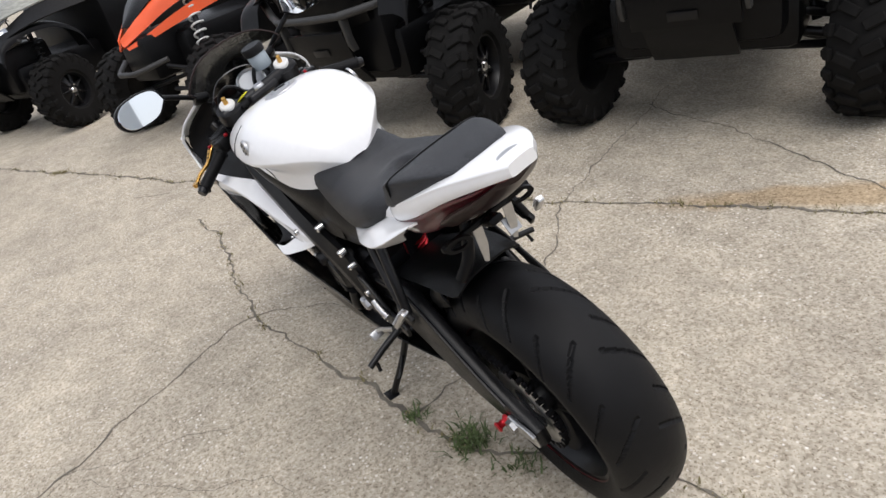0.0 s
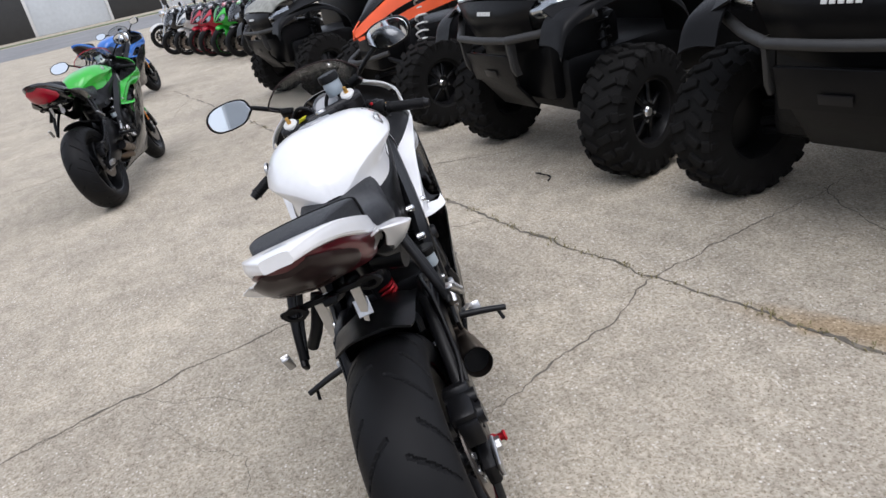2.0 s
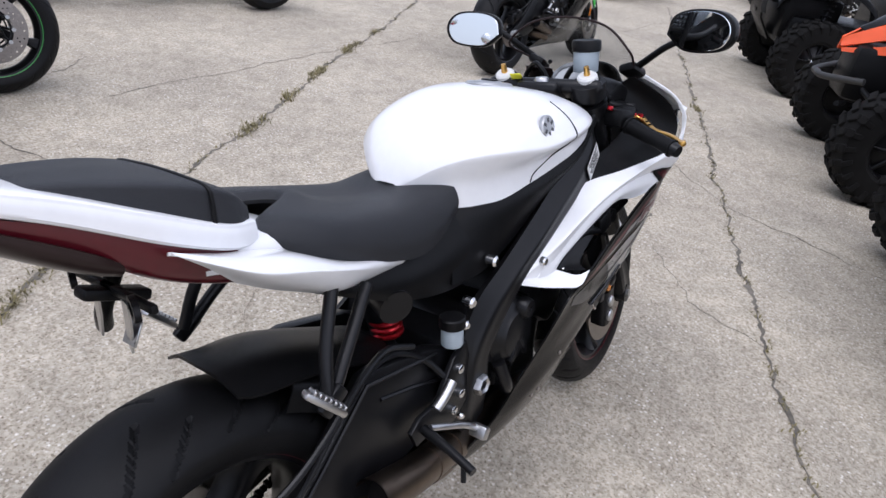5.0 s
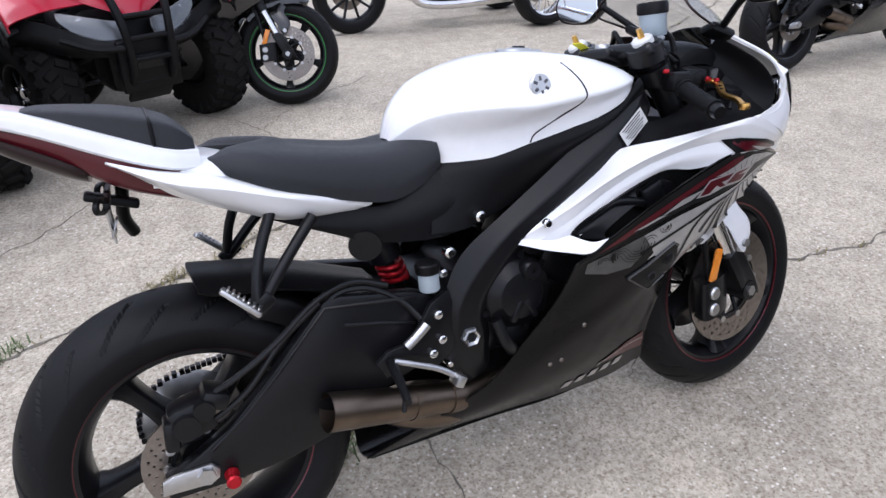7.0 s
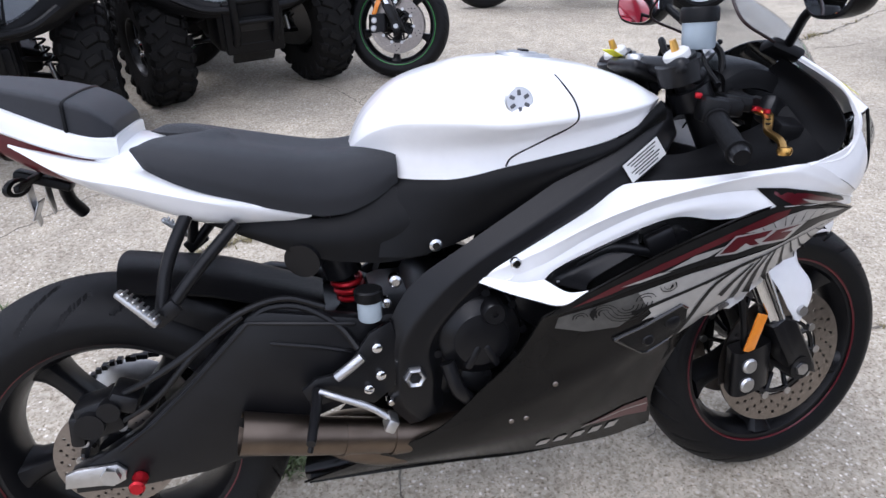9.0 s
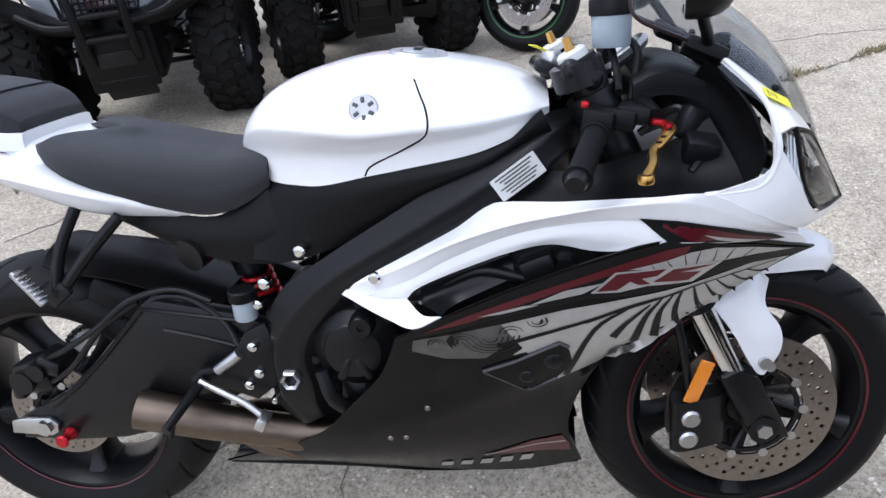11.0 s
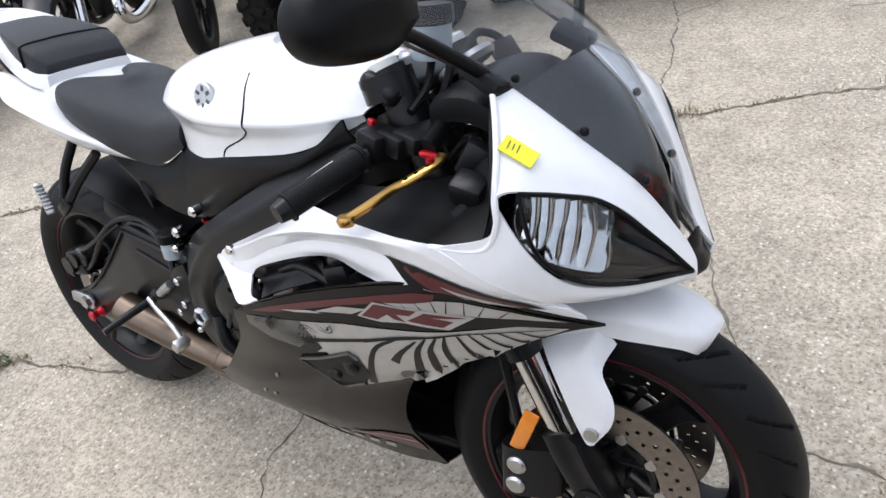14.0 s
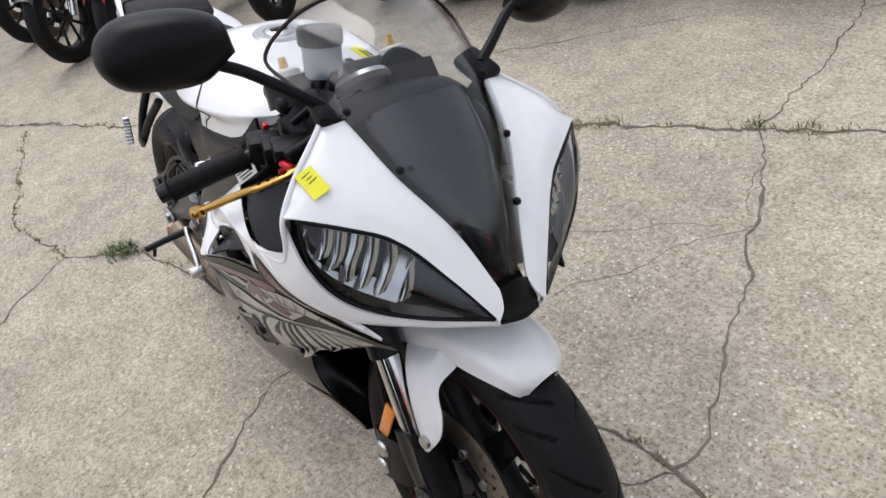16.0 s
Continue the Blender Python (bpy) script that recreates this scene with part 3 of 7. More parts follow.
# fork, calipers, front fender
for s in (-1, 1):
    bm = B()
    tube(bm, [V(1.045, s * 0.104, 0.955), V(1.20, s * 0.104, 0.63)], 0.027, 2, 24, STEER)
    tube(bm, [V(1.195, s * 0.104, 0.64), V(1.245, s * 0.104, 0.535)], 0.030, 2, 24, STEER)
    leg = part("fork_leg", bm, SATIN, bike)
    bm = B()
    tube(bm, [V(1.24, s * 0.104, 0.545), V(1.315, s * 0.104, 0.39)], 0.0215, 2, 24, STEER)
    part("fork_stanchion", bm, CHROME, leg, "bare chrome stanchion")
    bm = B()
    body(bm, [[V(x - 0.030, y0, z), V(x, y0 - s * 0.004, z + 0.012), V(x + 0.032, y0, z), V(x + 0.032, y1, z), V(x, y1, z + 0.012), V(x - 0.030, y1, z)] for x, z, y0, y1 in
              ((1.312, 0.405, s * 0.080, s * 0.128), (1.335, 0.36, s * 0.076, s * 0.130), (1.362, 0.312, s * 0.078, s * 0.128), (1.378, 0.275, s * 0.085, s * 0.122))], 12, 18, STEER)
    rod(bm, STEER @ V(1.361, s * 0.07, 0.299), STEER @ V(1.361, s * 0.132, 0.299), 0.026, 24)
    part("fork_foot", bm, SATIN, leg)
    bm = B()
    rod(bm, STEER @ V(1.361, s * 0.130, 0.299), STEER @ V(1.361, s * 0.138, 0.299), 0.014, 6)
    part("axle_nut", bm, ALU, leg, "bare metal axle nut")
    bm = rod(B(), STEER @ V(1.357, s * 0.112, 0.428), STEER @ V(1.357, s * 0.126, 0.428), 0.011, 16)
    part("fender_bolt", bm, ALU, leg, "bare metal bolt")
    bm = B()
    body(bm, [[V(1.215, s * 0.076, z0), V(1.205, s * 0.112, z0), V(1.225, s * 0.122, z0), V(1.262, s * 0.122, z0 + 0.008), V(1.30, s * 0.108, z0 + 0.01), V(1.30, s * 0.076, z0 + 0.01)] for z0 in (0.255, 0.27, 0.31, 0.34, 0.355)], 10, 20, STEER)
    tube(bm, [V(1.24, s * 0.10, 0.35), V(1.225, s * 0.105, 0.44), V(1.20, s * 0.10, 0.54), V(1.14, s * 0.085, 0.68)], 0.008, 16, 8, STEER)
    cal = part("brake_caliper", bm, SATIN, bike)
    for x, z in ((1.236, 0.325), (1.233, 0.282)):
        bm = lathe(B(), [(0, 0.004), (0.013, 0.004), (0.017, 0), (0.017, -0.006)], 24, STEER @ pose(x, s * 0.126, z) @ Matrix.Scale(s, 4, (0, 1, 0)), closed=False)
        part("piston_cap", bm, ALU, cal, "round bare metal piston cap")
    bm = block(B(), (0.026, 0.006, 0.086), STEER @ pose(1.248, s * 0.118, 0.395, 0, 20, 0), 0.003)
    part("side_reflector", bm, AMBER, cal, "amber rectangular reflector")

bm = B()
rows = []
for a, w, lift in ((63, 0.030, -0.004), (65, 0.046, 0.001), (69, 0.060, 0.005), (76, 0.070, 0.007), (84, 0.074, 0.006), (92, 0.072, 0.002), (110, 0.072, 0.0), (128, 0.070, 0.0), (138, 0.066, 0.0)):
    p = lambda dr, y: (FRONT.x + (0.320 + dr + lift) * math.cos(radians(a)), y, FRONT.z + (0.320 + dr + lift) * math.sin(radians(a)))
    d = 0.050 if a > 80 else 0.044 if a > 70 else 0.036
    rows.append([p(-d, -w), p(-d * 0.4, -w * 0.97), p(-0.003, -w * 0.76), p(0.009, -w * 0.36), p(0.013, 0), p(0.009, w * 0.36), p(-0.003, w * 0.76), p(-d * 0.4, w * 0.97), p(-d, w)])
skin(bm, rows, 28, 28, 0.003, 1, STEER)
for s in (-1, 1):
    skin(bm, [[(1.375, 0.066, 0.560), (1.35, 0.068, 0.585), (1.32, 0.068, 0.575), (1.255, 0.067, 0.548)],
              [(1.362, 0.092, 0.525), (1.345, 0.095, 0.536), (1.32, 0.097, 0.532), (1.278, 0.092, 0.520)],
              [(1.384, 0.106, 0.486), (1.37, 0.112, 0.484), (1.340, 0.114, 0.480), (1.306, 0.108, 0.478)],
              [(1.385, 0.113, 0.448), (1.37, 0.118, 0.442), (1.350, 0.118, 0.438), (1.328, 0.113, 0.436)],
              [(1.360, 0.117, 0.404), (1.356, 0.119, 0.404), (1.350, 0.119, 0.405), (1.345, 0.116, 0.408)]], 20, 28, 0.003, s, STEER)
fender = part("front_fender", bm, WHITE, bike, "white front fender")

# triple clamp, bars, controls
bm = B()
block(bm, (0.066, 0.285, 0.034), STEER @ pose(1.048, 0, 0.932, 0, 25, 0), 0.014, 3)
for s in (-1, 1):
    rod(bm, STEER @ V(1.052, s * 0.104, 0.915), STEER @ V(1.041, s * 0.104, 0.949), 0.040, 28)
block(bm, (0.075, 0.10, 0.022), STEER @ pose(1.022, 0, 0.930, 0, 25, 0), 0.009, 3)
block(bm, (0.055, 0.24, 0.04), STEER @ pose(1.125, 0, 0.76, 0, 25, 0), 0.01, 2)
clamp = part("triple_clamp", bm, SATIN, bike)
for s in (-1, 1):
    bm = lathe(B(), [(0, 0.018), (0.019, 0.018), (0.023, 0.014), (0.024, 0)], 32, STEER @ pose(1.042, s * 0.104, 0.950, 90 + 0, 0, 0) @ pose(0, 0, 0, 0, 0, 25), closed=False)
    part("fork_cap", bm, LABEL, clamp, "pale fork cap")
    bm = rod(B(), STEER @ V(1.036, s * 0.104, 0.965), STEER @ V(1.028, s * 0.104, 0.985), 0.008, 8, 0.006)
    part("damping_screw", bm, GOLD, clamp, "gold damping adjuster")
bm = B()
lathe(bm, [(0, 0.016), (0.014, 0.016), (0.017, 0.012), (0.018, 0)], 32, STEER @ pose(1.020, 0.0, 0.944, 90, 0, 25), closed=False)
part("steering_nut", bm, ALU, clamp)
BARS = STEER @ Matrix.Translation((0.008, 0, -0.012))
for s in (-1, 1):
    bm = B()
    tube(bm, [V(1.068, s * 0.10, 0.893), V(1.055, s * 0.19, 0.872), V(1.002, s * 0.315, 0.832)], 0.011, 10, 12, BARS)
    lathe(bm, [(0.027, -0.018), (0.038, -0.018), (0.038, 0.018), (0.027, 0.018)], 28, BARS @ pose(1.063, s * 0.104, 0.90, 90, 0, 0) @ pose(0, 0, 0, 0, 0, 25))
    bar = part("handlebar", bm, SATIN, bike)
    bm = B()
    n = 40
    a, b = V(1.047, s * 0.20, 0.868), V(1.004, s * 0.312, 0.833)
    along_bar = (b - a).normalized().to_track_quat("Y", "Z").to_matrix().to_4x4()
    step = (b - a).length / n
    profile = [(0.012, 0)]
    for i in range(n):
        r = 0.0172 if i not in (0, 1, n - 1) else 0.0205
        profile += [(r, i * step), (r, (i + 0.7) * step), (0.0163, (i + 0.75) * step), (0.0163, (i + 0.98) * step)]
    lathe(bm, profile + [(0.012, n * step)], 20, BARS @ Matrix.Translation(a) @ along_bar, closed=False)
    part("grip", bm, RUBBER, bar, "ribbed black rubber grip")
    bm = B()
    rod(bm, BARS @ b, BARS @ (b + (b - a).normalized() * 0.016), 0.016, 18, 0.013)
    part("bar_end", bm, SATIN, bar)
    bm = B()
    block(bm, (0.046, 0.052, 0.042), BARS @ pose(1.058, s * 0.172, 0.880, 0, 10, s * 20), 0.008)
    block(bm, (0.05, 0.03, 0.03), BARS @ pose(1.085, s * 0.175, 0.884, 0, 10, s * 20), 0.006)
    pod = part("switch_pod", bm, PLASTIC, bar)
    bm = block(B(), (0.012, 0.010, 0.010), BARS @ pose(1.040, s * 0.158, 0.905, 0, 10, s * 20), 0.003)
    part("kill_switch", bm, REDANO, pod, "red switch button")
    bm = B()
    lv = [V(1.150, s * 0.172, 0.872), V(1.152, s * 0.196, 0.866), V(1.132, s * 0.222, 0.853), V(1.118, s * 0.240, 0.846), V(1.108, s * 0.278, 0.838), V(1.092, s * 0.306, 0.828)]
    c = smooth_line(lv, 22)
    rings = []
    for i in range(22):
        d = (c[min(i + 1, 21)] - c[max(i - 1, 0)]).normalized()
        w, h = (0.011 - 0.0045 * min(1, i / 12)), 0.0045
        across = d.cross(V(0, 0, 1)).normalized()
        up = across.cross(d)
        rings.append([c[i] + across * w, c[i] + across * w * 0.7 + up * h, c[i] - across * w * 0.7 + up * h, c[i] - across * w, c[i] - across * w * 0.7 - up * h, c[i] + across * w * 0.7 - up * h])
    body(bm, rings, 44, 12, BARS)
    lathe(bm, [(0, 0.006), (0.010, 0.006), (0.012, 0), (0.010, -0.006), (0, -0.006)], 18, BARS @ pose(1.092, s * 0.308, 0.827, 90), closed=False)
    lev = part("brake_lever" if s < 0 else "clutch_lever", bm, GOLD, bar, "gold anodised adjustable lever")
    for i in (5, 7, 9):
        bm = rod(B(), BARS @ (c[i] + V(0, 0, -0.006)), BARS @ (c[i] + V(0, 0, 0.006)), 0.0042, 12)
        part("lever_hole", bm, PLASTIC, lev)
    bm = B()
    block(bm, (0.026, 0.013, 0.010), BARS @ pose(1.140, s * 0.182, 0.876, 0, 10, s * -20), 0.005)
    rod(bm, BARS @ V(1.150, s * 0.196, 0.864), BARS @ V(1.150, s * 0.196, 0.876), 0.006, 14)
    part("lever_adjuster", bm, REDANO, lev, "red anodised lever adjuster")
    bm = B()
    block(bm, (0.05, 0.075, 0.026), BARS @ pose(1.115, s * 0.150, 0.888, 0, 10, s * 20), 0.008)
    rod(bm, BARS @ V(1.135, s * 0.18, 0.882), BARS @ V(1.130, s * 0.105, 0.90), 0.014, 16)
    part("master_cylinder", bm, PLASTIC, bar)
    bm = B()
    tube(bm, [V(1.115, s * 0.115, 0.90), V(1.13, s * 0.09, 0.97), V(1.10, s * 0.05, 0.99), V(1.10, s * 0.02, 0.93), V(1.13, s * 0.06, 0.80)], 0.0065, 24, 8, BARS)
    part("hose", bm, PLASTIC, bar)
bm = B()
lathe(bm, [(0, 0), (0.027, 0), (0.029, 0.003), (0.030, 0.048), (0, 0.048)], 28, STEER @ pose(1.102, -0.075, 0.965, 90), closed=False)
pot = part("fluid_reservoir", bm, FLUID, bike, "cloudy brake fluid reservoir with black cap")
bm = B()
lathe(bm, [(0.031, 0.046), (0.034, 0.048), (0.034, 0.068), (0.031, 0.072), (0, 0.072)], 24, STEER @ pose(1.102, -0.075, 0.965, 90), closed=False)
tube(bm, [V(1.102, -0.075, 0.965), V(1.105, -0.10, 0.93), V(1.10, -0.14, 0.905)], 0.006, 10, 8, STEER)
part("reservoir_cap", bm, PLASTIC, pot, "black cap")

# instruments
bm = B()
body(bm, [[V(x, -0.12, z - 0.03), V(x, -0.11, z + 0.01), V(x, 0, z + 0.02), V(x, 0.11, z + 0.01), V(x, 0.12, z - 0.03), V(x, 0, z - 0.045)] for x, z in ((1.135, 0.915), (1.17, 0.93), (1.215, 0.925), (1.26, 0.90))], 10, 24)
dash = part("dashboard", bm, PLASTIC, bike)
bm = B()
lathe(bm, [(0.042, -0.002), (0.047, 0.006), (0.042, 0.014), (0.038, 0.008)], 40, pose(1.135, -0.015, 0.945, 55, 0, 90))
part("dial_bezel", bm, ALU, dash, "silver tachometer ring")
bm = B()
lathe(bm, [(0, 0.004), (0.041, 0.004), (0.041, 0)], 40, pose(1.135, -0.015, 0.945, 55, 0, 90), closed=False)
part("dial_face", bm, DIAL, dash, "pale dial face")
bm = block(B(), (0.004, 0.075, 0.05), pose(1.148, 0.075, 0.945, 0, -35, 0), 0.002)
part("display", bm, SMOKED, dash)
bm = block(B(), (0.052, 0.026, 0.002), STEER @ pose(1.015, 0.062, 0.958, 0, 24, 18), 0.0008, 1)
tag = part("key_tag", bm, YELLOW, bike, "yellow paper key tag")
bm = B()
for k in range(3):
    block(bm, (0.034 - 0.008 * k, 0.003, 0.001), STEER @ pose(1.015, 0.054 + 0.008 * k, 0.9594, 0, 24, 18), 0)
part("tag_writing", bm, INK, tag, sm=False)

# tank
# x, lower edge, top, shoulder height, widths at lower edge, hollow and shoulder
TANK = [(0.474, 0.822, 0.838, 0.832, 0.022, 0.024, 0.026), (0.488, 0.808, 0.868, 0.848, 0.046, 0.048, 0.054), (0.510, 0.799, 0.898, 0.866, 0.070, 0.072, 0.084), (0.545, 0.790, 0.928, 0.880, 0.099, 0.100, 0.120), (0.585, 0.784, 0.948, 0.884, 0.122, 0.122, 0.148), (0.65, 0.790, 0.965, 0.882, 0.143, 0.140, 0.174), (0.72, 0.804, 0.975, 0.877, 0.154, 0.152, 0.190),
        (0.80, 0.818, 0.972, 0.880, 0.160, 0.160, 0.194), (0.90, 0.836, 0.953, 0.884, 0.160, 0.162, 0.182), (0.97, 0.862, 0.928, 0.890, 0.150, 0.151, 0.158), (1.012, 0.882, 0.904, 0.893, 0.110, 0.112, 0.116)]


def tank_row(x, zb, zt, zc, wb, wh, wc):
    """A cross-section: a hollow flank below a soft shoulder crease, then a broad rounded top."""
    d = zt - zc
    zh = zb + (zc - zb) * 0.55
    half = [(wb, zb), (wb * 0.4 + wh * 0.6, zb + (zc - zb) * 0.3), (wh + (wc - wh) * 0.12, zh), (wh + (wc - wh) * 0.72, zc - (zc - zh) * 0.36), (wc, zc), (wc * 0.985, zc + d * 0.13), (wc * 0.90, zc + d * 0.42), (wc * 0.74, zc + d * 0.72), (wc * 0.50, zc + d * 0.92), (wc * 0.22, zt - 0.001)]
    return [(x, -w, z) for w, z in half] + [(x, 0, zt)] + [(x, w, z) for w, z in half[::-1]]


bm = skin(B(), [tank_row(*t) for t in TANK], 96, 56, 0.004)
from mathutils.bvhtree import BVHTree
TANK_BVH = BVHTree.FromBMesh(bm)
tank = part("fuel_tank", bm, WHITE, bike, "pearl white fuel tank", sharp=60)


def on_side(tree, x, z, s, lift=0.002):
    """The point on the outside of a shell, seen from the side s, at x and z."""
    hit = tree.ray_cast(V(x, s * 0.6, z), V(0, -s, 0))
    return (hit[0] + V(0, s * lift, 0)) if hit[0] else None


for s in (-1, 1):
    e = on_side(TANK_BVH, 0.739, 0.915, s, 0)
    at = Matrix.Translation(e) @ pose(0, 0, 0, 12 * s, 0, 0) @ Matrix.Scale(s, 4, (0, 1, 0))
    bm = lathe(B(), [(0, 0.004), (0.021, 0.004), (0.023, 0.002), (0.023, -0.004)], 32, at, closed=False)
    em = part("tank_badge", bm, ALU, tank, "round grey metal badge")
    for k in range(6):
        t = at @ Matrix.Rotation(math.pi * k / 3 + 0.5, 4, "Y")
        part("badge_relief", block(B(), (0.009, 0.002, 0.006), t @ pose(0.0135, 0.0045, 0), 0.001, 1), BADGEGREY, em)
    bm = B()
    ln = [on_side(TANK_BVH, x, z, s, 0.0002) for x, z in ((0.722, 0.806), (0.735, 0.822), (0.785, 0.845), (0.822, 0.866), (0.834, 0.884), (0.832, 0.908), (0.822, 0.930), (0.812, 0.948))]
    tube(bm, [p for p in ln if p], 0.0016, 40, 6)
    part("tank_seam", bm, PLASTIC, tank, "dark panel gap")
bm = B()
top = TANK_BVH.ray_cast(V(0.80, 0, 1.5), V(0, 0, -1))
n = top[1] if top[1].z > 0 else -top[1]
side = V(0, 1, 0).cross(n).normalized()
at = Matrix.Translation(top[0]) @ Matrix((side, n, side.cross(n))).transposed().to_4x4()
lathe(bm, [(0.030, 0.003), (0.046, 0.003), (0.050, -0.001), (0.050, -0.006), (0.030, -0.006)], 48, at)
lathe(bm, [(0, 0.006), (0.024, 0.006), (0.028, 0.003), (0.028, -0.004)], 40, at, closed=False)
cap = part("filler_cap", bm, ALU, tank, "round grey metal filler cap")
bm = block(B(), (0.014, 0.006, 0.034), at @ pose(0, 0.007, 0), 0.003)
part("cap_flap", bm, SATIN, cap)

# rider seat and pillion seat
SEAT = [(0.120, 0.872, 0.862, 0.088), (0.155, 0.882, 0.836, 0.116), (0.208, 0.878, 0.812, 0.134), (0.30, 0.858, 0.775, 0.134), (0.42, 0.836, 0.740, 0.120), (0.49, 0.838, 0.752, 0.115), (0.545, 0.842, 0.784, 0.108)]
rows = [[(x, -w, zs), (x, -w * 1.03, zs + (zt - zs) * 0.4), (x, -w * 0.90, zs + (zt - zs) * 0.84), (x, -w * 0.55, zt), (x, 0, zt - 0.003), (x, w * 0.55, zt), (x, w * 0.90, zs + (zt - zs) * 0.84), (x, w * 1.03, zs + (zt - zs) * 0.4), (x, w, zs)] for x, zt, zs, w in SEAT]
# the rear edge of the seat has a notch between two lobes
rows = [[(x + 0.105 * max(0, 1 - (x - 0.120) / 0.18) * max(0, 1 - abs(y) / 0.070), y, z) for x, y, z in r] for r in rows]
bm = skin(B(), rows, 48, 36, 0.012)
seat = part("rider_seat", bm, VINYL, bike, "black vinyl rider seat", sharp=70)
bm = skin(B(), [[(x, -w, z - 0.05), (x, -w * 0.97, z - 0.012), (x, -w * 0.6, z), (x, w * 0.6, z), (x, w * 0.97, z - 0.012), (x, w, z - 0.05)] for x, z, w in ((0.03, 0.890, 0.100), (0.09, 0.880, 0.106), (0.15, 0.866, 0.108), (0.20, 0.846, 0.104), (0.26, 0.815, 0.09))], 16, 24, 0.003)
part("seat_deck", bm, WHITE, bike, "white tail deck between the seats", sharp=60)
PILL = [(-0.150, 0.984, 0.972, 0.044), (-0.115, 0.988, 0.956, 0.066), (-0.03, 0.976, 0.922, 0.094), (0.035, 0.960, 0.900, 0.106), (0.080, 0.940, 0.890, 0.106), (0.108, 0.912, 0.886, 0.092)]
rings = [[V(x, -w, zb), V(x, -w * 0.99, zb + (zt - zb) * 0.68), V(x, -w * 0.91, zt - (zt - zb) * 0.06), V(x, -w * 0.4, zt), V(x, 0, zt + 0.001), V(x, w * 0.4, zt), V(x, w * 0.91, zt - (zt - zb) * 0.06), V(x, w * 0.99, zb + (zt - zb) * 0.68), V(x, w, zb), V(x, 0, zb - 0.002)] for x, zt, zb, w in PILL]
bm = body(B(), rings, 32, 48)
pill = part("pillion_seat", bm, VINYL, bike, "black vinyl pillion seat pad", sharp=70)
bm = B()
tube(bm, [(0.046, y * 0.109, z) for y, z in ((-1.0, 0.90), (-0.99, 0.936), (-0.91, 0.9520), (-0.4, 0.9565), (0, 0.9575), (0.4, 0.9565), (0.91, 0.9520), (0.99, 0.936), (1.0, 0.90))], 0.0030, 40, 8)
part("seat_piping", bm, PLASTIC, pill, "black seam piping")

# tail
TAIL = [(-0.246, 1.008, 0.987, 0.026), (-0.20, 1.003, 0.976, 0.060), (-0.12, 0.980, 0.946, 0.090), (-0.02, 0.938, 0.898, 0.112), (0.06, 0.904, 0.866, 0.116), (0.112, 0.892, 0.856, 0.102)]
rings = [[V(x, -w, zb + 0.006), V(x, -w * 0.98, zt - 0.008), V(x, -w * 0.86, zt), V(x, 0, zt + 0.002), V(x, w * 0.86, zt), V(x, w * 0.98, zt - 0.008), V(x, w, zb + 0.006), V(x, w * 0.85, zb), V(x, 0, zb), V(x, -w * 0.85, zb)] for x, zt, zb, w in TAIL]
bm = body(B(), rings, 32, 60)
tail = part("tail_cowl", bm, WHITE, bike, "white tail cowl", sharp=50)
bm = lathe(B(), [(0, 0.003), (0.013, 0.003), (0.015, 0), (0.015, -0.004)], 28, pose(-0.215, 0, 1.0045, 90) @ Matrix.Diagonal((0.8, 1, 1.6, 1)), closed=False)
part("tail_badge", bm, ALU, tail, "oval grey badge")
UNDER = [(-0.216, 0.984, 0.974, 0.032), (-0.18, 0.968, 0.945, 0.062), (-0.10, 0.940, 0.902, 0.087), (-0.02, 0.902, 0.848, 0.101), (0.06, 0.872, 0.815, 0.106), (0.12, 0.85, 0.800, 0.100)]
rings = [[V(x, -w, zt), V(x, -w * 0.97, (zt + zb) / 2), V(x, -w * 0.80, zb), V(x, 0, zb - 0.006), V(x, w * 0.80, zb), V(x, w * 0.97, (zt + zb) / 2), V(x, w, zt), V(x, 0, zt)] for x, zt, zb, w in UNDER]
bm = body(B(), rings, 28, 48)
under = part("undertail_panel", bm, REDPAINT, bike, "dark red undertail panel", sharp=50)
LAMP = [(-0.212, 0.974, 0.962, 0.038), (-0.18, 0.955, 0.930, 0.066), (-0.125, 0.926, 0.894, 0.083), (-0.085, 0.902, 0.872, 0.091), (-0.062, 0.884, 0.862, 0.086)]
rings = [[V(x, -w, zt), V(x, -w * 0.97, (zt + zb) / 2), V(x, -w * 0.70, zb), V(x, 0, zb - 0.008), V(x, w * 0.70, zb), V(x, w * 0.97, (zt + zb) / 2), V(x, w, zt), V(x, 0, zt)] for x, zt, zb, w in LAMP]
bm = body(B(), rings, 24, 40)
part("tail_lamp", bm, SMOKED, under, "smoked tail lamp lens")
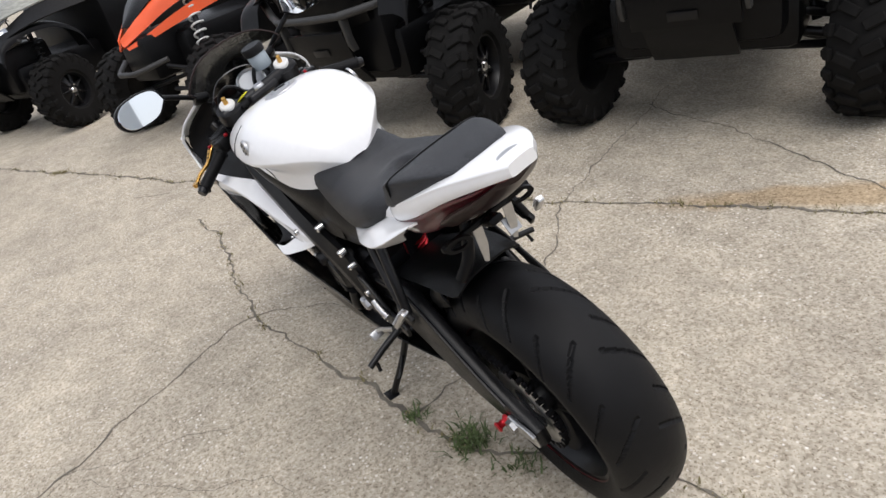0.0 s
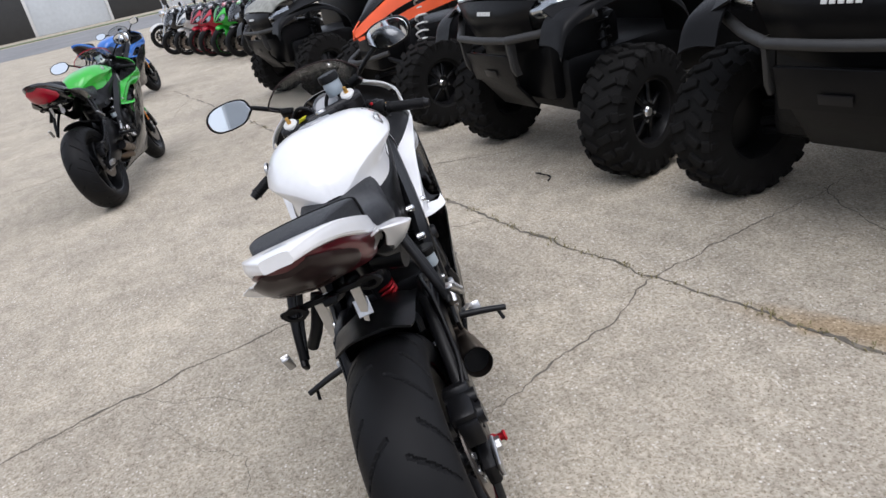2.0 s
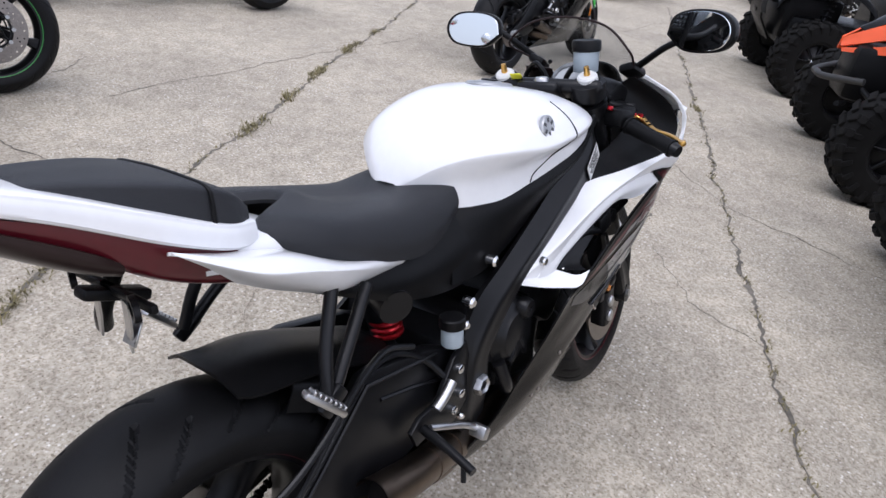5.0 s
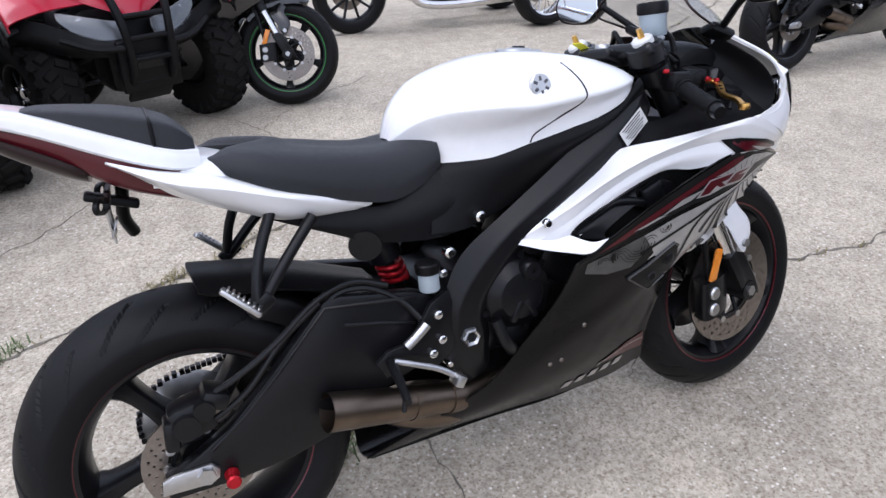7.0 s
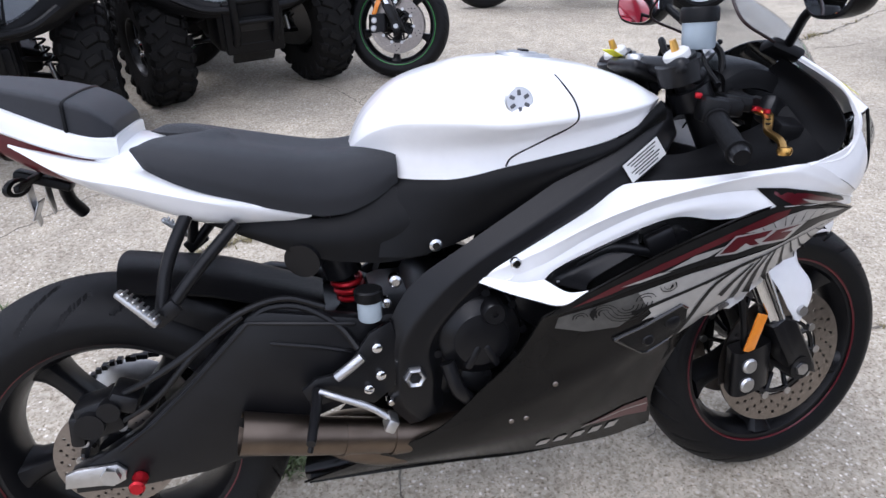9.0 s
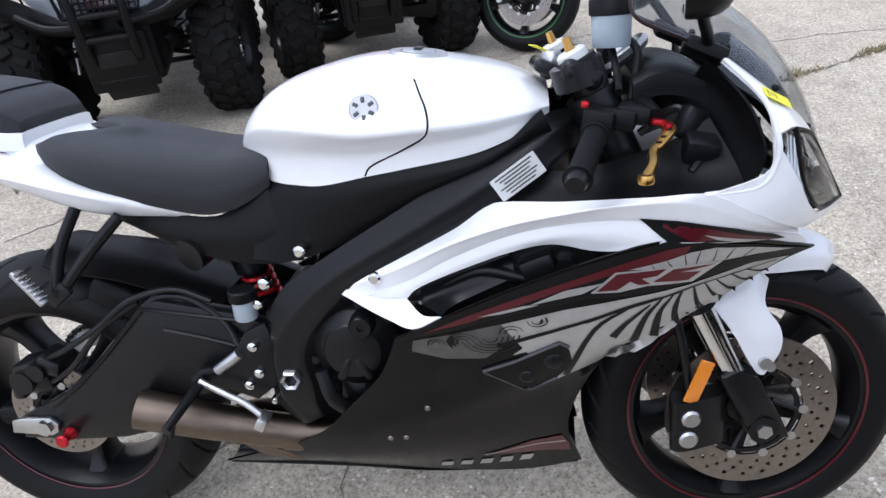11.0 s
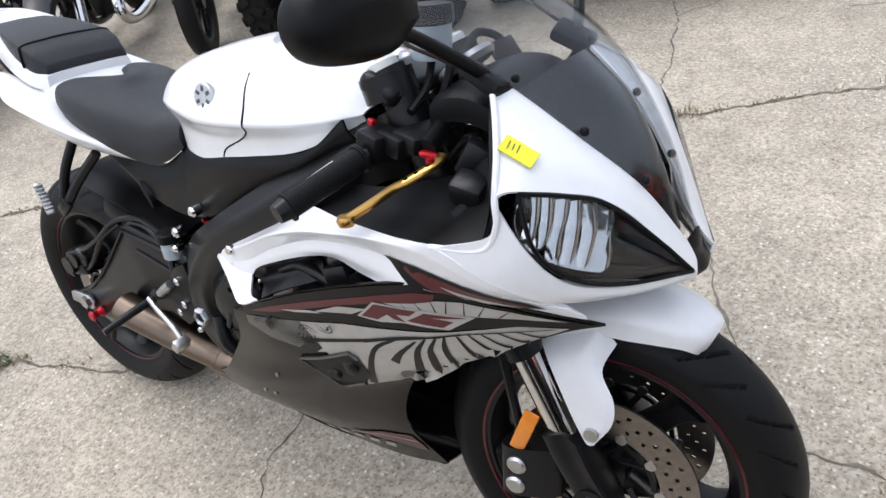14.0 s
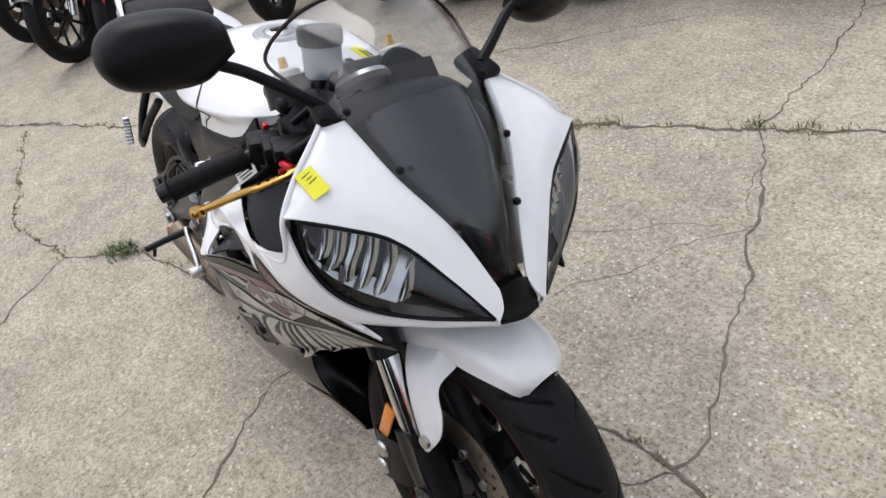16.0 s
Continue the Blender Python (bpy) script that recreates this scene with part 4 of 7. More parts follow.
for s in (-1, 1):
    bm = skin(B(), [[(-0.024, 0.112, 0.892), (0.045, 0.104, 0.868), (0.13, 0.104, 0.846), (0.22, 0.106, 0.804), (0.30, 0.100, 0.774), (0.390, 0.092, 0.740)],
                    [(-0.030, 0.130, 0.900), (0.045, 0.150, 0.872), (0.13, 0.150, 0.848), (0.22, 0.148, 0.806), (0.30, 0.132, 0.778), (0.396, 0.110, 0.742)],
                    [(-0.024, 0.136, 0.894), (0.050, 0.176, 0.862), (0.135, 0.176, 0.834), (0.225, 0.160, 0.798), (0.305, 0.138, 0.770), (0.394, 0.110, 0.739)],
                    [(-0.016, 0.136, 0.888), (0.055, 0.178, 0.854), (0.140, 0.178, 0.826), (0.228, 0.158, 0.790), (0.300, 0.134, 0.760), (0.388, 0.110, 0.737)],
                    [(0.015, 0.134, 0.864), (0.070, 0.160, 0.834), (0.15, 0.156, 0.796), (0.22, 0.140, 0.762), (0.285, 0.120, 0.744), (0.376, 0.108, 0.736)],
                    [(0.055, 0.122, 0.828), (0.10, 0.128, 0.804), (0.165, 0.120, 0.772), (0.22, 0.108, 0.746), (0.28, 0.100, 0.736), (0.365, 0.106, 0.734)]], 44, 24, 0.004, s)
    part("tail_side_cover", bm, WHITE, bike, "white seat side cover", sharp=60)
    bm = skin(B(), [[(0.15, 0.080, 0.785), (0.25, 0.088, 0.758), (0.36, 0.098, 0.736), (0.45, 0.104, 0.734), (0.54, 0.108, 0.778)],
                    [(0.19, 0.086, 0.755), (0.28, 0.100, 0.722), (0.38, 0.112, 0.70), (0.47, 0.122, 0.70), (0.56, 0.132, 0.72)],
                    [(0.22, 0.088, 0.738), (0.30, 0.100, 0.702), (0.39, 0.112, 0.665), (0.50, 0.125, 0.648), (0.59, 0.13, 0.655)]], 24, 14, 0.005, s)
    part("side_panel", bm, PLASTIC, bike, "matt black plastic side panel", sharp=60)
    bm = skin(B(), [[(0.515, 0.070, 0.800), (0.585, 0.122, 0.788), (0.73, 0.153, 0.810), (0.92, 0.162, 0.840), (1.00, 0.150, 0.895)],
                    [(0.525, 0.108, 0.762), (0.60, 0.138, 0.758), (0.73, 0.162, 0.778), (0.90, 0.166, 0.815), (1.01, 0.150, 0.875)],
                    [(0.50, 0.132, 0.66), (0.58, 0.140, 0.66), (0.70, 0.142, 0.70), (0.88, 0.140, 0.79), (1.02, 0.13, 0.845)]], 30, 14, 0.005, s)
    part("airbox_cover", bm, PLASTIC, bike, "matt black panel under the tank", sharp=60)

# frame
for s in (-1, 1):
    rows = [[(1.045, 0.075, 0.880), (1.00, 0.118, 0.880), (0.92, 0.146, 0.834), (0.77, 0.156, 0.748), (0.64, 0.158, 0.672), (0.55, 0.152, 0.61), (0.505, 0.150, 0.53), (0.498, 0.148, 0.44), (0.50, 0.140, 0.37), (0.535, 0.130, 0.315)],
                    [(1.06, 0.080, 0.862), (1.02, 0.138, 0.860), (0.94, 0.172, 0.808), (0.79, 0.180, 0.722), (0.655, 0.180, 0.645), (0.575, 0.174, 0.575), (0.53, 0.170, 0.51), (0.52, 0.166, 0.44), (0.525, 0.158, 0.38), (0.555, 0.148, 0.33)],
                    [(1.06, 0.080, 0.825), (1.035, 0.140, 0.828), (0.96, 0.172, 0.775), (0.81, 0.180, 0.697), (0.675, 0.180, 0.620), (0.60, 0.174, 0.545), (0.57, 0.170, 0.49), (0.575, 0.166, 0.43), (0.575, 0.158, 0.38), (0.585, 0.148, 0.345)],
                    [(1.05, 0.070, 0.78), (1.03, 0.118, 0.79), (0.965, 0.150, 0.745), (0.83, 0.156, 0.675), (0.70, 0.156, 0.60), (0.625, 0.150, 0.53), (0.60, 0.148, 0.48), (0.60, 0.146, 0.43), (0.60, 0.140, 0.38), (0.60, 0.135, 0.35)]]
    lean_to = lambda p, q, k: [tuple(a + (b - a) * k for a, b in zip(u, v)) for u, v in zip(p, q)]
    rows = [rows[0], lean_to(rows[0], rows[1], 0.62), rows[1], lean_to(rows[1], rows[2], 0.5), rows[2], lean_to(rows[3], rows[2], 0.62), rows[3]]
    bm = skin(B(), rows, 60, 24, 0.02, s)
    FRAME_BVH = FRAME_BVH if s > 0 else BVHTree.FromBMesh(bm)
    fr = part("frame_beam", bm, SATIN, bike, "satin black aluminium frame beam", sharp=60)
    for x, z, y, r in ((0.596, 0.682, 0.156, 0.011), (0.523, 0.624, 0.156, 0.011), (0.505, 0.585, 0.156, 0.009), (0.50, 0.385, 0.15, 0.008)):
        bm = lathe(B(), [(0, 0.010), (r * 0.6, 0.010), (r, 0.006), (r, -0.012)], 18, pose(x, s * y, z) @ Matrix.Scale(s, 4, (0, 1, 0)), closed=False)
        part("frame_bolt", bm, CHROME, fr, "bright chrome bolt")
    bm = lathe(B(), [(0.012, 0.006), (0.017, 0.010), (0.021, 0.006), (0.022, -0.014), (0.012, -0.006)], 6, pose(0.545, s * 0.170, 0.440) @ Matrix.Scale(s, 4, (0, 1, 0)))
    part("pivot_nut", bm, ALU, fr, "bare metal pivot nut")
lp = FRAME_BVH.ray_cast(V(0.962, -0.6, 0.800), V(0, 1, 0))
n = lp[1] if lp[1].y < 0 else -lp[1]
along = V(0.84, 0, 0.54)
along = (along - n * along.dot(n)).normalized()
at = Matrix.Translation(lp[0] + n * 0.004) @ Matrix((along, -n, along.cross(-n))).transposed().to_4x4()
lab = part("warning_label", block(B(), (0.080, 0.0012, 0.038), at, 0.0005, 1), LABEL, bike, "white printed warning label")
bm = B()
for k in range(6):
    block(bm, (0.066 - 0.01 * (k % 3), 0.0006, 0.0022), at @ pose(0, -0.0009, 0.014 - k * 0.0055), 0)
part("label_print", bm, INK, lab, sm=False)

# engine
bm = B()
block(bm, (0.34, 0.25, 0.20), pose(0.70, 0, 0.44, 0, 15, 0), 0.04, 3)
block(bm, (0.20, 0.29, 0.22), pose(0.86, 0, 0.56, 0, 35, 0), 0.03, 2)
block(bm, (0.16, 0.24, 0.16), pose(0.56, 0, 0.47, 0, 0, 0), 0.03, 2)
block(bm, (0.36, 0.20, 0.12), pose(0.72, 0, 0.34, 0, 0, 0), 0.03, 2)
engine = part("engine", bm, SATIN, bike, "black four-cylinder engine block")
for s in (-1, 1):
    bm = B()
    lathe(bm, [(0, 0.182), (0.028, 0.182), (0.050, 0.178), (0.056, 0.170), (0.072, 0.164), (0.080, 0.150), (0.083, 0.11)], 48, pose(0.668, 0, 0.500) @ Matrix.Scale(s, 4, (0, 1, 0)), closed=False)
    lathe(bm, [(0, 0.186), (0.005, 0.186), (0.006, 0.190), (0.018, 0.190), (0.022, 0.184), (0.024, 0.14)], 28, pose(0.690, 0, 0.552) @ Matrix.Scale(s, 4, (0, 1, 0)), closed=False)
    bolts = []
    for k in range(9):
        a = 2 * math.pi * k / 9
        bolts.append((B(), a))
        rod(bolts[-1][0], V(0.668 + 0.082 * math.cos(a), s * 0.12, 0.500 + 0.082 * math.sin(a)), V(0.668 + 0.082 * math.cos(a), s * 0.158, 0.500 + 0.082 * math.sin(a)), 0.008, 10)
    tube(bm, [(0.64, s * 0.17, 0.38), (0.62, s * 0.18, 0.41), (0.605, s * 0.17, 0.46)], 0.014, 8, 10)
    for a in (-28, 28):
        block(bm, (0.016, 0.020, 0.050), pose(0.668, s * 0.174, 0.500) @ pose(0, 0, 0, 0, a + 180, 0) @ pose(0, 0, 0.036), 0.006)
    block(bm, (0.05, 0.05, 0.13), pose(0.615, s * 0.120, 0.440, 0, 20, 0), 0.015)
    block(bm, (0.07, 0.05, 0.05), pose(0.66, s * 0.128, 0.400, 0, 10, 0), 0.014)
    cover = part("clutch_cover" if s < 0 else "stator_cover", bm, SATIN, engine)
    for b_, a in bolts:
        part("cover_bolt", b_, SATIN, cover)
bm = B()
tube(bm, [(0.95, 0, 0.42), (0.86, -0.05, 0.31), (0.70, -0.08, 0.275), (0.58, -0.105, 0.275), (0.50, -0.122, 0.290)], 0.036, 20, 24)
tube(bm, [(0.51, -0.120, 0.288), (0.38, -0.146, 0.328), (0.30, -0.157, 0.352), (0.232, -0.165, 0.372)], 0.0335, 14, 28, taper=0.0385, ends=False)
tube(bm, [(0.232, -0.165, 0.372), (0.30, -0.157, 0.352)], 0.0365, 2, 28, taper=0.034, ends=False)
ball(bm, (0.13, 0.070, 0.048), pose(0.47, -0.065, 0.255, 0, 14, 0), 28, 16)
exh = part("exhaust_pipe", bm, TITAN, bike, "short heat-stained steel exhaust stub")
# A black disc closes the hollow pipe just inside its end.
bm = tube(B(), [(0.270, -0.160, 0.361), (0.276, -0.159, 0.359)], 0.035, 2, 28)
part("exhaust_mouth", bm, PLASTIC, exh, "sooty dark exhaust mouth")
bm = B()
for x in (0.50, 0.41):
    z = 0.288 + (0.51 - x) * 0.30
    lathe(bm, [(0.031, -0.004), (0.0365, -0.004), (0.0365, 0.004), (0.031, 0.004)], 28, Matrix.Translation(V(x, -0.120 - (0.51 - x) * 0.2, z)) @ V(-0.95, -0.18, 0.29).to_track_quat("Y", "Z").to_matrix().to_4x4())
part("exhaust_clamp", bm, TITAN, exh)

# swingarm, hugger, shock
for s in (-1, 1):
    bm = slab(B(), [(-0.070, 0.272), (-0.068, 0.318), (-0.01, 0.345), (0.06, 0.385), (0.15, 0.462), (0.225, 0.535), (0.268, 0.578), (0.30, 0.582), (0.45, 0.552), (0.56, 0.500), (0.56, 0.40), (0.44, 0.385), (0.34, 0.350), (0.24, 0.296), (0.16, 0.276), (0.05, 0.268)], s * 0.098, s * 0.130, None, 0.008)
    sw = part("swingarm", bm, SATIN, bike, "satin black boxed swingarm", sharp=35)
    bm = slab(B(), [(-0.080, 0.294), (-0.074, 0.322), (-0.055, 0.328), (0.012, 0.330), (0.026, 0.314), (0.022, 0.296), (0.006, 0.288)], s * 0.131, s * 0.141, None, 0.003)
    rod(bm, V(0, s * 0.128, 0.311), V(0, s * 0.152, 0.311), 0.017, 6)
    part("axle_block", bm, ALU, sw, "bare metal axle adjuster block")
    bm = B()
    tube(bm, [(0.02, s * 0.131, 0.350), (0.09, s * 0.132, 0.400), (0.165, s * 0.132, 0.466), (0.268, s * 0.132, 0.566), (0.45, s * 0.132, 0.540)], 0.004, 24, 6, smooth=False)
    tube(bm, [(0.30, s * 0.131, 0.522), (0.38, s * 0.132, 0.504), (0.46, s * 0.132, 0.480)], 0.004, 24, 6, smooth=False)
    part("swingarm_rib", bm, SATIN, sw)
    bm = lathe(B(), [(0, 0.034), (0.011, 0.034), (0.014, 0.030), (0.009, 0.024), (0.009, 0.012), (0.014, 0.006), (0.014, 0)], 20, pose(0.043, s * 0.132, 0.290) @ Matrix.Scale(s, 4, (0, 1, 0)), closed=False)
    part("stand_spool", bm, REDANO, sw, "red anodised stand spool")
bm = B()
block(bm, (0.13, 0.22, 0.10), pose(0.42, 0, 0.475, 0, 18, 0), 0.02)
tube(bm, [(0.26, -0.125, 0.56), (0.30, -0.12, 0.585), (0.36, -0.12, 0.58), (0.42, -0.13, 0.54), (0.45, -0.15, 0.50)], 0.007, 20, 8)
tube(bm, [(0.02, -0.125, 0.40), (0.10, -0.138, 0.45), (0.18, -0.138, 0.53), (0.26, -0.128, 0.58)], 0.006, 20, 8)
part("swingarm_bridge", bm, SATIN, bike)
bm = B()
rows = []
for a, w, dz in ((62, 0.090, 0.006), (58, 0.093, 0.008), (54, 0.094, 0.010), (50, 0.093, 0.012), (45, 0.090, 0.012), (40, 0.085, 0.012)):
    r = 0.334
    p = lambda dr, y: ((r + dr + dz) * math.cos(radians(a)), y, 0.315 + (r + dr + dz) * math.sin(radians(a)))
    rows.append([p(-0.050, -w), p(-0.012, -w), p(0.004, -w * 0.75), p(0.012, 0), p(0.004, w * 0.75), p(-0.012, w), p(-0.050, w)])
skin(bm, rows, 24, 20, 0.004)
skin(bm, [[(0.061, -0.088, 0.640), (0.056, -0.05, 0.660), (0.052, 0, 0.666), (0.056, 0.05, 0.660), (0.061, 0.088, 0.640)], [(0.10, -0.095, 0.628), (0.10, -0.05, 0.652), (0.10, 0, 0.658), (0.10, 0.05, 0.652), (0.10, 0.095, 0.628)],
          [(0.22, -0.10, 0.61), (0.22, -0.05, 0.628), (0.22, 0, 0.63), (0.22, 0.05, 0.628), (0.22, 0.10, 0.61)], [(0.40, -0.09, 0.54), (0.40, -0.05, 0.56), (0.40, 0, 0.562), (0.40, 0.05, 0.56), (0.40, 0.09, 0.54)]], 16, 24, 0.005)
part("tyre_hugger", bm, PLASTIC, bike, "black plastic rear tyre hugger", sharp=60)
bm = B()
rod(bm, V(0.46, 0, 0.50), V(0.405, 0, 0.70), 0.022, 20)
rod(bm, V(0.40, -0.03, 0.675), V(0.37, -0.11, 0.66), 0.032, 24)
rod(bm, V(0.442, -0.008, 0.592), V(0.418, -0.008, 0.68), 0.036, 24)
shock = part("rear_shock", bm, SATIN, bike)
bm = tube(B(), [(0.458 - 0.016 * u / 36 + 0.027 * math.cos(u * 0.63), 0.027 * math.sin(u * 0.63) - 0.01, 0.535 + 0.055 * u / 36) for u in range(37)], 0.0058, 150, 8)
part("spring", bm, REDANO, shock, "red coil spring")

# foot controls
for s in (-1, 1):
    bm = B()
    tube(bm, [(0.205, s * 0.135, 0.775), (0.165, s * 0.158, 0.70), (0.145, s * 0.175, 0.625)], 0.0105, 8, 10)
    tube(bm, [(0.275, s * 0.135, 0.748), (0.205, s * 0.160, 0.68), (0.150, s * 0.176, 0.618)], 0.0105, 8, 10)
    block(bm, (0.05, 0.014, 0.028), pose(0.152, s * 0.178, 0.622, 0, -35, 0), 0.005)
    hang = part("footpeg_hanger", bm, SATIN, bike, "black tubular pillion peg hanger")
    bm = B()
    block(bm, (0.080, 0.018, 0.011), pose(0.118, s * 0.200, 0.645, 0, 44, s * 16), 0.004)
    for k in range(7):
        block(bm, (0.004, 0.018, 0.006), pose(0.118, s * 0.200, 0.645, 0, 44, s * 16) @ pose(-0.03 + k * 0.01, 0, 0.008), 0.001, 1)
    part("pillion_peg", bm, ALU, hang, "ribbed bare aluminium pillion peg")
    bm = slab(B(), [(0.36, 0.40), (0.345, 0.435), (0.37, 0.455), (0.42, 0.46), (0.47, 0.53), (0.51, 0.55), (0.525, 0.50), (0.51, 0.42), (0.47, 0.39), (0.42, 0.41)], s * 0.148, s * 0.160, None, 0.003)
    rs = part("rearset_plate", bm, SATIN, bike)
    for x, z in ((0.435, 0.475), (0.482, 0.505), (0.485, 0.45), (0.462, 0.425)):
        bm = lathe(B(), [(0, 0.006), (0.006, 0.006), (0.009, 0.004), (0.009, -0.004)], 14, pose(x, s * 0.164, z) @ Matrix.Scale(s, 4, (0, 1, 0)), closed=False)
        part("rearset_bolt", bm, CHROME, rs, "chrome bolt")
    bm = B()
    tube(bm, [(0.372, s * 0.165, 0.435), (0.365, s * 0.225, 0.425), (0.356, s * 0.285, 0.412)], 0.010, 8, 10, taper=0.008)
    rod(bm, V(0.36, s * 0.262, 0.416), V(0.352, s * 0.268, 0.385), 0.005, 8)
    part("footpeg", bm, SATIN, rs)
    bm = B()
    tube(bm, [(0.375, s * 0.178, 0.442), (0.41, s * 0.186, 0.428), (0.46, s * 0.192, 0.404), (0.492, s * 0.198, 0.380)], 0.0065, 14, 10)
    block(bm, (0.02, 0.035, 0.026), pose(0.493, s * 0.204, 0.376, 0, 30, 0), 0.004)
    tube(bm, [(0.408, s * 0.166, 0.458), (0.430, s * 0.168, 0.474), (0.455, s * 0.166, 0.492)], 0.010, 8, 12)
    part("brake_pedal" if s < 0 else "shift_lever", bm, ALU, rs, "bare aluminium foot lever")
bm = lathe(B(), [(0, 0), (0.019, 0), (0.021, 0.003), (0.021, 0.038), (0, 0.038)], 24, pose(0.476, -0.150, 0.555, 90), closed=False)
pot = part("rear_fluid_reservoir", bm, FLUID, bike, "cloudy rear brake reservoir")
bm = lathe(B(), [(0.022, 0.036), (0.025, 0.038), (0.025, 0.055), (0.022, 0.058), (0, 0.058)], 24, pose(0.476, -0.150, 0.555, 90), closed=False)
part("reservoir_cap", bm, PLASTIC, pot)
bm = B()
block(bm, (0.075, 0.062, 0.070), pose(0.000, -0.108, 0.420, 0, -12, 0), 0.014)
block(bm, (0.050, 0.066, 0.036), pose(0.045, -0.110, 0.448, 0, 24, 0), 0.010)
block(bm, (0.026, 0.05, 0.06), pose(-0.040, -0.112, 0.400, 0, 6, 0), 0.008)
rod(bm, V(-0.012, -0.152, 0.418), V(-0.012, -0.08, 0.418), 0.024, 18)
rod(bm, V(0.022, -0.150, 0.440), V(0.022, -0.08, 0.440), 0.019, 18)
tube(bm, [(0.045, -0.13, 0.462), (0.10, -0.140, 0.490), (0.17, -0.140, 0.530), (0.25, -0.135, 0.585), (0.33, -0.12, 0.60), (0.40, -0.12, 0.575)], 0.006, 24, 8)
part("rear_caliper", bm, SATIN, bike)
bm = B()
tube(bm, [(0.50, 0.10, 0.36), (0.57, 0.16, 0.20), (0.632, 0.245, 0.052)], 0.0105, 10, 12)
block(bm, (0.05, 0.04, 0.01), pose(0.636, 0.25, 0.050, 12, 0, 0), 0.004)
tube(bm, [(0.57, 0.16, 0.20), (0.53, 0.20, 0.19), (0.52, 0.22, 0.18)], 0.006, 8, 8)
part("side_stand", bm, SATIN, bike, "black side stand")

# licence bracket under the tail
bm = B()
tube(bm, [(-0.02, 0.03, 0.83), (-0.03, 0.06, 0.77), (-0.02, 0.09, 0.73)], 0.012, 8, 10)
block(bm, (0.09, 0.03, 0.016), pose(-0.04, 0.0, 0.815, 0, 20, 0), 0.005)
for s in (-1, 1):
    lathe(bm, [(0.010, -0.004), (0.016, -0.004), (0.016, 0.004), (0.010, 0.004)], 20, pose(-0.055, s * 0.075, 0.822, 0, 0, 70) @ Matrix.Diagonal((1.7, 1, 0.9, 1)))
    block(bm, (0.01, 0.12, 0.012), pose(-0.045, s * 0.045, 0.825), 0.003)
br = part("plate_bracket", bm, PLASTIC, bike, "bare black licence plate bracket")
bm = B()
for y in (-0.045, 0.028):
    slab(bm, [(-0.010, 0.035), (0.010, 0.035), (0.014, -0.035), (0.006, -0.040), (-0.006, -0.005)], -0.0015, 0.0015, pose(-0.050, y, 0.785, 0, 0, 80))
block(bm, (0.003, 0.03, 0.035), pose(-0.045, -0.04, 0.775, 0, 25, 0), 0.001, 1)
part("bracket_plate", bm, ALU, br, "bent metal plate tab")

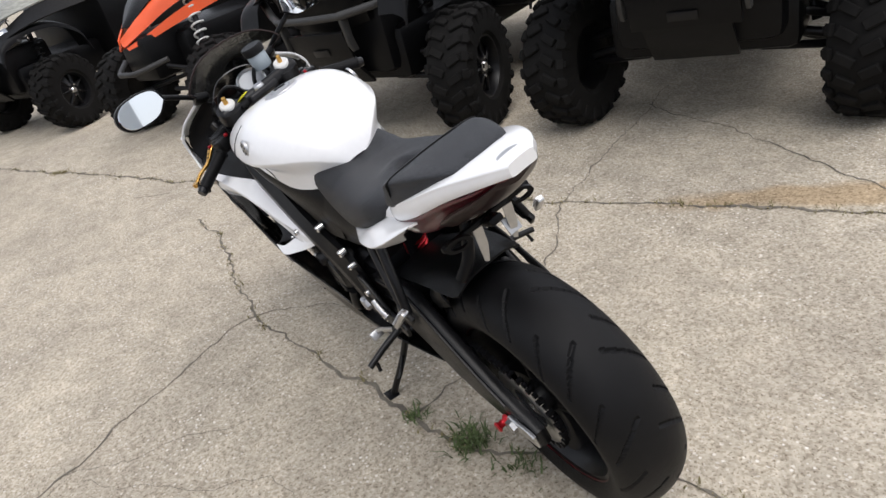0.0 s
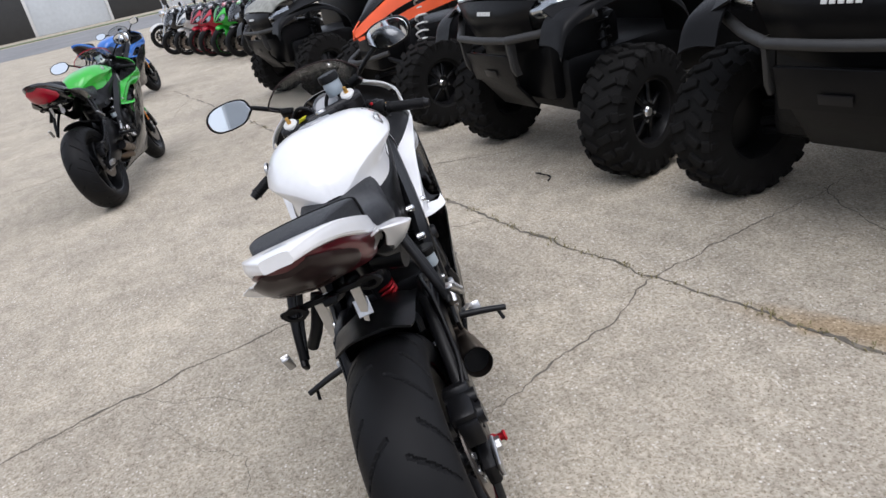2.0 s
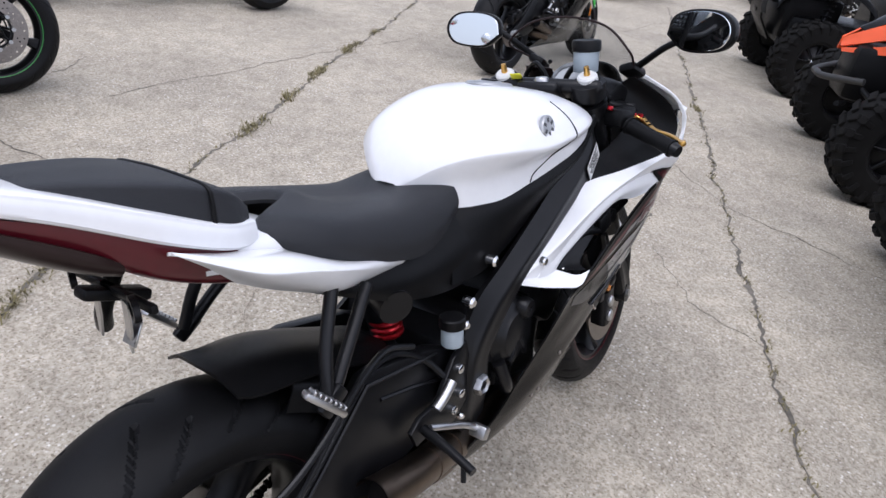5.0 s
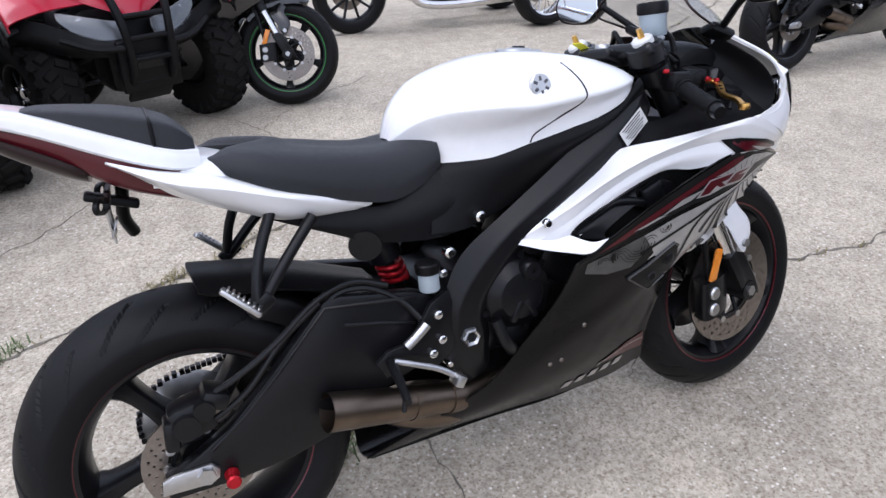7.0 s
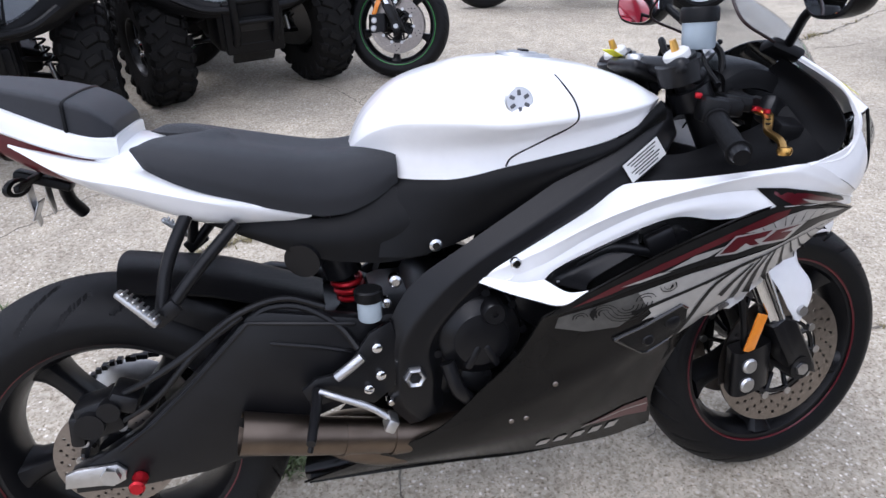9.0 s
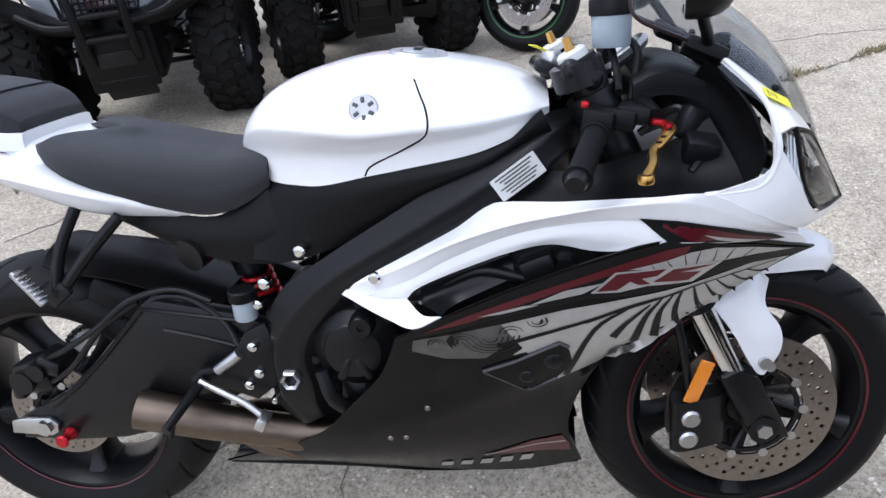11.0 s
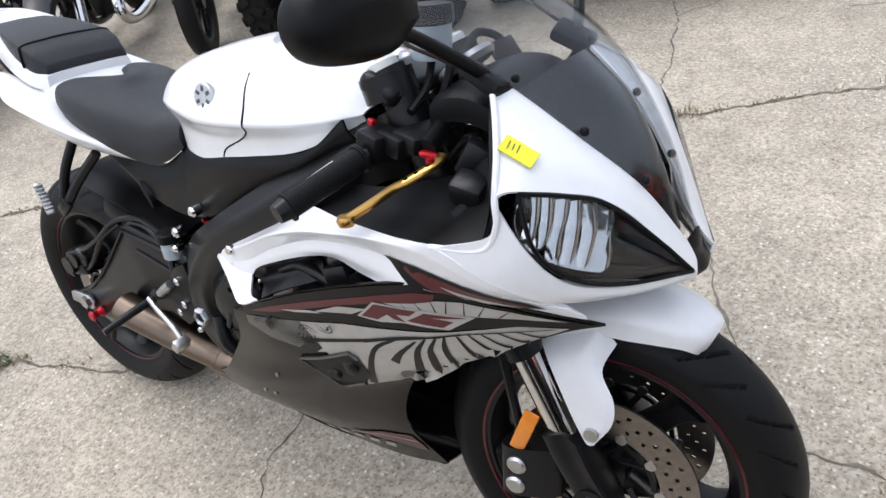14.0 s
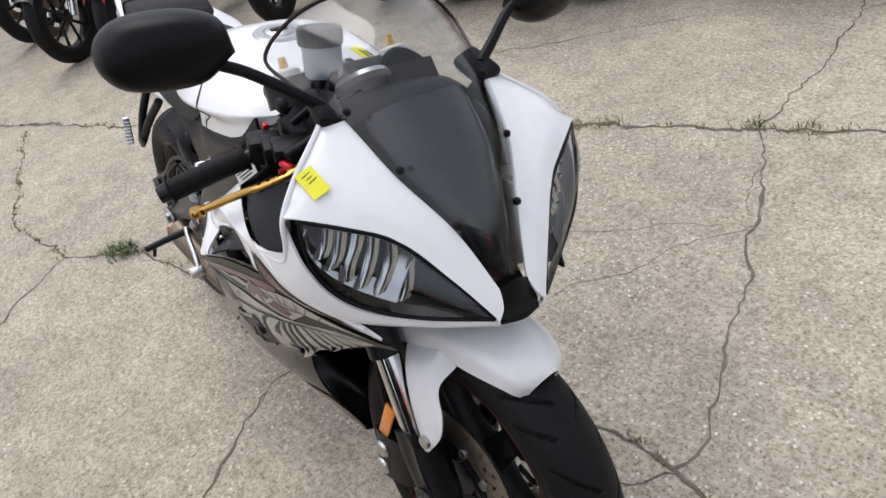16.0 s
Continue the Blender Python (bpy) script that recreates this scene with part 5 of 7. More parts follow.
# fairings
NOSE, WHITE_SIDE = [], []
for s in (-1, 1):
    top_edge = [(0.647, 0.168, 0.625), (0.759, 0.170, 0.674), (0.855, 0.170, 0.720), (0.916, 0.174, 0.759), (1.03, 0.212, 0.771), (1.144, 0.246, 0.784), (1.222, 0.260, 0.789), (1.296, 0.249, 0.750), (1.356, 0.209, 0.718)]
    ridge = [(0.668, 0.177, 0.621), (0.772, 0.200, 0.668), (0.862, 0.216, 0.713), (0.947, 0.229, 0.744), (1.029, 0.243, 0.763), (1.110, 0.254, 0.776), (1.200, 0.259, 0.775), (1.290, 0.246, 0.740), (1.362, 0.196, 0.708)]
    hollow = [(0.702, 0.187, 0.613), (0.779, 0.195, 0.640), (0.856, 0.204, 0.682), (0.946, 0.215, 0.720), (1.029, 0.227, 0.740), (1.105, 0.239, 0.748), (1.185, 0.247, 0.742), (1.280, 0.238, 0.726), (1.370, 0.186, 0.698)]
    lip = [(0.738, 0.193, 0.606), (0.786, 0.198, 0.632), (0.856, 0.207, 0.668), (0.946, 0.219, 0.706), (1.029, 0.231, 0.724), (1.105, 0.243, 0.724), (1.175, 0.249, 0.718), (1.280, 0.229, 0.714), (1.382, 0.176, 0.686)]
    slot_edge = [(0.775, 0.195, 0.608), (0.798, 0.199, 0.630), (0.855, 0.206, 0.658), (0.945, 0.216, 0.694), (1.009, 0.221, 0.708), (1.074, 0.230, 0.699), (1.140, 0.246, 0.706), (1.270, 0.228, 0.706), (1.384, 0.172, 0.680)]
    between_rows = lambda p, q, k: [tuple(a + (b - a) * k for a, b in zip(u, v)) for u, v in zip(p, q)]
    bm = skin(B(), [top_edge, between_rows(top_edge, ridge, 0.6), ridge, between_rows(ridge, hollow, 0.3), between_rows(ridge, hollow, 0.9), hollow, lip, slot_edge], 96, 36, 0.004, s)
    skin(bm, [[(0.647, 0.168, 0.626), (0.668, 0.178, 0.623), (0.702, 0.188, 0.616), (0.738, 0.194, 0.609), (0.777, 0.197, 0.611)], [(0.655, 0.174, 0.618), (0.690, 0.191, 0.608), (0.728, 0.207, 0.600), (0.765, 0.222, 0.595), (0.806, 0.230, 0.598)], [(0.665, 0.180, 0.612), (0.712, 0.204, 0.596), (0.750, 0.226, 0.588), (0.792, 0.247, 0.583), (0.838, 0.244, 0.602)]], 20, 12, 0.004, s)
    WHITE_SIDE.append(BVHTree.FromBMesh(bm))
    side_f = part("side_fairing", bm, WHITE, bike, "white side fairing with an air slot", sharp=60)
    bm = lathe(B(), [(0, 0.005), (0.007, 0.005), (0.010, 0.002), (0.010, -0.006)], 20, pose(0.727, s * 0.194, 0.646) @ Matrix.Scale(s, 4, (0, 1, 0)), closed=False)
    part("fairing_screw", bm, CHROME, side_f, "chrome screw")
    bm = skin(B(), [[(0.74, 0.165, 0.63), (0.85, 0.175, 0.69), (0.95, 0.185, 0.725), (1.05, 0.19, 0.725), (1.12, 0.2, 0.71)], [(0.78, 0.165, 0.55), (0.86, 0.175, 0.57), (0.95, 0.185, 0.60), (1.05, 0.19, 0.64), (1.12, 0.2, 0.67)]], 16, 6, 0.004, s)
    inner = part("radiator_shroud", bm, BLACKPAINT, bike, "gloss black inner shroud behind the slot")
    bm = B()
    block(bm, (0.055, 0.02, 0.05), pose(0.99, s * 0.197, 0.655, 0, -20, 0), 0.008)
    tube(bm, [(0.84, s * 0.18, 0.63), (0.90, s * 0.19, 0.655), (0.97, s * 0.195, 0.64)], 0.010, 10, 10)
    rod(bm, V(1.03, s * 0.18, 0.66), V(1.03, s * 0.205, 0.66), 0.016, 16)
    part("shroud_fitting", bm, SATIN, inner)
    bm = skin(B(), [[(0.778, 0.194, 0.607), (0.800, 0.198, 0.628), (0.86, 0.205, 0.655), (0.945, 0.214, 0.690)], [(0.800, 0.196, 0.600), (0.822, 0.186, 0.612), (0.87, 0.186, 0.636), (0.95, 0.190, 0.672)], [(0.838, 0.236, 0.600), (0.850, 0.215, 0.604), (0.88, 0.205, 0.615), (0.95, 0.200, 0.645)]], 24, 10, 0.003, s)
    part("slot_liner", bm, SATIN, inner, "dark grey plastic slot liner", sharp=60)
    bm = lathe(B(), [(0, 0.004), (0.003, 0.004), (0.004, 0.002), (0.004, -0.004)], 12, pose(0.800, s * 0.200, 0.606) @ Matrix.Scale(s, 4, (0, 1, 0)), closed=False)
    part("liner_screw", bm, CHROME, inner, "small bright screw")
    # charcoal lower fairing
    bm = skin(B(), [[(0.760, 0.240, 0.560), (0.855, 0.247, 0.607), (0.944, 0.249, 0.647), (1.027, 0.250, 0.679), (1.107, 0.250, 0.705), (1.185, 0.247, 0.722), (1.300, 0.219, 0.706), (1.404, 0.158, 0.668)],
                    [(0.722, 0.214, 0.478), (0.82, 0.230, 0.510), (0.92, 0.236, 0.545), (1.01, 0.238, 0.580), (1.10, 0.238, 0.610), (1.18, 0.230, 0.630), (1.27, 0.202, 0.640), (1.345, 0.172, 0.646)],
                    [(0.655, 0.192, 0.400), (0.765, 0.210, 0.430), (0.865, 0.218, 0.458), (0.955, 0.222, 0.490), (1.04, 0.220, 0.518), (1.11, 0.212, 0.538), (1.18, 0.200, 0.556), (1.235, 0.186, 0.580)],
                    [(0.575, 0.170, 0.318), (0.69, 0.192, 0.344), (0.80, 0.202, 0.378), (0.89, 0.200, 0.402), (0.96, 0.195, 0.425), (1.01, 0.190, 0.444), (1.06, 0.182, 0.466), (1.10, 0.172, 0.490)],
                    [(0.45, 0.125, 0.246), (0.59, 0.150, 0.256), (0.71, 0.162, 0.272), (0.81, 0.162, 0.284), (0.88, 0.158, 0.296), (0.94, 0.152, 0.308), (0.99, 0.146, 0.322), (1.035, 0.138, 0.336)],
                    [(0.32, 0.060, 0.165), (0.50, 0.082, 0.184), (0.64, 0.088, 0.182), (0.75, 0.090, 0.178), (0.84, 0.088, 0.176), (0.91, 0.084, 0.174), (0.98, 0.078, 0.176), (1.062, 0.070, 0.190)]], 84, 48, 0.004, s)
    NOSE.append((s, BVHTree.FromBMesh(bm)))
    low = part("lower_fairing", bm, CHARCOAL, bike, "charcoal lower fairing with wing graphics", sharp=60)
    # nose
    bm = skin(B(), [[(1.300, 0.247, 0.862), (1.328, 0.238, 0.872), (1.390, 0.140, 0.832), (1.438, 0.086, 0.770), (1.482, 0.042, 0.704)],
                    [(1.292, 0.216, 0.905), (1.322, 0.185, 0.898), (1.374, 0.126, 0.858), (1.424, 0.070, 0.796), (1.476, 0.030, 0.718)],
                    [(1.238, 0.133, 0.964), (1.262, 0.120, 0.952), (1.342, 0.096, 0.888), (1.408, 0.054, 0.818), (1.462, 0.024, 0.738)]], 36, 16, 0.004, s)
    skin(bm, [[(1.300, 0.247, 0.862), (1.338, 0.240, 0.800), (1.372, 0.206, 0.748), (1.415, 0.135, 0.716), (1.482, 0.042, 0.704)],
              [(1.296, 0.251, 0.815), (1.328, 0.244, 0.768), (1.370, 0.203, 0.728), (1.418, 0.130, 0.704), (1.481, 0.040, 0.697)],
              [(1.222, 0.260, 0.789), (1.296, 0.250, 0.751), (1.356, 0.210, 0.719), (1.412, 0.122, 0.694), (1.476, 0.036, 0.690)]], 36, 14, 0.004, s)
    nose = part("nose_cowl", bm, WHITE, bike, "white nose cowl", sharp=60)
    bm = tube(B(), [(1.215, s * 0.257, 0.788), (1.285, s * 0.250, 0.795), (1.306, s * 0.249, 0.83), (1.304, s * 0.245, 0.865), (1.292, s * 0.216, 0.905), (1.262, s * 0.165, 0.942), (1.238, s * 0.133, 0.964)], 0.004, 40, 8)
    part("cowl_rim", bm, WHITE, nose)
    # head lamp
    top = [(1.328, 0.236, 0.868), (1.362, 0.188, 0.852), (1.392, 0.136, 0.826), (1.436, 0.084, 0.766), (1.476, 0.046, 0.708)]
    bot = [(1.328, 0.236, 0.868), (1.345, 0.234, 0.800), (1.376, 0.200, 0.752), (1.418, 0.132, 0.720), (1.476, 0.046, 0.708)]
    midl = [(1.328, 0.236, 0.868), (1.362, 0.216, 0.828), (1.395, 0.170, 0.790), (1.436, 0.108, 0.744), (1.476, 0.046, 0.708)]
    back = lambda rws, d: [[(x - d * (0.2 + 3.2 * u * (1 - u)), y - d * 0.3, z) for u, (x, y, z) in zip((0, 0.25, 0.5, 0.75, 1), r)] for r in rws]
    bm = skin(B(), back([top, midl, bot], 0.036), 30, 12, 0.003, s)
    lamp = part("head_lamp", bm, BLACKPAINT, bike, "wedge-shaped head lamp with clear lens")
    tl, bl = smooth_line(top, 41), smooth_line(bot, 41)
    bowl = []
    for q in (0.10, 0.35, 0.6, 0.9):
        ln = []
        for k in range(9):
            p = tl[4 + int(k * 2.6)].lerp(bl[4 + int(k * 2.9)], q)
            dip = 0.034 * math.sin(math.pi * (k + 0.5) / 9) * math.sin(math.pi * (0.1 + 0.8 * q))
            ln.append((p.x - 0.010 - dip, p.y - 0.006, p.z))
        bowl.append(ln)
    bm = skin(B(), bowl, 30, 14, 0.001, s)
    part("lamp_bowl", bm, CHROME, lamp, "polished reflector bowl")
    bm = B()
    for k in range(6):
        u0 = 0.12 + k * 0.085
        pts = []
        for q in (0.12, 0.4, 0.7, 0.92):
            a, b_ = smooth_line(top, 41)[int(40 * (u0 + 0.10 * q))], smooth_line(bot, 41)[int(40 * min(1, u0 + 0.12 + 0.02 * q))]
            p = a.lerp(b_, q)
            pts.append((p.x - 0.024, p.y - 0.008, p.z))
        w = 0.010
        skin(bm, [[(x, y, z) for x, y, z in pts], [(x + 0.012, y - 0.006, z + 0.002) for x, y, z in pts], [(x + 0.014, y - w * 1.7, z + 0.004) for x, y, z in pts]], 12, 8, 0.001, s)
    part("reflector", bm, CHROME, lamp, "faceted chrome reflector")
    bm = skin(B(), [top, [(x + 0.006 * 4 * u * (1 - u), y + 0.003, z) for u, (x, y, z) in zip((0, 0.25, 0.5, 0.75, 1), midl)], bot], 30, 14, 0.0015, s)
    glass = part("lamp_lens", bm, LENS, lamp, "clear plastic lens")
    bm = tube(B(), [(x + 0.001, y * s, z) for x, y, z in top], 0.003, 30, 6)
    tube(bm, [(x + 0.001, y * s, z) for x, y, z in bot], 0.003, 30, 6)
    part("lens_gasket", bm, PLASTIC, lamp)
    # black inner cockpit panel
    bm = skin(B(), [[(0.93, 0.166, 0.752), (1.03, 0.204, 0.764), (1.13, 0.234, 0.774), (1.21, 0.248, 0.780), (1.275, 0.240, 0.786)], [(0.95, 0.150, 0.775), (1.03, 0.170, 0.78), (1.13, 0.185, 0.79), (1.20, 0.190, 0.80), (1.265, 0.195, 0.82)], [(0.98, 0.14, 0.80), (1.05, 0.15, 0.80), (1.13, 0.15, 0.82), (1.19, 0.15, 0.84), (1.24, 0.15, 0.87)]], 24, 12, 0.004, s)
    skin(bm, [[(1.275, 0.236, 0.785), (1.292, 0.238, 0.83), (1.285, 0.225, 0.87), (1.27, 0.195, 0.905), (1.235, 0.13, 0.95)], [(1.25, 0.19, 0.79), (1.27, 0.185, 0.83), (1.27, 0.17, 0.865), (1.255, 0.145, 0.895), (1.225, 0.10, 0.925)], [(1.19, 0.11, 0.79), (1.21, 0.10, 0.83), (1.21, 0.10, 0.86), (1.20, 0.09, 0.88), (1.19, 0.08, 0.90)]], 20, 12, 0.004, s)
    inp = part("inner_panel", bm, PLASTIC, bike, "black inner fairing panel", sharp=60)
    bm = lathe(B(), [(0, 0.003), (0.006, 0.003), (0.008, 0)], 16, pose(1.19, s * 0.222, 0.781, 90), closed=False)
    part("panel_screw", bm, SATIN, inp)
    bm = B()
    block(bm, (0.05, 0.04, 0.04), pose(1.225, s * 0.17, 0.83, 20, 10, 0), 0.008)
    block(bm, (0.04, 0.03, 0.05), pose(1.215, s * 0.14, 0.86, 0, 30, 20), 0.008)
    tube(bm, [(1.21, s * 0.19, 0.80), (1.24, s * 0.16, 0.84), (1.20, s * 0.12, 0.88), (1.15, s * 0.10, 0.84)], 0.007, 16, 8)
    part("wiring_connector", bm, SATIN, inp)
bm = skin(B(), [[(1.462, -0.026, 0.738), (1.468, 0, 0.748), (1.462, 0.026, 0.738)], [(1.468, -0.035, 0.712), (1.474, 0, 0.715), (1.468, 0.035, 0.712)], [(1.468, -0.036, 0.69), (1.472, 0, 0.685), (1.468, 0.036, 0.69)], [(1.30, -0.12, 0.69), (1.30, 0, 0.68), (1.30, 0.12, 0.69)]], 16, 20, 0.004)
part("nose_intake", bm, PLASTIC, bike, "matt black air intake in the nose")
bm = skin(B(), [[(0.33, -0.060, 0.167), (0.60, -0.087, 0.184), (0.80, -0.089, 0.178), (1.055, -0.070, 0.190)], [(0.32, 0, 0.150), (0.60, 0, 0.162), (0.80, 0, 0.158), (1.055, 0, 0.168)], [(0.33, 0.060, 0.167), (0.60, 0.087, 0.184), (0.80, 0.089, 0.178), (1.055, 0.070, 0.190)]], 24, 12, 0.004)
part("belly_pan", bm, CHARCOAL, bike)

# wind screen with dark lower panel
W = [[(1.455, -0.026, 0.745), (1.458, -0.013, 0.752), (1.460, 0, 0.755)], [(1.408, -0.056, 0.820), (1.424, -0.028, 0.838), (1.428, 0, 0.842)], [(1.342, -0.098, 0.890), (1.372, -0.05, 0.918), (1.380, 0, 0.924)],
     [(1.262, -0.124, 0.956), (1.302, -0.07, 0.986), (1.316, 0, 0.994)], [(1.185, -0.150, 0.988), (1.212, -0.09, 1.036), (1.230, 0, 1.050)], [(1.128, -0.160, 1.020), (1.132, -0.098, 1.070), (1.136, 0, 1.086)]]
W = [r + [(x, -y, z) for x, y, z in r[1::-1]] for r in W]
bm = skin(B(), W, 32, 40, 0.0025)
screen = part("wind_screen", bm, SCREEN, bike, "lightly smoked clear wind screen", sharp=80)
bm = skin(B(), [[(x - 0.016, y * 0.86, z - 0.014) for x, y, z in r] for r in W[:3]] + [[(x - 0.018, y * 0.84, z - 0.024) for x, y, z in W[3]]], 24, 20, 0.003)
part("screen_underlay", bm, BLACKPAINT, screen, "dark panel below the clear screen")
for r in (W[1], W[2], W[3]):
    for k in (0, 4):
        x, y, z = r[k]
        bm = ball(B(), (0.006, 0.006, 0.006), pose(x + 0.003, y * 0.93, z + 0.006), 12, 8)
        part("screen_screw", bm, PLASTIC, screen)
bm = B()
edge = [r[0] for r in W[3:]] + [W[5][1], W[5][2], W[5][3]] + [r[4] for r in W[:2:-1]]
tube(bm, edge, 0.0028, 60, 8)
part("screen_edge", bm, SMOKED, screen)
# mirrors
for s in (-1, 1):
    bm = B()
    tube(bm, [(1.235, s * 0.135, 0.968), (1.225, s * 0.165, 0.990), (1.205, s * 0.215, 1.025), (1.200, s * 0.255, 1.045)], 0.0088, 14, 12, taper=0.0075)
    block(bm, (0.065, 0.045, 0.022), pose(1.232, s * 0.130, 0.962, s * 20, 25, s * 10), 0.008)
    mir = part("mirror", bm, PLASTIC, bike, "black rear-view mirror")
    bm = B()
    at = pose(1.195, s * 0.302, 1.054 - s * 0.014, 0, 4 + s * 2, s * 12)
    rings = [[at @ V(dx, s * y, z) for y, z in ((-0.078 * k, -0.014 * k), (-0.066 * k, 0.026 * k), (-0.02 * k, 0.043 * k), (0.045 * k, 0.041 * k), (0.078 * k, 0.018 * k), (0.080 * k, -0.016 * k), (0.05 * k, -0.042 * k), (-0.03 * k, -0.046 * k))] for dx, k in ((-0.026, 0.96), (-0.022, 1.0), (0.0, 0.97), (0.018, 0.80), (0.028, 0.45), (0.030, 0.1))]
    body(bm, rings, 20, 40)
    part("mirror_housing", bm, PLASTIC, mir, sharp=60)
    bm = B()
    rings = [[at @ V(dx, s * y, z) for y, z in ((-0.078 * k, -0.014 * k), (-0.066 * k, 0.026 * k), (-0.02 * k, 0.043 * k), (0.045 * k, 0.041 * k), (0.078 * k, 0.018 * k), (0.080 * k, -0.016 * k), (0.05 * k, -0.042 * k), (-0.03 * k, -0.046 * k))] for dx, k in ((-0.0285, 0.88), (-0.0270, 0.90))]
    body(bm, rings, 2, 40)
    part("mirror_glass", bm, MIRROR, mir, "reflecting mirror glass", sharp=20)

# ---- vehicles standing round it ----


def recoloured(name, m, swap, words, label, group="", word_tail=False):
    """Another sport motorcycle of the same build in other colours, at the pose m."""
    ob = copy_thing(bike, m)
    ob.name = name
    tagged(ob, label, "motorcycle", group)
    for o in ob.children_recursive:
        if word_tail and o.name.startswith(("tail_cowl", "tail_side_cover")):
            o.material_slots[0].link = "OBJECT"
            o.material_slots[0].material = BLACKPAINT
            o["label"] = "black tail panel"
            continue
        if o.type == "MESH" and o.data.materials[0] in swap:
            o.material_slots[0].link = "OBJECT"
            o.material_slots[0].material = swap[o.data.materials[0]]
        if "label" in o.keys():
            for a, b in words:
                o["label"] = o["label"].replace(a, b)
    return ob


DARKEN = {CHARCOAL: BLACKPAINT, GOLD: SATIN, REDANO: SATIN, YELLOW: PLASTIC}
NAMES = [("charcoal lower fairing with wing graphics", "black lower fairing"), ("gold anodised", "black"), ("red anodised", "black"), ("yellow paper", "black")]
ASLANT = pose(0, 0, 0, -10)
recoloured("motorcycle", pose(4.06, 2.05, 0, 0, 0, 1) @ ASLANT, {**DARKEN, WHITE: GREENPLASTIC, REDPAINT: BLACKPAINT, SMOKED: REDPLASTIC}, NAMES + [("white", "lime green"), ("pearl ", ""), ("red rim", "black rim"), ("smoked tail", "red tail"), ("dark red", "black")],
           "lime green and black sport motorcycle on its side stand", "parked sport motorcycles", True)
recoloured("motorcycle", pose(-0.33, 3.38, 0, 0, 0, -20) @ ASLANT, {**DARKEN, WHITE: BLACKPAINT, REDPAINT: GREENLINE, SILVER: GREYPAINT}, NAMES + [("pearl white", "black"), ("white", "black"), ("red rim", "green rim"), ("dark red", "green")],
           "black sport motorcycle with green rim stripes beside a red quad bike", "parked sport motorcycles")
recoloured("motorcycle", pose(9.2, 3.6, 0, 0, 0, -8) @ ASLANT, {**DARKEN, WHITE: BLUEPAINT, REDPAINT: BLACKPAINT}, NAMES + [("pearl white", "blue"), ("white", "blue"), ("red rim", "black rim"), ("dark red", "black")],
           "blue sport motorcycle parked farther along the lot", "parked sport motorcycles")
for k, (x, y, mat, word) in enumerate(((12.2, 1.7, BLACKPAINT, "black"), (12.9, 2.1, BLACKPAINT, "black"), (13.6, 2.5, GREENPLASTIC, "green"), (14.3, 2.9, REDPLASTIC, "red"), (15.2, 3.3, REDPLASTIC, "red"), (16.0, 3.8, CREAM, "pale grey"), (16.9, 4.3, BLACKPAINT, "black"))):
    recoloured("motorcycle", pose(x + 0.55, y - 1.0, 0, 0, 0, 119) @ ASLANT, {**DARKEN, WHITE: mat, REDPAINT: mat, CHARCOAL: mat}, NAMES + [("pearl white", word), ("white", word), ("dark red", word), ("red rim", "dark rim")],
               f"{word} motorcycle in a long row of parked machines", "far row of motorcycles")

# knobbly tyre and rim meshes shared by all quads and side-by-sides


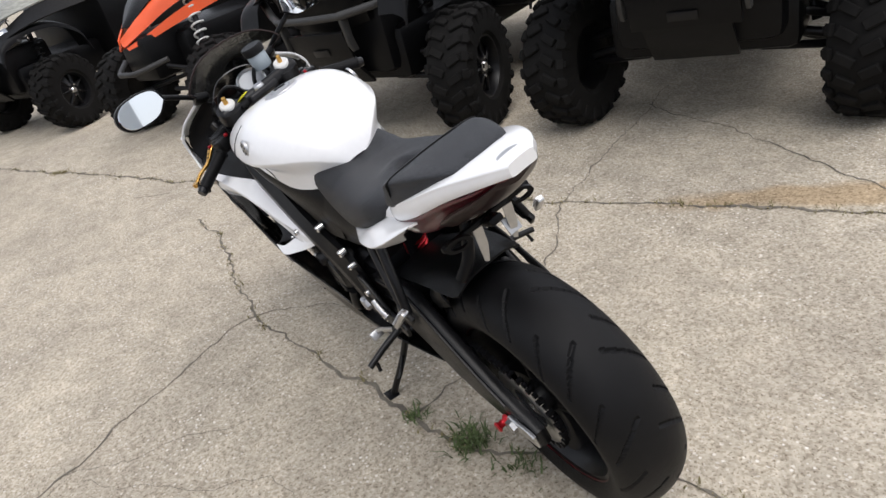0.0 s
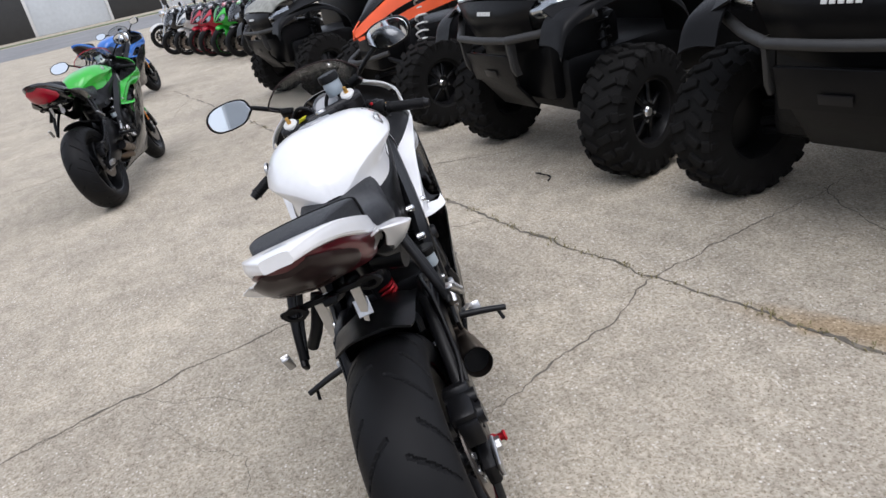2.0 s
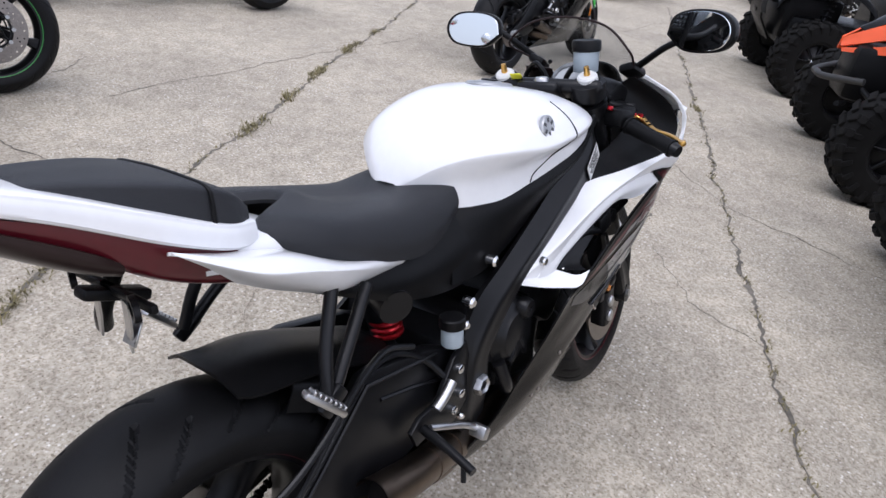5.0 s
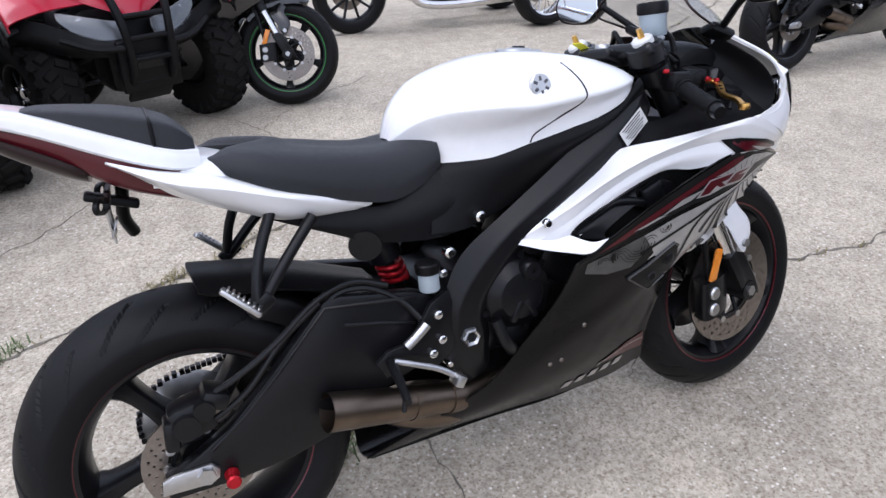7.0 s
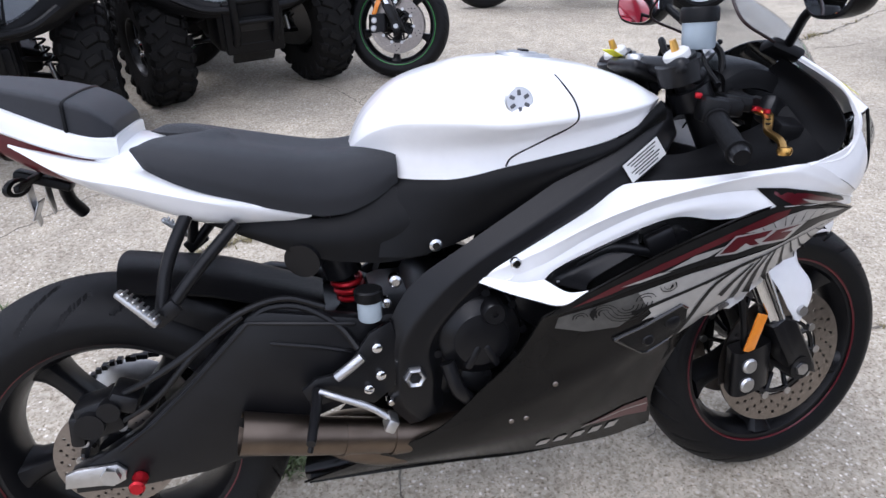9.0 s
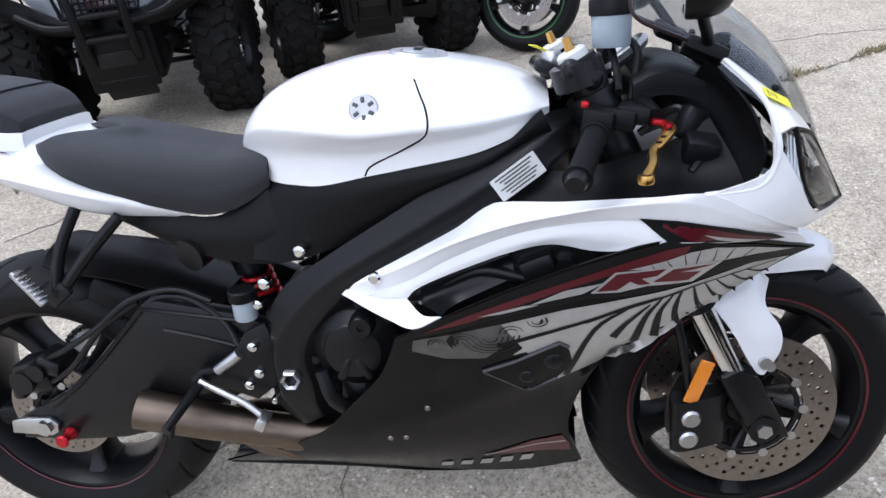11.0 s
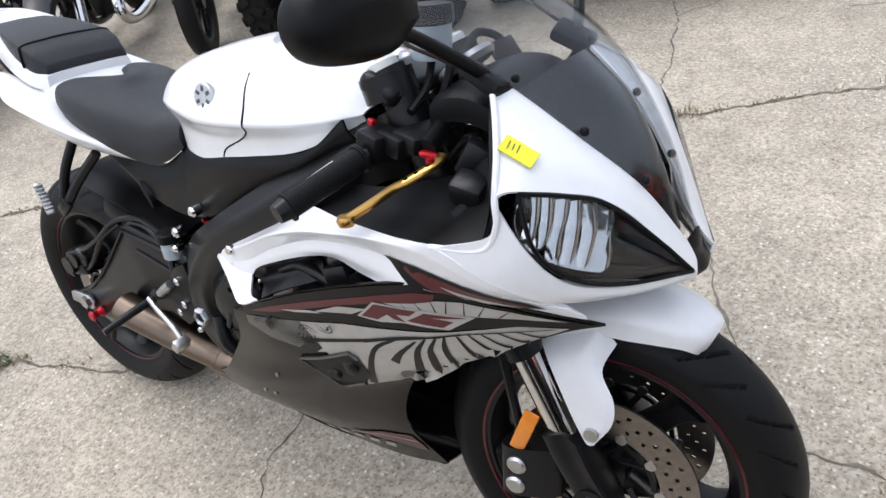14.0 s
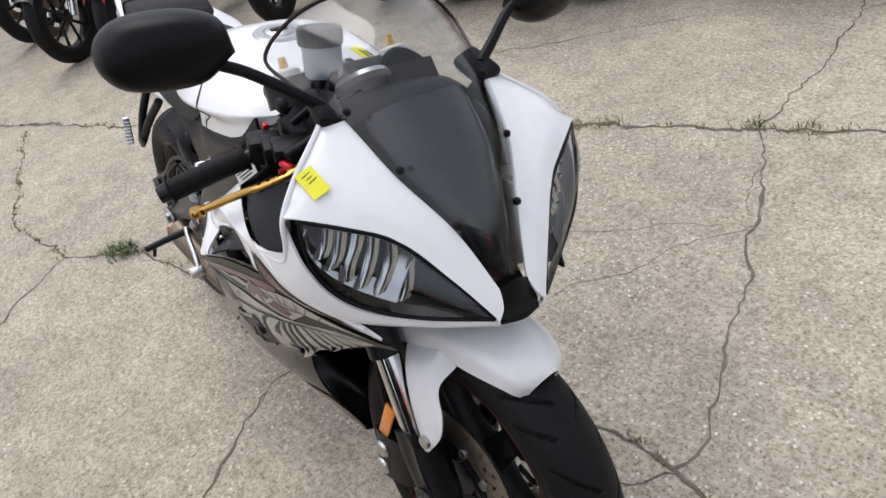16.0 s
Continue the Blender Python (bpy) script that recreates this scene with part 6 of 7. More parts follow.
def knob_meshes(radius, width, rim):
    bm = B()
    h = width / 2
    lathe(bm, [(rim, -h * 0.80), (rim + 0.02, -h * 0.95), (radius * 0.80, -h), (radius * 0.92, -h * 0.92), (radius * 0.965, -h * 0.6), (radius * 0.975, 0), (radius * 0.965, h * 0.6), (radius * 0.92, h * 0.92), (radius * 0.80, h), (rim + 0.02, h * 0.95), (rim, h * 0.80), (rim - 0.01, 0)], 64)
    n = 22
    for k in range(n):
        for s in (-1, 1):
            t = Matrix.Rotation(2 * math.pi * (k + (0.5 if s > 0 else 0)) / n, 4, "Y")
            block(bm, (0.026, h * 0.62, 0.040), t @ pose(radius * 0.985, s * h * 0.36, 0, s * 28), 0.004, 1)
            block(bm, (0.022, h * 0.30, 0.050), t @ pose(radius * 0.945, s * h * 0.86, 0.02, 0, 0, s * 42), 0.004, 1)
            block(bm, (0.060, 0.014, 0.030), t @ pose(radius * 0.84, s * h * 0.99, 0.02, 0, 0, s * 8), 0.003, 1)
    tyre = bpy.data.meshes.new("tyre")
    bm.to_mesh(tyre)
    bm.free()
    tyre.materials.append(DUSTY)
    bm = B()
    lathe(bm, [(rim + 0.006, h * 0.80), (rim + 0.010, h * 0.84), (rim - 0.004, h * 0.82), (rim - 0.016, h * 0.55), (rim - 0.02, 0), (rim - 0.016, -h * 0.55), (rim + 0.006, -h * 0.80), (rim, 0)], 48)
    lathe(bm, [(0, h * 0.62), (0.05, h * 0.62), (0.07, h * 0.5), (rim - 0.03, h * 0.34), (rim - 0.01, h * 0.3), (rim - 0.01, h * 0.2), (0, h * 0.2)], 40, closed=False)
    for k in range(7):
        t = Matrix.Rotation(2 * math.pi * k / 7, 4, "Y")
        block(bm, (rim - 0.05, 0.02, 0.022), t @ pose(rim / 2 + 0.02, h * 0.52, 0, 0, 0, -10), 0.005, 1)
    rimm = bpy.data.meshes.new("rim")
    bm.to_mesh(rimm)
    bm.free()
    rimm.materials.append(SATIN)
    bm = B()
    lathe(bm, [(0, h * 0.72), (0.022, h * 0.72), (0.030, h * 0.64), (0.030, h * 0.5)], 20, closed=False)
    for k in range(4):
        a = math.pi * k / 2 + 0.4
        rod(bm, V(0.05 * math.cos(a), h * 0.5, 0.05 * math.sin(a)), V(0.05 * math.cos(a), h * 0.70, 0.05 * math.sin(a)), 0.009, 8)
    hub = bpy.data.meshes.new("hub_cap")
    bm.to_mesh(hub)
    bm.free()
    hub.materials.append(CHROME)
    for me in (tyre, rimm, hub):
        me.polygons.foreach_set("use_smooth", [True] * len(me.polygons))
        me.set_sharp_from_angle(angle=radians(35))
    return tyre, rimm, hub


UTV_WHEEL = knob_meshes(0.335, 0.25, 0.165)
ATV_WHEEL = knob_meshes(0.305, 0.21, 0.145)


def knob_wheel(parent, meshes, x, y, z, steer=0.0):
    m = pose(x, y, z, 0, 0, steer + (180 if y < 0 else 0))
    t = new("wheel", meshes[0])
    t.parent, t.matrix_basis = parent, m
    for name, me in (("rim", meshes[1]), ("hub_cap", meshes[2])):
        o = new(name, me)
        o.parent = t


def coil(bm, a, b, r, wire, turns):
    a, b = Vector(a), Vector(b)
    d = (b - a).normalized()
    u = d.orthogonal().normalized()
    w = d.cross(u)
    n = turns * 10
    return tube(bm, [a.lerp(b, k / n) + (u * math.cos(k * 0.628) + w * math.sin(k * 0.628)) * r for k in range(n + 1)], wire, n * 3, 6)


def side_by_side(m, hood_mat, label, hood_label, steer, bars=True):
    """A utility side-by-side: hood, fenders, bull bar, lamps, arms, coil shocks and four knobbly wheels; origin under its front axle."""
    ob = thing("side_by_side", m, label, "side-by-side", "row of side-by-sides")
    for x, st in ((0, steer), (-1.95, 0)):
        for y in (-0.66, 0.66):
            knob_wheel(ob, UTV_WHEEL, x, y, 0.335, st)
    bm = B()
    block(bm, (2.5, 0.80, 0.30), pose(-1.05, 0, 0.50), 0.05)
    block(bm, (1.3, 1.36, 0.62), pose(-1.35, 0, 0.78), 0.06)
    block(bm, (0.5, 0.70, 0.42), pose(0.02, 0, 0.62), 0.06)
    part("chassis", bm, PLASTIC, ob)
    bm = skin(B(), [[(0.34, -0.42, 0.98), (0.37, -0.2, 1.0), (0.38, 0, 1.005), (0.37, 0.2, 1.0), (0.34, 0.42, 0.98)], [(0.20, -0.50, 1.07), (0.22, -0.25, 1.10), (0.22, 0, 1.11), (0.22, 0.25, 1.10), (0.20, 0.50, 1.07)],
                    [(-0.20, -0.58, 1.13), (-0.20, -0.3, 1.20), (-0.20, 0, 1.19), (-0.20, 0.3, 1.20), (-0.20, 0.58, 1.13)], [(-0.62, -0.62, 1.17), (-0.62, -0.3, 1.27), (-0.62, 0, 1.26), (-0.62, 0.3, 1.27), (-0.62, 0.62, 1.17)]], 30, 20, 0.012)
    part("hood", bm, hood_mat, ob, hood_label, sharp=50)
    bm = skin(B(), [[(0.35, -0.40, 0.975), (0.385, -0.2, 0.985), (0.395, 0, 0.99), (0.385, 0.2, 0.985), (0.35, 0.40, 0.975)], [(0.36, -0.34, 0.90), (0.41, -0.18, 0.89), (0.42, 0, 0.89), (0.41, 0.18, 0.89), (0.36, 0.34, 0.90)], [(0.30, -0.30, 0.72), (0.34, -0.15, 0.70), (0.35, 0, 0.70), (0.34, 0.15, 0.70), (0.30, 0.30, 0.72)]], 24, 14, 0.012)
    grille = part("grille", bm, PLASTIC, ob, "black front grille panel", sharp=50)
    bm = B()
    for k in range(5):
        block(bm, (0.006, 0.020, 0.022), pose(0.424, -0.056 + k * 0.028, 0.925, 0, -12, 0), 0.001, 1)
    part("badge", bm, LABEL, grille, "white lettering drawn as plain bars")
    for s in (-1, 1):
        bm = skin(B(), [[(0.34, s * 0.36, 0.955), (0.30, s * 0.46, 0.975), (0.20, s * 0.55, 1.01)], [(0.36, s * 0.36, 0.915), (0.32, s * 0.48, 0.93), (0.20, s * 0.58, 0.96)], [(0.33, s * 0.38, 0.88), (0.28, s * 0.50, 0.895), (0.18, s * 0.585, 0.93)]], 14, 10, 0.02)
        lamp = part("head_lamp", bm, CHROME, ob, "clear head lamp", sharp=50)
        bm = skin(B(), [[(0.348, s * 0.36, 0.957), (0.308, s * 0.46, 0.977), (0.205, s * 0.555, 1.012)], [(0.37, s * 0.36, 0.915), (0.328, s * 0.484, 0.93), (0.205, s * 0.588, 0.96)], [(0.338, s * 0.38, 0.878), (0.288, s * 0.504, 0.893), (0.185, s * 0.59, 0.928)]], 14, 10, 0.002)
        part("lens", bm, LENS, lamp)
        bm = B()
        pr = [(0.42, 0.74), (0.36, 0.86), (0.18, 0.93), (0.0, 0.95), (-0.2, 0.92), (-0.38, 0.80), (-0.44, 0.62)]
        skin(bm, [[(x, s * 0.48, z + 0.03) for x, z in pr], [(x, s * 0.57, z + 0.03) for x, z in pr], [(x * 1.02, s * 0.645, z + 0.005) for x, z in pr], [(x * 1.02, s * 0.66, z - 0.04) for x, z in pr]], 28, 14, 0.012)
        skin(bm, [[(0.36, s * 0.46, 0.93), (0.18, s * 0.52, 1.0), (-0.1, s * 0.56, 1.10), (-0.55, s * 0.62, 1.16)], [(0.36, s * 0.56, 0.88), (0.18, s * 0.66, 0.955), (-0.1, s * 0.70, 1.0), (-0.55, s * 0.72, 1.02)]], 16, 6, 0.012)
        part("fender", bm, PLASTIC, ob, "black plastic wheel fender", sharp=50)
        bm = B()
        for x0 in (-0.14, 0.14):
            for z0, z1 in ((0.36, 0.30), (0.52, 0.42)):
                rod(bm, V(x0, s * 0.24, z0), V(0, s * 0.55, z1), 0.018, 10)
        rod(bm, V(0.0, s * 0.20, 0.40), V(0, s * 0.56, 0.335), 0.022, 10)
        part("suspension_arm", bm, SATIN, ob)
        bm = coil(B(), (-0.05, s * 0.42, 0.44), (-0.12, s * 0.30, 0.86), 0.042, 0.007, 9)
        rod(bm, V(-0.04, s * 0.43, 0.40), V(-0.125, s * 0.29, 0.90), 0.022, 12)
        part("coil_shock", bm, SATIN, ob)
    bm = B()
    tube(bm, [(0.19, -0.66, 0.88), (0.36, -0.40, 0.81), (0.46, -0.24, 0.795)], 0.022, 8, 12, smooth=False)
    tube(bm, [(0.19, 0.66, 0.88), (0.36, 0.40, 0.81), (0.46, 0.24, 0.795)], 0.022, 8, 12, smooth=False)
    tube(bm, [(0.46, -0.25, 0.795), (0.48, 0, 0.795), (0.46, 0.25, 0.795)], 0.020, 8, 12)
    for s in (-1, 1):
        slab(bm, [(0.47, 0.80), (0.452, 0.64), (0.43, 0.60), (0.39, 0.60), (0.41, 0.68), (0.41, 0.80)], s * 0.235, s * 0.255, None, 0.004)
    part("front_bumper", bm, BUMPER, ob, "black steel front bumper", sharp=40)
    bm = B()
    block(bm, (0.02, 0.44, 0.17), pose(0.425, 0, 0.63, 0, 14, 0), 0.006)
    block(bm, (0.02, 0.36, 0.24), pose(0.335, 0, 0.47, 0, 38, 0), 0.006)
    skid = part("skid_plate", bm, PLASTIC, ob, "black skid plate", sharp=40)
    bm = block(B(), (0.004, 0.12, 0.04), pose(0.437, 0, 0.60, 0, 14, 0), 0.002)
    rod(bm, V(0.435, -0.15, 0.655), V(0.435, 0.15, 0.655), 0.006, 8)
    part("tow_hook", bm, SATIN, skid)
    return ob


H1, H2 = 111, 116
side_by_side(pose(2.86, -1.14, 0, 0, 0, H1), WHITEPLASTIC, "black side-by-side with a white hood and knobbly tyres", "white plastic hood", 12)
side_by_side(pose(1.134, -1.977, 0, 0, 0, H2), PLASTIC, "black side-by-side with a steel bumper and knobbly tyres", "black plastic hood", -10)
side_by_side(pose(7.10, 0.72, 0, 0, 0, 118), CAMO, "side-by-side with a faded camouflage hood and black bumper", "faded camouflage hood", 10)


def sport_side_by_side(m):
    """An orange sport machine: a pointed split nose over bare arms and long coil shocks."""
    ob = thing("sport_side_by_side", m, "orange sport side-by-side with long coil shocks and knobbly tyres", "side-by-side", "row of side-by-sides")
    for x in (0, -2.1):
        for y in (-0.64, 0.64):
            knob_wheel(ob, UTV_WHEEL, x, y, 0.335, 6 if x == 0 else 0)
    bm = B()
    block(bm, (2.3, 0.60, 0.34), pose(-1.15, 0, 0.58), 0.06)
    block(bm, (1.2, 1.3, 0.7), pose(-1.5, 0, 0.85), 0.08)
    block(bm, (0.5, 0.36, 0.34), pose(0.02, 0, 0.62), 0.05)
    part("chassis", bm, PLASTIC, ob)
    for s in (-1, 1):
        slope = lambda x: 0.02 + (0.34 - x) * 0.66
        up = [(0.34, 0.76), (0.20, 0.86), (0.02, 0.985), (-0.18, 1.06), (-0.55, 1.17)]
        mid = [(0.335, 0.735), (0.18, 0.79), (0.0, 0.865), (-0.2, 0.93), (-0.55, 1.02)]
        dn = [(0.33, 0.715), (0.16, 0.75), (-0.02, 0.80), (-0.22, 0.85), (-0.55, 0.93)]
        bm = skin(B(), [[(x, s * slope(x) * 0.72, z + 0.035) for x, z in up], [(x, s * slope(x) * 0.98, z) for x, z in up], [(x, s * (slope(x) + 0.02), (z + 2 * w[1]) / 3) for (x, z), w in zip(up, mid)]], 24, 8, 0.012, 1)
        skin(bm, [[(x, s * (slope(x) + 0.03), z) for x, z in mid], [(x, s * (slope(x) + 0.035), z) for x, z in dn]], 24, 5, 0.012, 1)
        part("nose_panel", bm, ORANGEPLASTIC, ob, "bright orange nose panel", sharp=40)
        bm = coil(B(), (-0.02, s * 0.44, 0.46), (-0.16, s * 0.30, 0.92), 0.046, 0.008, 8)
        sh = part("coil_shock", bm, LABEL, ob, "white coil spring")
        bm = rod(B(), V(-0.01, s * 0.45, 0.42), V(-0.17, s * 0.29, 0.98), 0.022, 12)
        part("shock_body", bm, SATIN, sh)
        bm = B()
        for x0 in (-0.16, 0.16):
            for z0, z1 in ((0.36, 0.30), (0.54, 0.42)):
                rod(bm, V(x0, s * 0.16, z0), V(0, s * 0.55, z1), 0.018, 10)
        part("suspension_arm", bm, SATIN, ob)
    bm = skin(B(), [[(0.25, -0.05, 0.86), (0.27, 0, 0.87), (0.25, 0.05, 0.86)], [(0.0, -0.20, 1.03), (0.0, 0, 1.06), (0.0, 0.20, 1.03)], [(-0.5, -0.42, 1.2), (-0.5, 0, 1.26), (-0.5, 0.42, 1.2)]], 12, 14, 0.01)
    part("hood_centre", bm, PLASTIC, ob, "black hood centre")
    bm = tube(B(), [(0.20, -0.30, 0.60), (0.38, -0.12, 0.56), (0.40, 0, 0.56), (0.38, 0.12, 0.56), (0.20, 0.30, 0.60)], 0.02, 16, 10)
    part("front_bumper", bm, BUMPER, ob)


sport_side_by_side(pose(4.80, -0.31, 0, 0, 0, 112))


def quad_bike(m, label, steer, rise=0.0, mesh_grille=False):
    """A red utility quad: fenders with black flares, cowl, racks, guard bars, deep-set lamps, seat, bars and four knobbly wheels; rise lifts its bodywork."""
    ob = thing("quad_bike", m, label, "quad bike", "red quad bikes")
    for x, st in ((0, steer), (-1.25, 0)):
        for y in (-0.44, 0.44):
            knob_wheel(ob, ATV_WHEEL, x, y, 0.305, st)
    up = lambda bm: (bmesh.ops.translate(bm, verts=bm.verts, vec=(0, 0, rise)), bm)[1]
    bm = B()
    block(bm, (1.5, 0.36, 0.30), pose(-0.62, 0, 0.46), 0.05)
    block(bm, (0.40, 0.34, 0.36), pose(0.10, 0, 0.46), 0.05)
    block(bm, (0.8, 0.5, 0.12), pose(-0.6, 0, 0.34), 0.03)
    part("chassis", bm, PLASTIC, ob)
    bm = skin(B(), [[(0.335, -0.06, 0.69), (0.36, 0, 0.69), (0.335, 0.06, 0.69)], [(0.25, -0.24, 0.775), (0.29, 0, 0.79), (0.25, 0.24, 0.775)], [(0.10, -0.36, 0.86), (0.10, 0, 0.90), (0.10, 0.36, 0.86)], [(-0.4, -0.22, 0.86), (-0.4, 0, 0.96), (-0.4, 0.22, 0.86)]], 20, 20, 0.01)
    part("front_cowl", up(bm), REDPLASTIC, ob, "glossy red front cowl", sharp=50)
    for s in (-1, 1):
        for x0, k in ((0, 1), (-1.25, -1)):
            pr = [(0.27, 0.705), (0.20, 0.76), (0.05, 0.82), (-0.15, 0.81), (-0.33, 0.72), (-0.42, 0.62)]
            bm = skin(B(), [[(x0 + k * x, s * 0.20, z + 0.05) for x, z in pr], [(x0 + k * x, s * 0.38, z + 0.04) for x, z in pr], [(x0 + k * x, s * 0.53, z + 0.005) for x, z in pr], [(x0 + k * x, s * 0.545, z - 0.035) for x, z in pr]], 24, 14, 0.008)
            part("fender", up(bm), REDPLASTIC, ob, "glossy red plastic fender", sharp=50)
            bm = skin(B(), [[(x0 + k * x, s * 0.50, z - 0.03) for x, z in pr], [(x0 + k * x * 1.02, s * 0.56, z - 0.05) for x, z in pr], [(x0 + k * x * 1.03, s * 0.565, z - 0.09) for x, z in pr]], 24, 8, 0.008)
            part("fender_flare", up(bm), PLASTIC, ob, "matt black fender flare", sharp=50)
        lamp_rows = [[(0.345, 0.07, 0.660), (0.320, 0.18, 0.688), (0.250, 0.33, 0.728)], [(0.368, 0.06, 0.630), (0.345, 0.18, 0.650), (0.275, 0.33, 0.690)], [(0.390, 0.07, 0.585), (0.365, 0.18, 0.592), (0.312, 0.28, 0.630)]]
        bm = skin(B(), [[(x - 0.012, y, z) for x, y, z in r] for r in lamp_rows], 18, 12, 0.012, s)
        lamp = part("head_lamp", up(bm), LAMPBACK, ob, "clear head lamp", sharp=50)
        bm = skin(B(), lamp_rows, 18, 12, 0.002, s)
        part("lens", up(bm), LENS, lamp)
        for k in range(3):
            bm = ball(B(), (0.014, 0.030, 0.030), pose(0.330 - k * 0.024, s * (0.10 + k * 0.07), 0.628 + k * 0.020 + rise), 16, 10)
            part("lamp_reflector", bm, ALU, lamp, "round silver reflector")
        bm = skin(B(), [[(0.385, s * 0.05, 0.592), (0.352, s * 0.18, 0.597), (0.30, s * 0.28, 0.638), (0.24, s * 0.42, 0.70), (0.16, s * 0.54, 0.72)], [(0.40, s * 0.05, 0.56), (0.365, s * 0.19, 0.56), (0.30, s * 0.32, 0.575), (0.24, s * 0.44, 0.62), (0.18, s * 0.55, 0.64)], [(0.36, s * 0.05, 0.52), (0.33, s * 0.19, 0.51), (0.27, s * 0.33, 0.53), (0.20, s * 0.45, 0.58), (0.16, s * 0.54, 0.60)]], 20, 12, 0.01)
        part("lower_fender", up(bm), PLASTIC, ob, "black plastic panel under the lamp", sharp=50)
        bm = coil(B(), (0.04, s * 0.28, 0.36), (-0.02, s * 0.22, 0.66), 0.026, 0.006, 8)
        sh = part("coil_shock", bm, SATIN, ob, "black coil shock")
        bm = rod(B(), V(0.045, s * 0.285, 0.31), V(0.02, s * 0.26, 0.46), 0.011, 10)
        part("shock_rod", bm, ALU, sh, "bare metal shock rod")
        bm = B()
        for x0 in (-0.10, 0.10):
            rod(bm, V(x0, s * 0.14, 0.32), V(0, s * 0.36, 0.29), 0.014, 8)
            rod(bm, V(x0, s * 0.14, 0.44), V(0, s * 0.35, 0.38), 0.012, 8)
        part("suspension_arm", bm, SATIN, ob)
    bm = B()
    for s in (-1, 1):
        tube(bm, [(0.34, s * 0.10, 0.34), (0.43, s * 0.10, 0.44), (0.45, s * 0.105, 0.60), (0.42, s * 0.12, 0.74), (0.34, s * 0.14, 0.84), (0.20, s * 0.16, 0.90)], 0.020, 18, 10)
        tube(bm, [(0.44, s * 0.10, 0.56), (0.40, s * 0.24, 0.57), (0.33, s * 0.36, 0.62)], 0.016, 10, 8)
    for z in (0.50, 0.60, 0.70):
        rod(bm, V(0.445 - max(0, z - 0.6) * 0.2, -0.11, z), V(0.445 - max(0, z - 0.6) * 0.2, 0.11, z), 0.014, 10)
    part("front_bumper", up(bm), PLASTIC, ob, "black tube front guard", sharp=40)
    bm = B()
    block(bm, (0.04, 0.30, 0.26), pose(0.385, 0, 0.43, 0, 6, 0), 0.012)
    block(bm, (0.03, 0.22, 0.16), pose(0.34, 0, 0.30, 0, 40, 0), 0.01)
    skid = part("skid_plate", bm, PLASTIC, ob, "black lower front plate", sharp=40)
    bm = block(B(), (0.01, 0.16, 0.07), pose(0.408, 0, 0.45, 0, 6, 0), 0.004)
    part("winch_opening", bm, SATIN, skid)
    if mesh_grille:
        bm = B()
        for k in range(13):
            rod(bm, V(0.40, -0.15 + k * 0.025, 0.60), V(0.36, -0.15 + k * 0.025, 0.78), 0.004, 6)
        for k in range(8):
            rod(bm, V(0.402 - k * 0.0055, -0.15, 0.60 + k * 0.025), V(0.402 - k * 0.0055, 0.15, 0.60 + k * 0.025), 0.004, 6)
        tube(bm, [(0.402, -0.16, 0.60), (0.402, 0.16, 0.60), (0.36, 0.20, 0.79), (0.36, -0.20, 0.79), (0.402, -0.16, 0.60)], 0.010, 5, 8, smooth=False)
        part("mesh_grille", up(bm), PLASTIC, ob, "black wire mesh grille")
    bm = B()
    for k in range(5):
        y = -0.32 + k * 0.16
        rod(bm, V(0.28, y, 0.90), V(-0.22, y, 0.94), 0.010, 8)
    tube(bm, [(0.22, -0.40, 0.90), (0.30, -0.30, 0.90), (0.30, 0.30, 0.90), (0.22, 0.40, 0.90), (-0.22, 0.36, 0.94), (-0.22, -0.36, 0.94), (0.22, -0.40, 0.90)], 0.013, 40, 8)
    part("front_rack", up(bm), SATIN, ob, "black tube cargo rack")
    bm = body(B(), [[V(x, -w, z - 0.08), V(x, -w * 0.9, z), V(x, 0, z + 0.015), V(x, w * 0.9, z), V(x, w, z - 0.08)] for x, z, w in ((-0.36, 0.90, 0.08), (-0.6, 0.84, 0.14), (-0.95, 0.84, 0.16), (-1.2, 0.88, 0.14))], 16, 20)
    part("seat", up(bm), VINYL, ob, "black seat")


quad_bike(pose(0.06, 2.92, 0, 0, 0, -72), "red utility quad bike with black guard bars and knobbly tyres", 10, -0.03)
quad_bike(pose(-0.985, 2.22, 0, 0, 0, -71), "red utility quad bike with a mesh grille parked beside another", -8, 0.05, True)


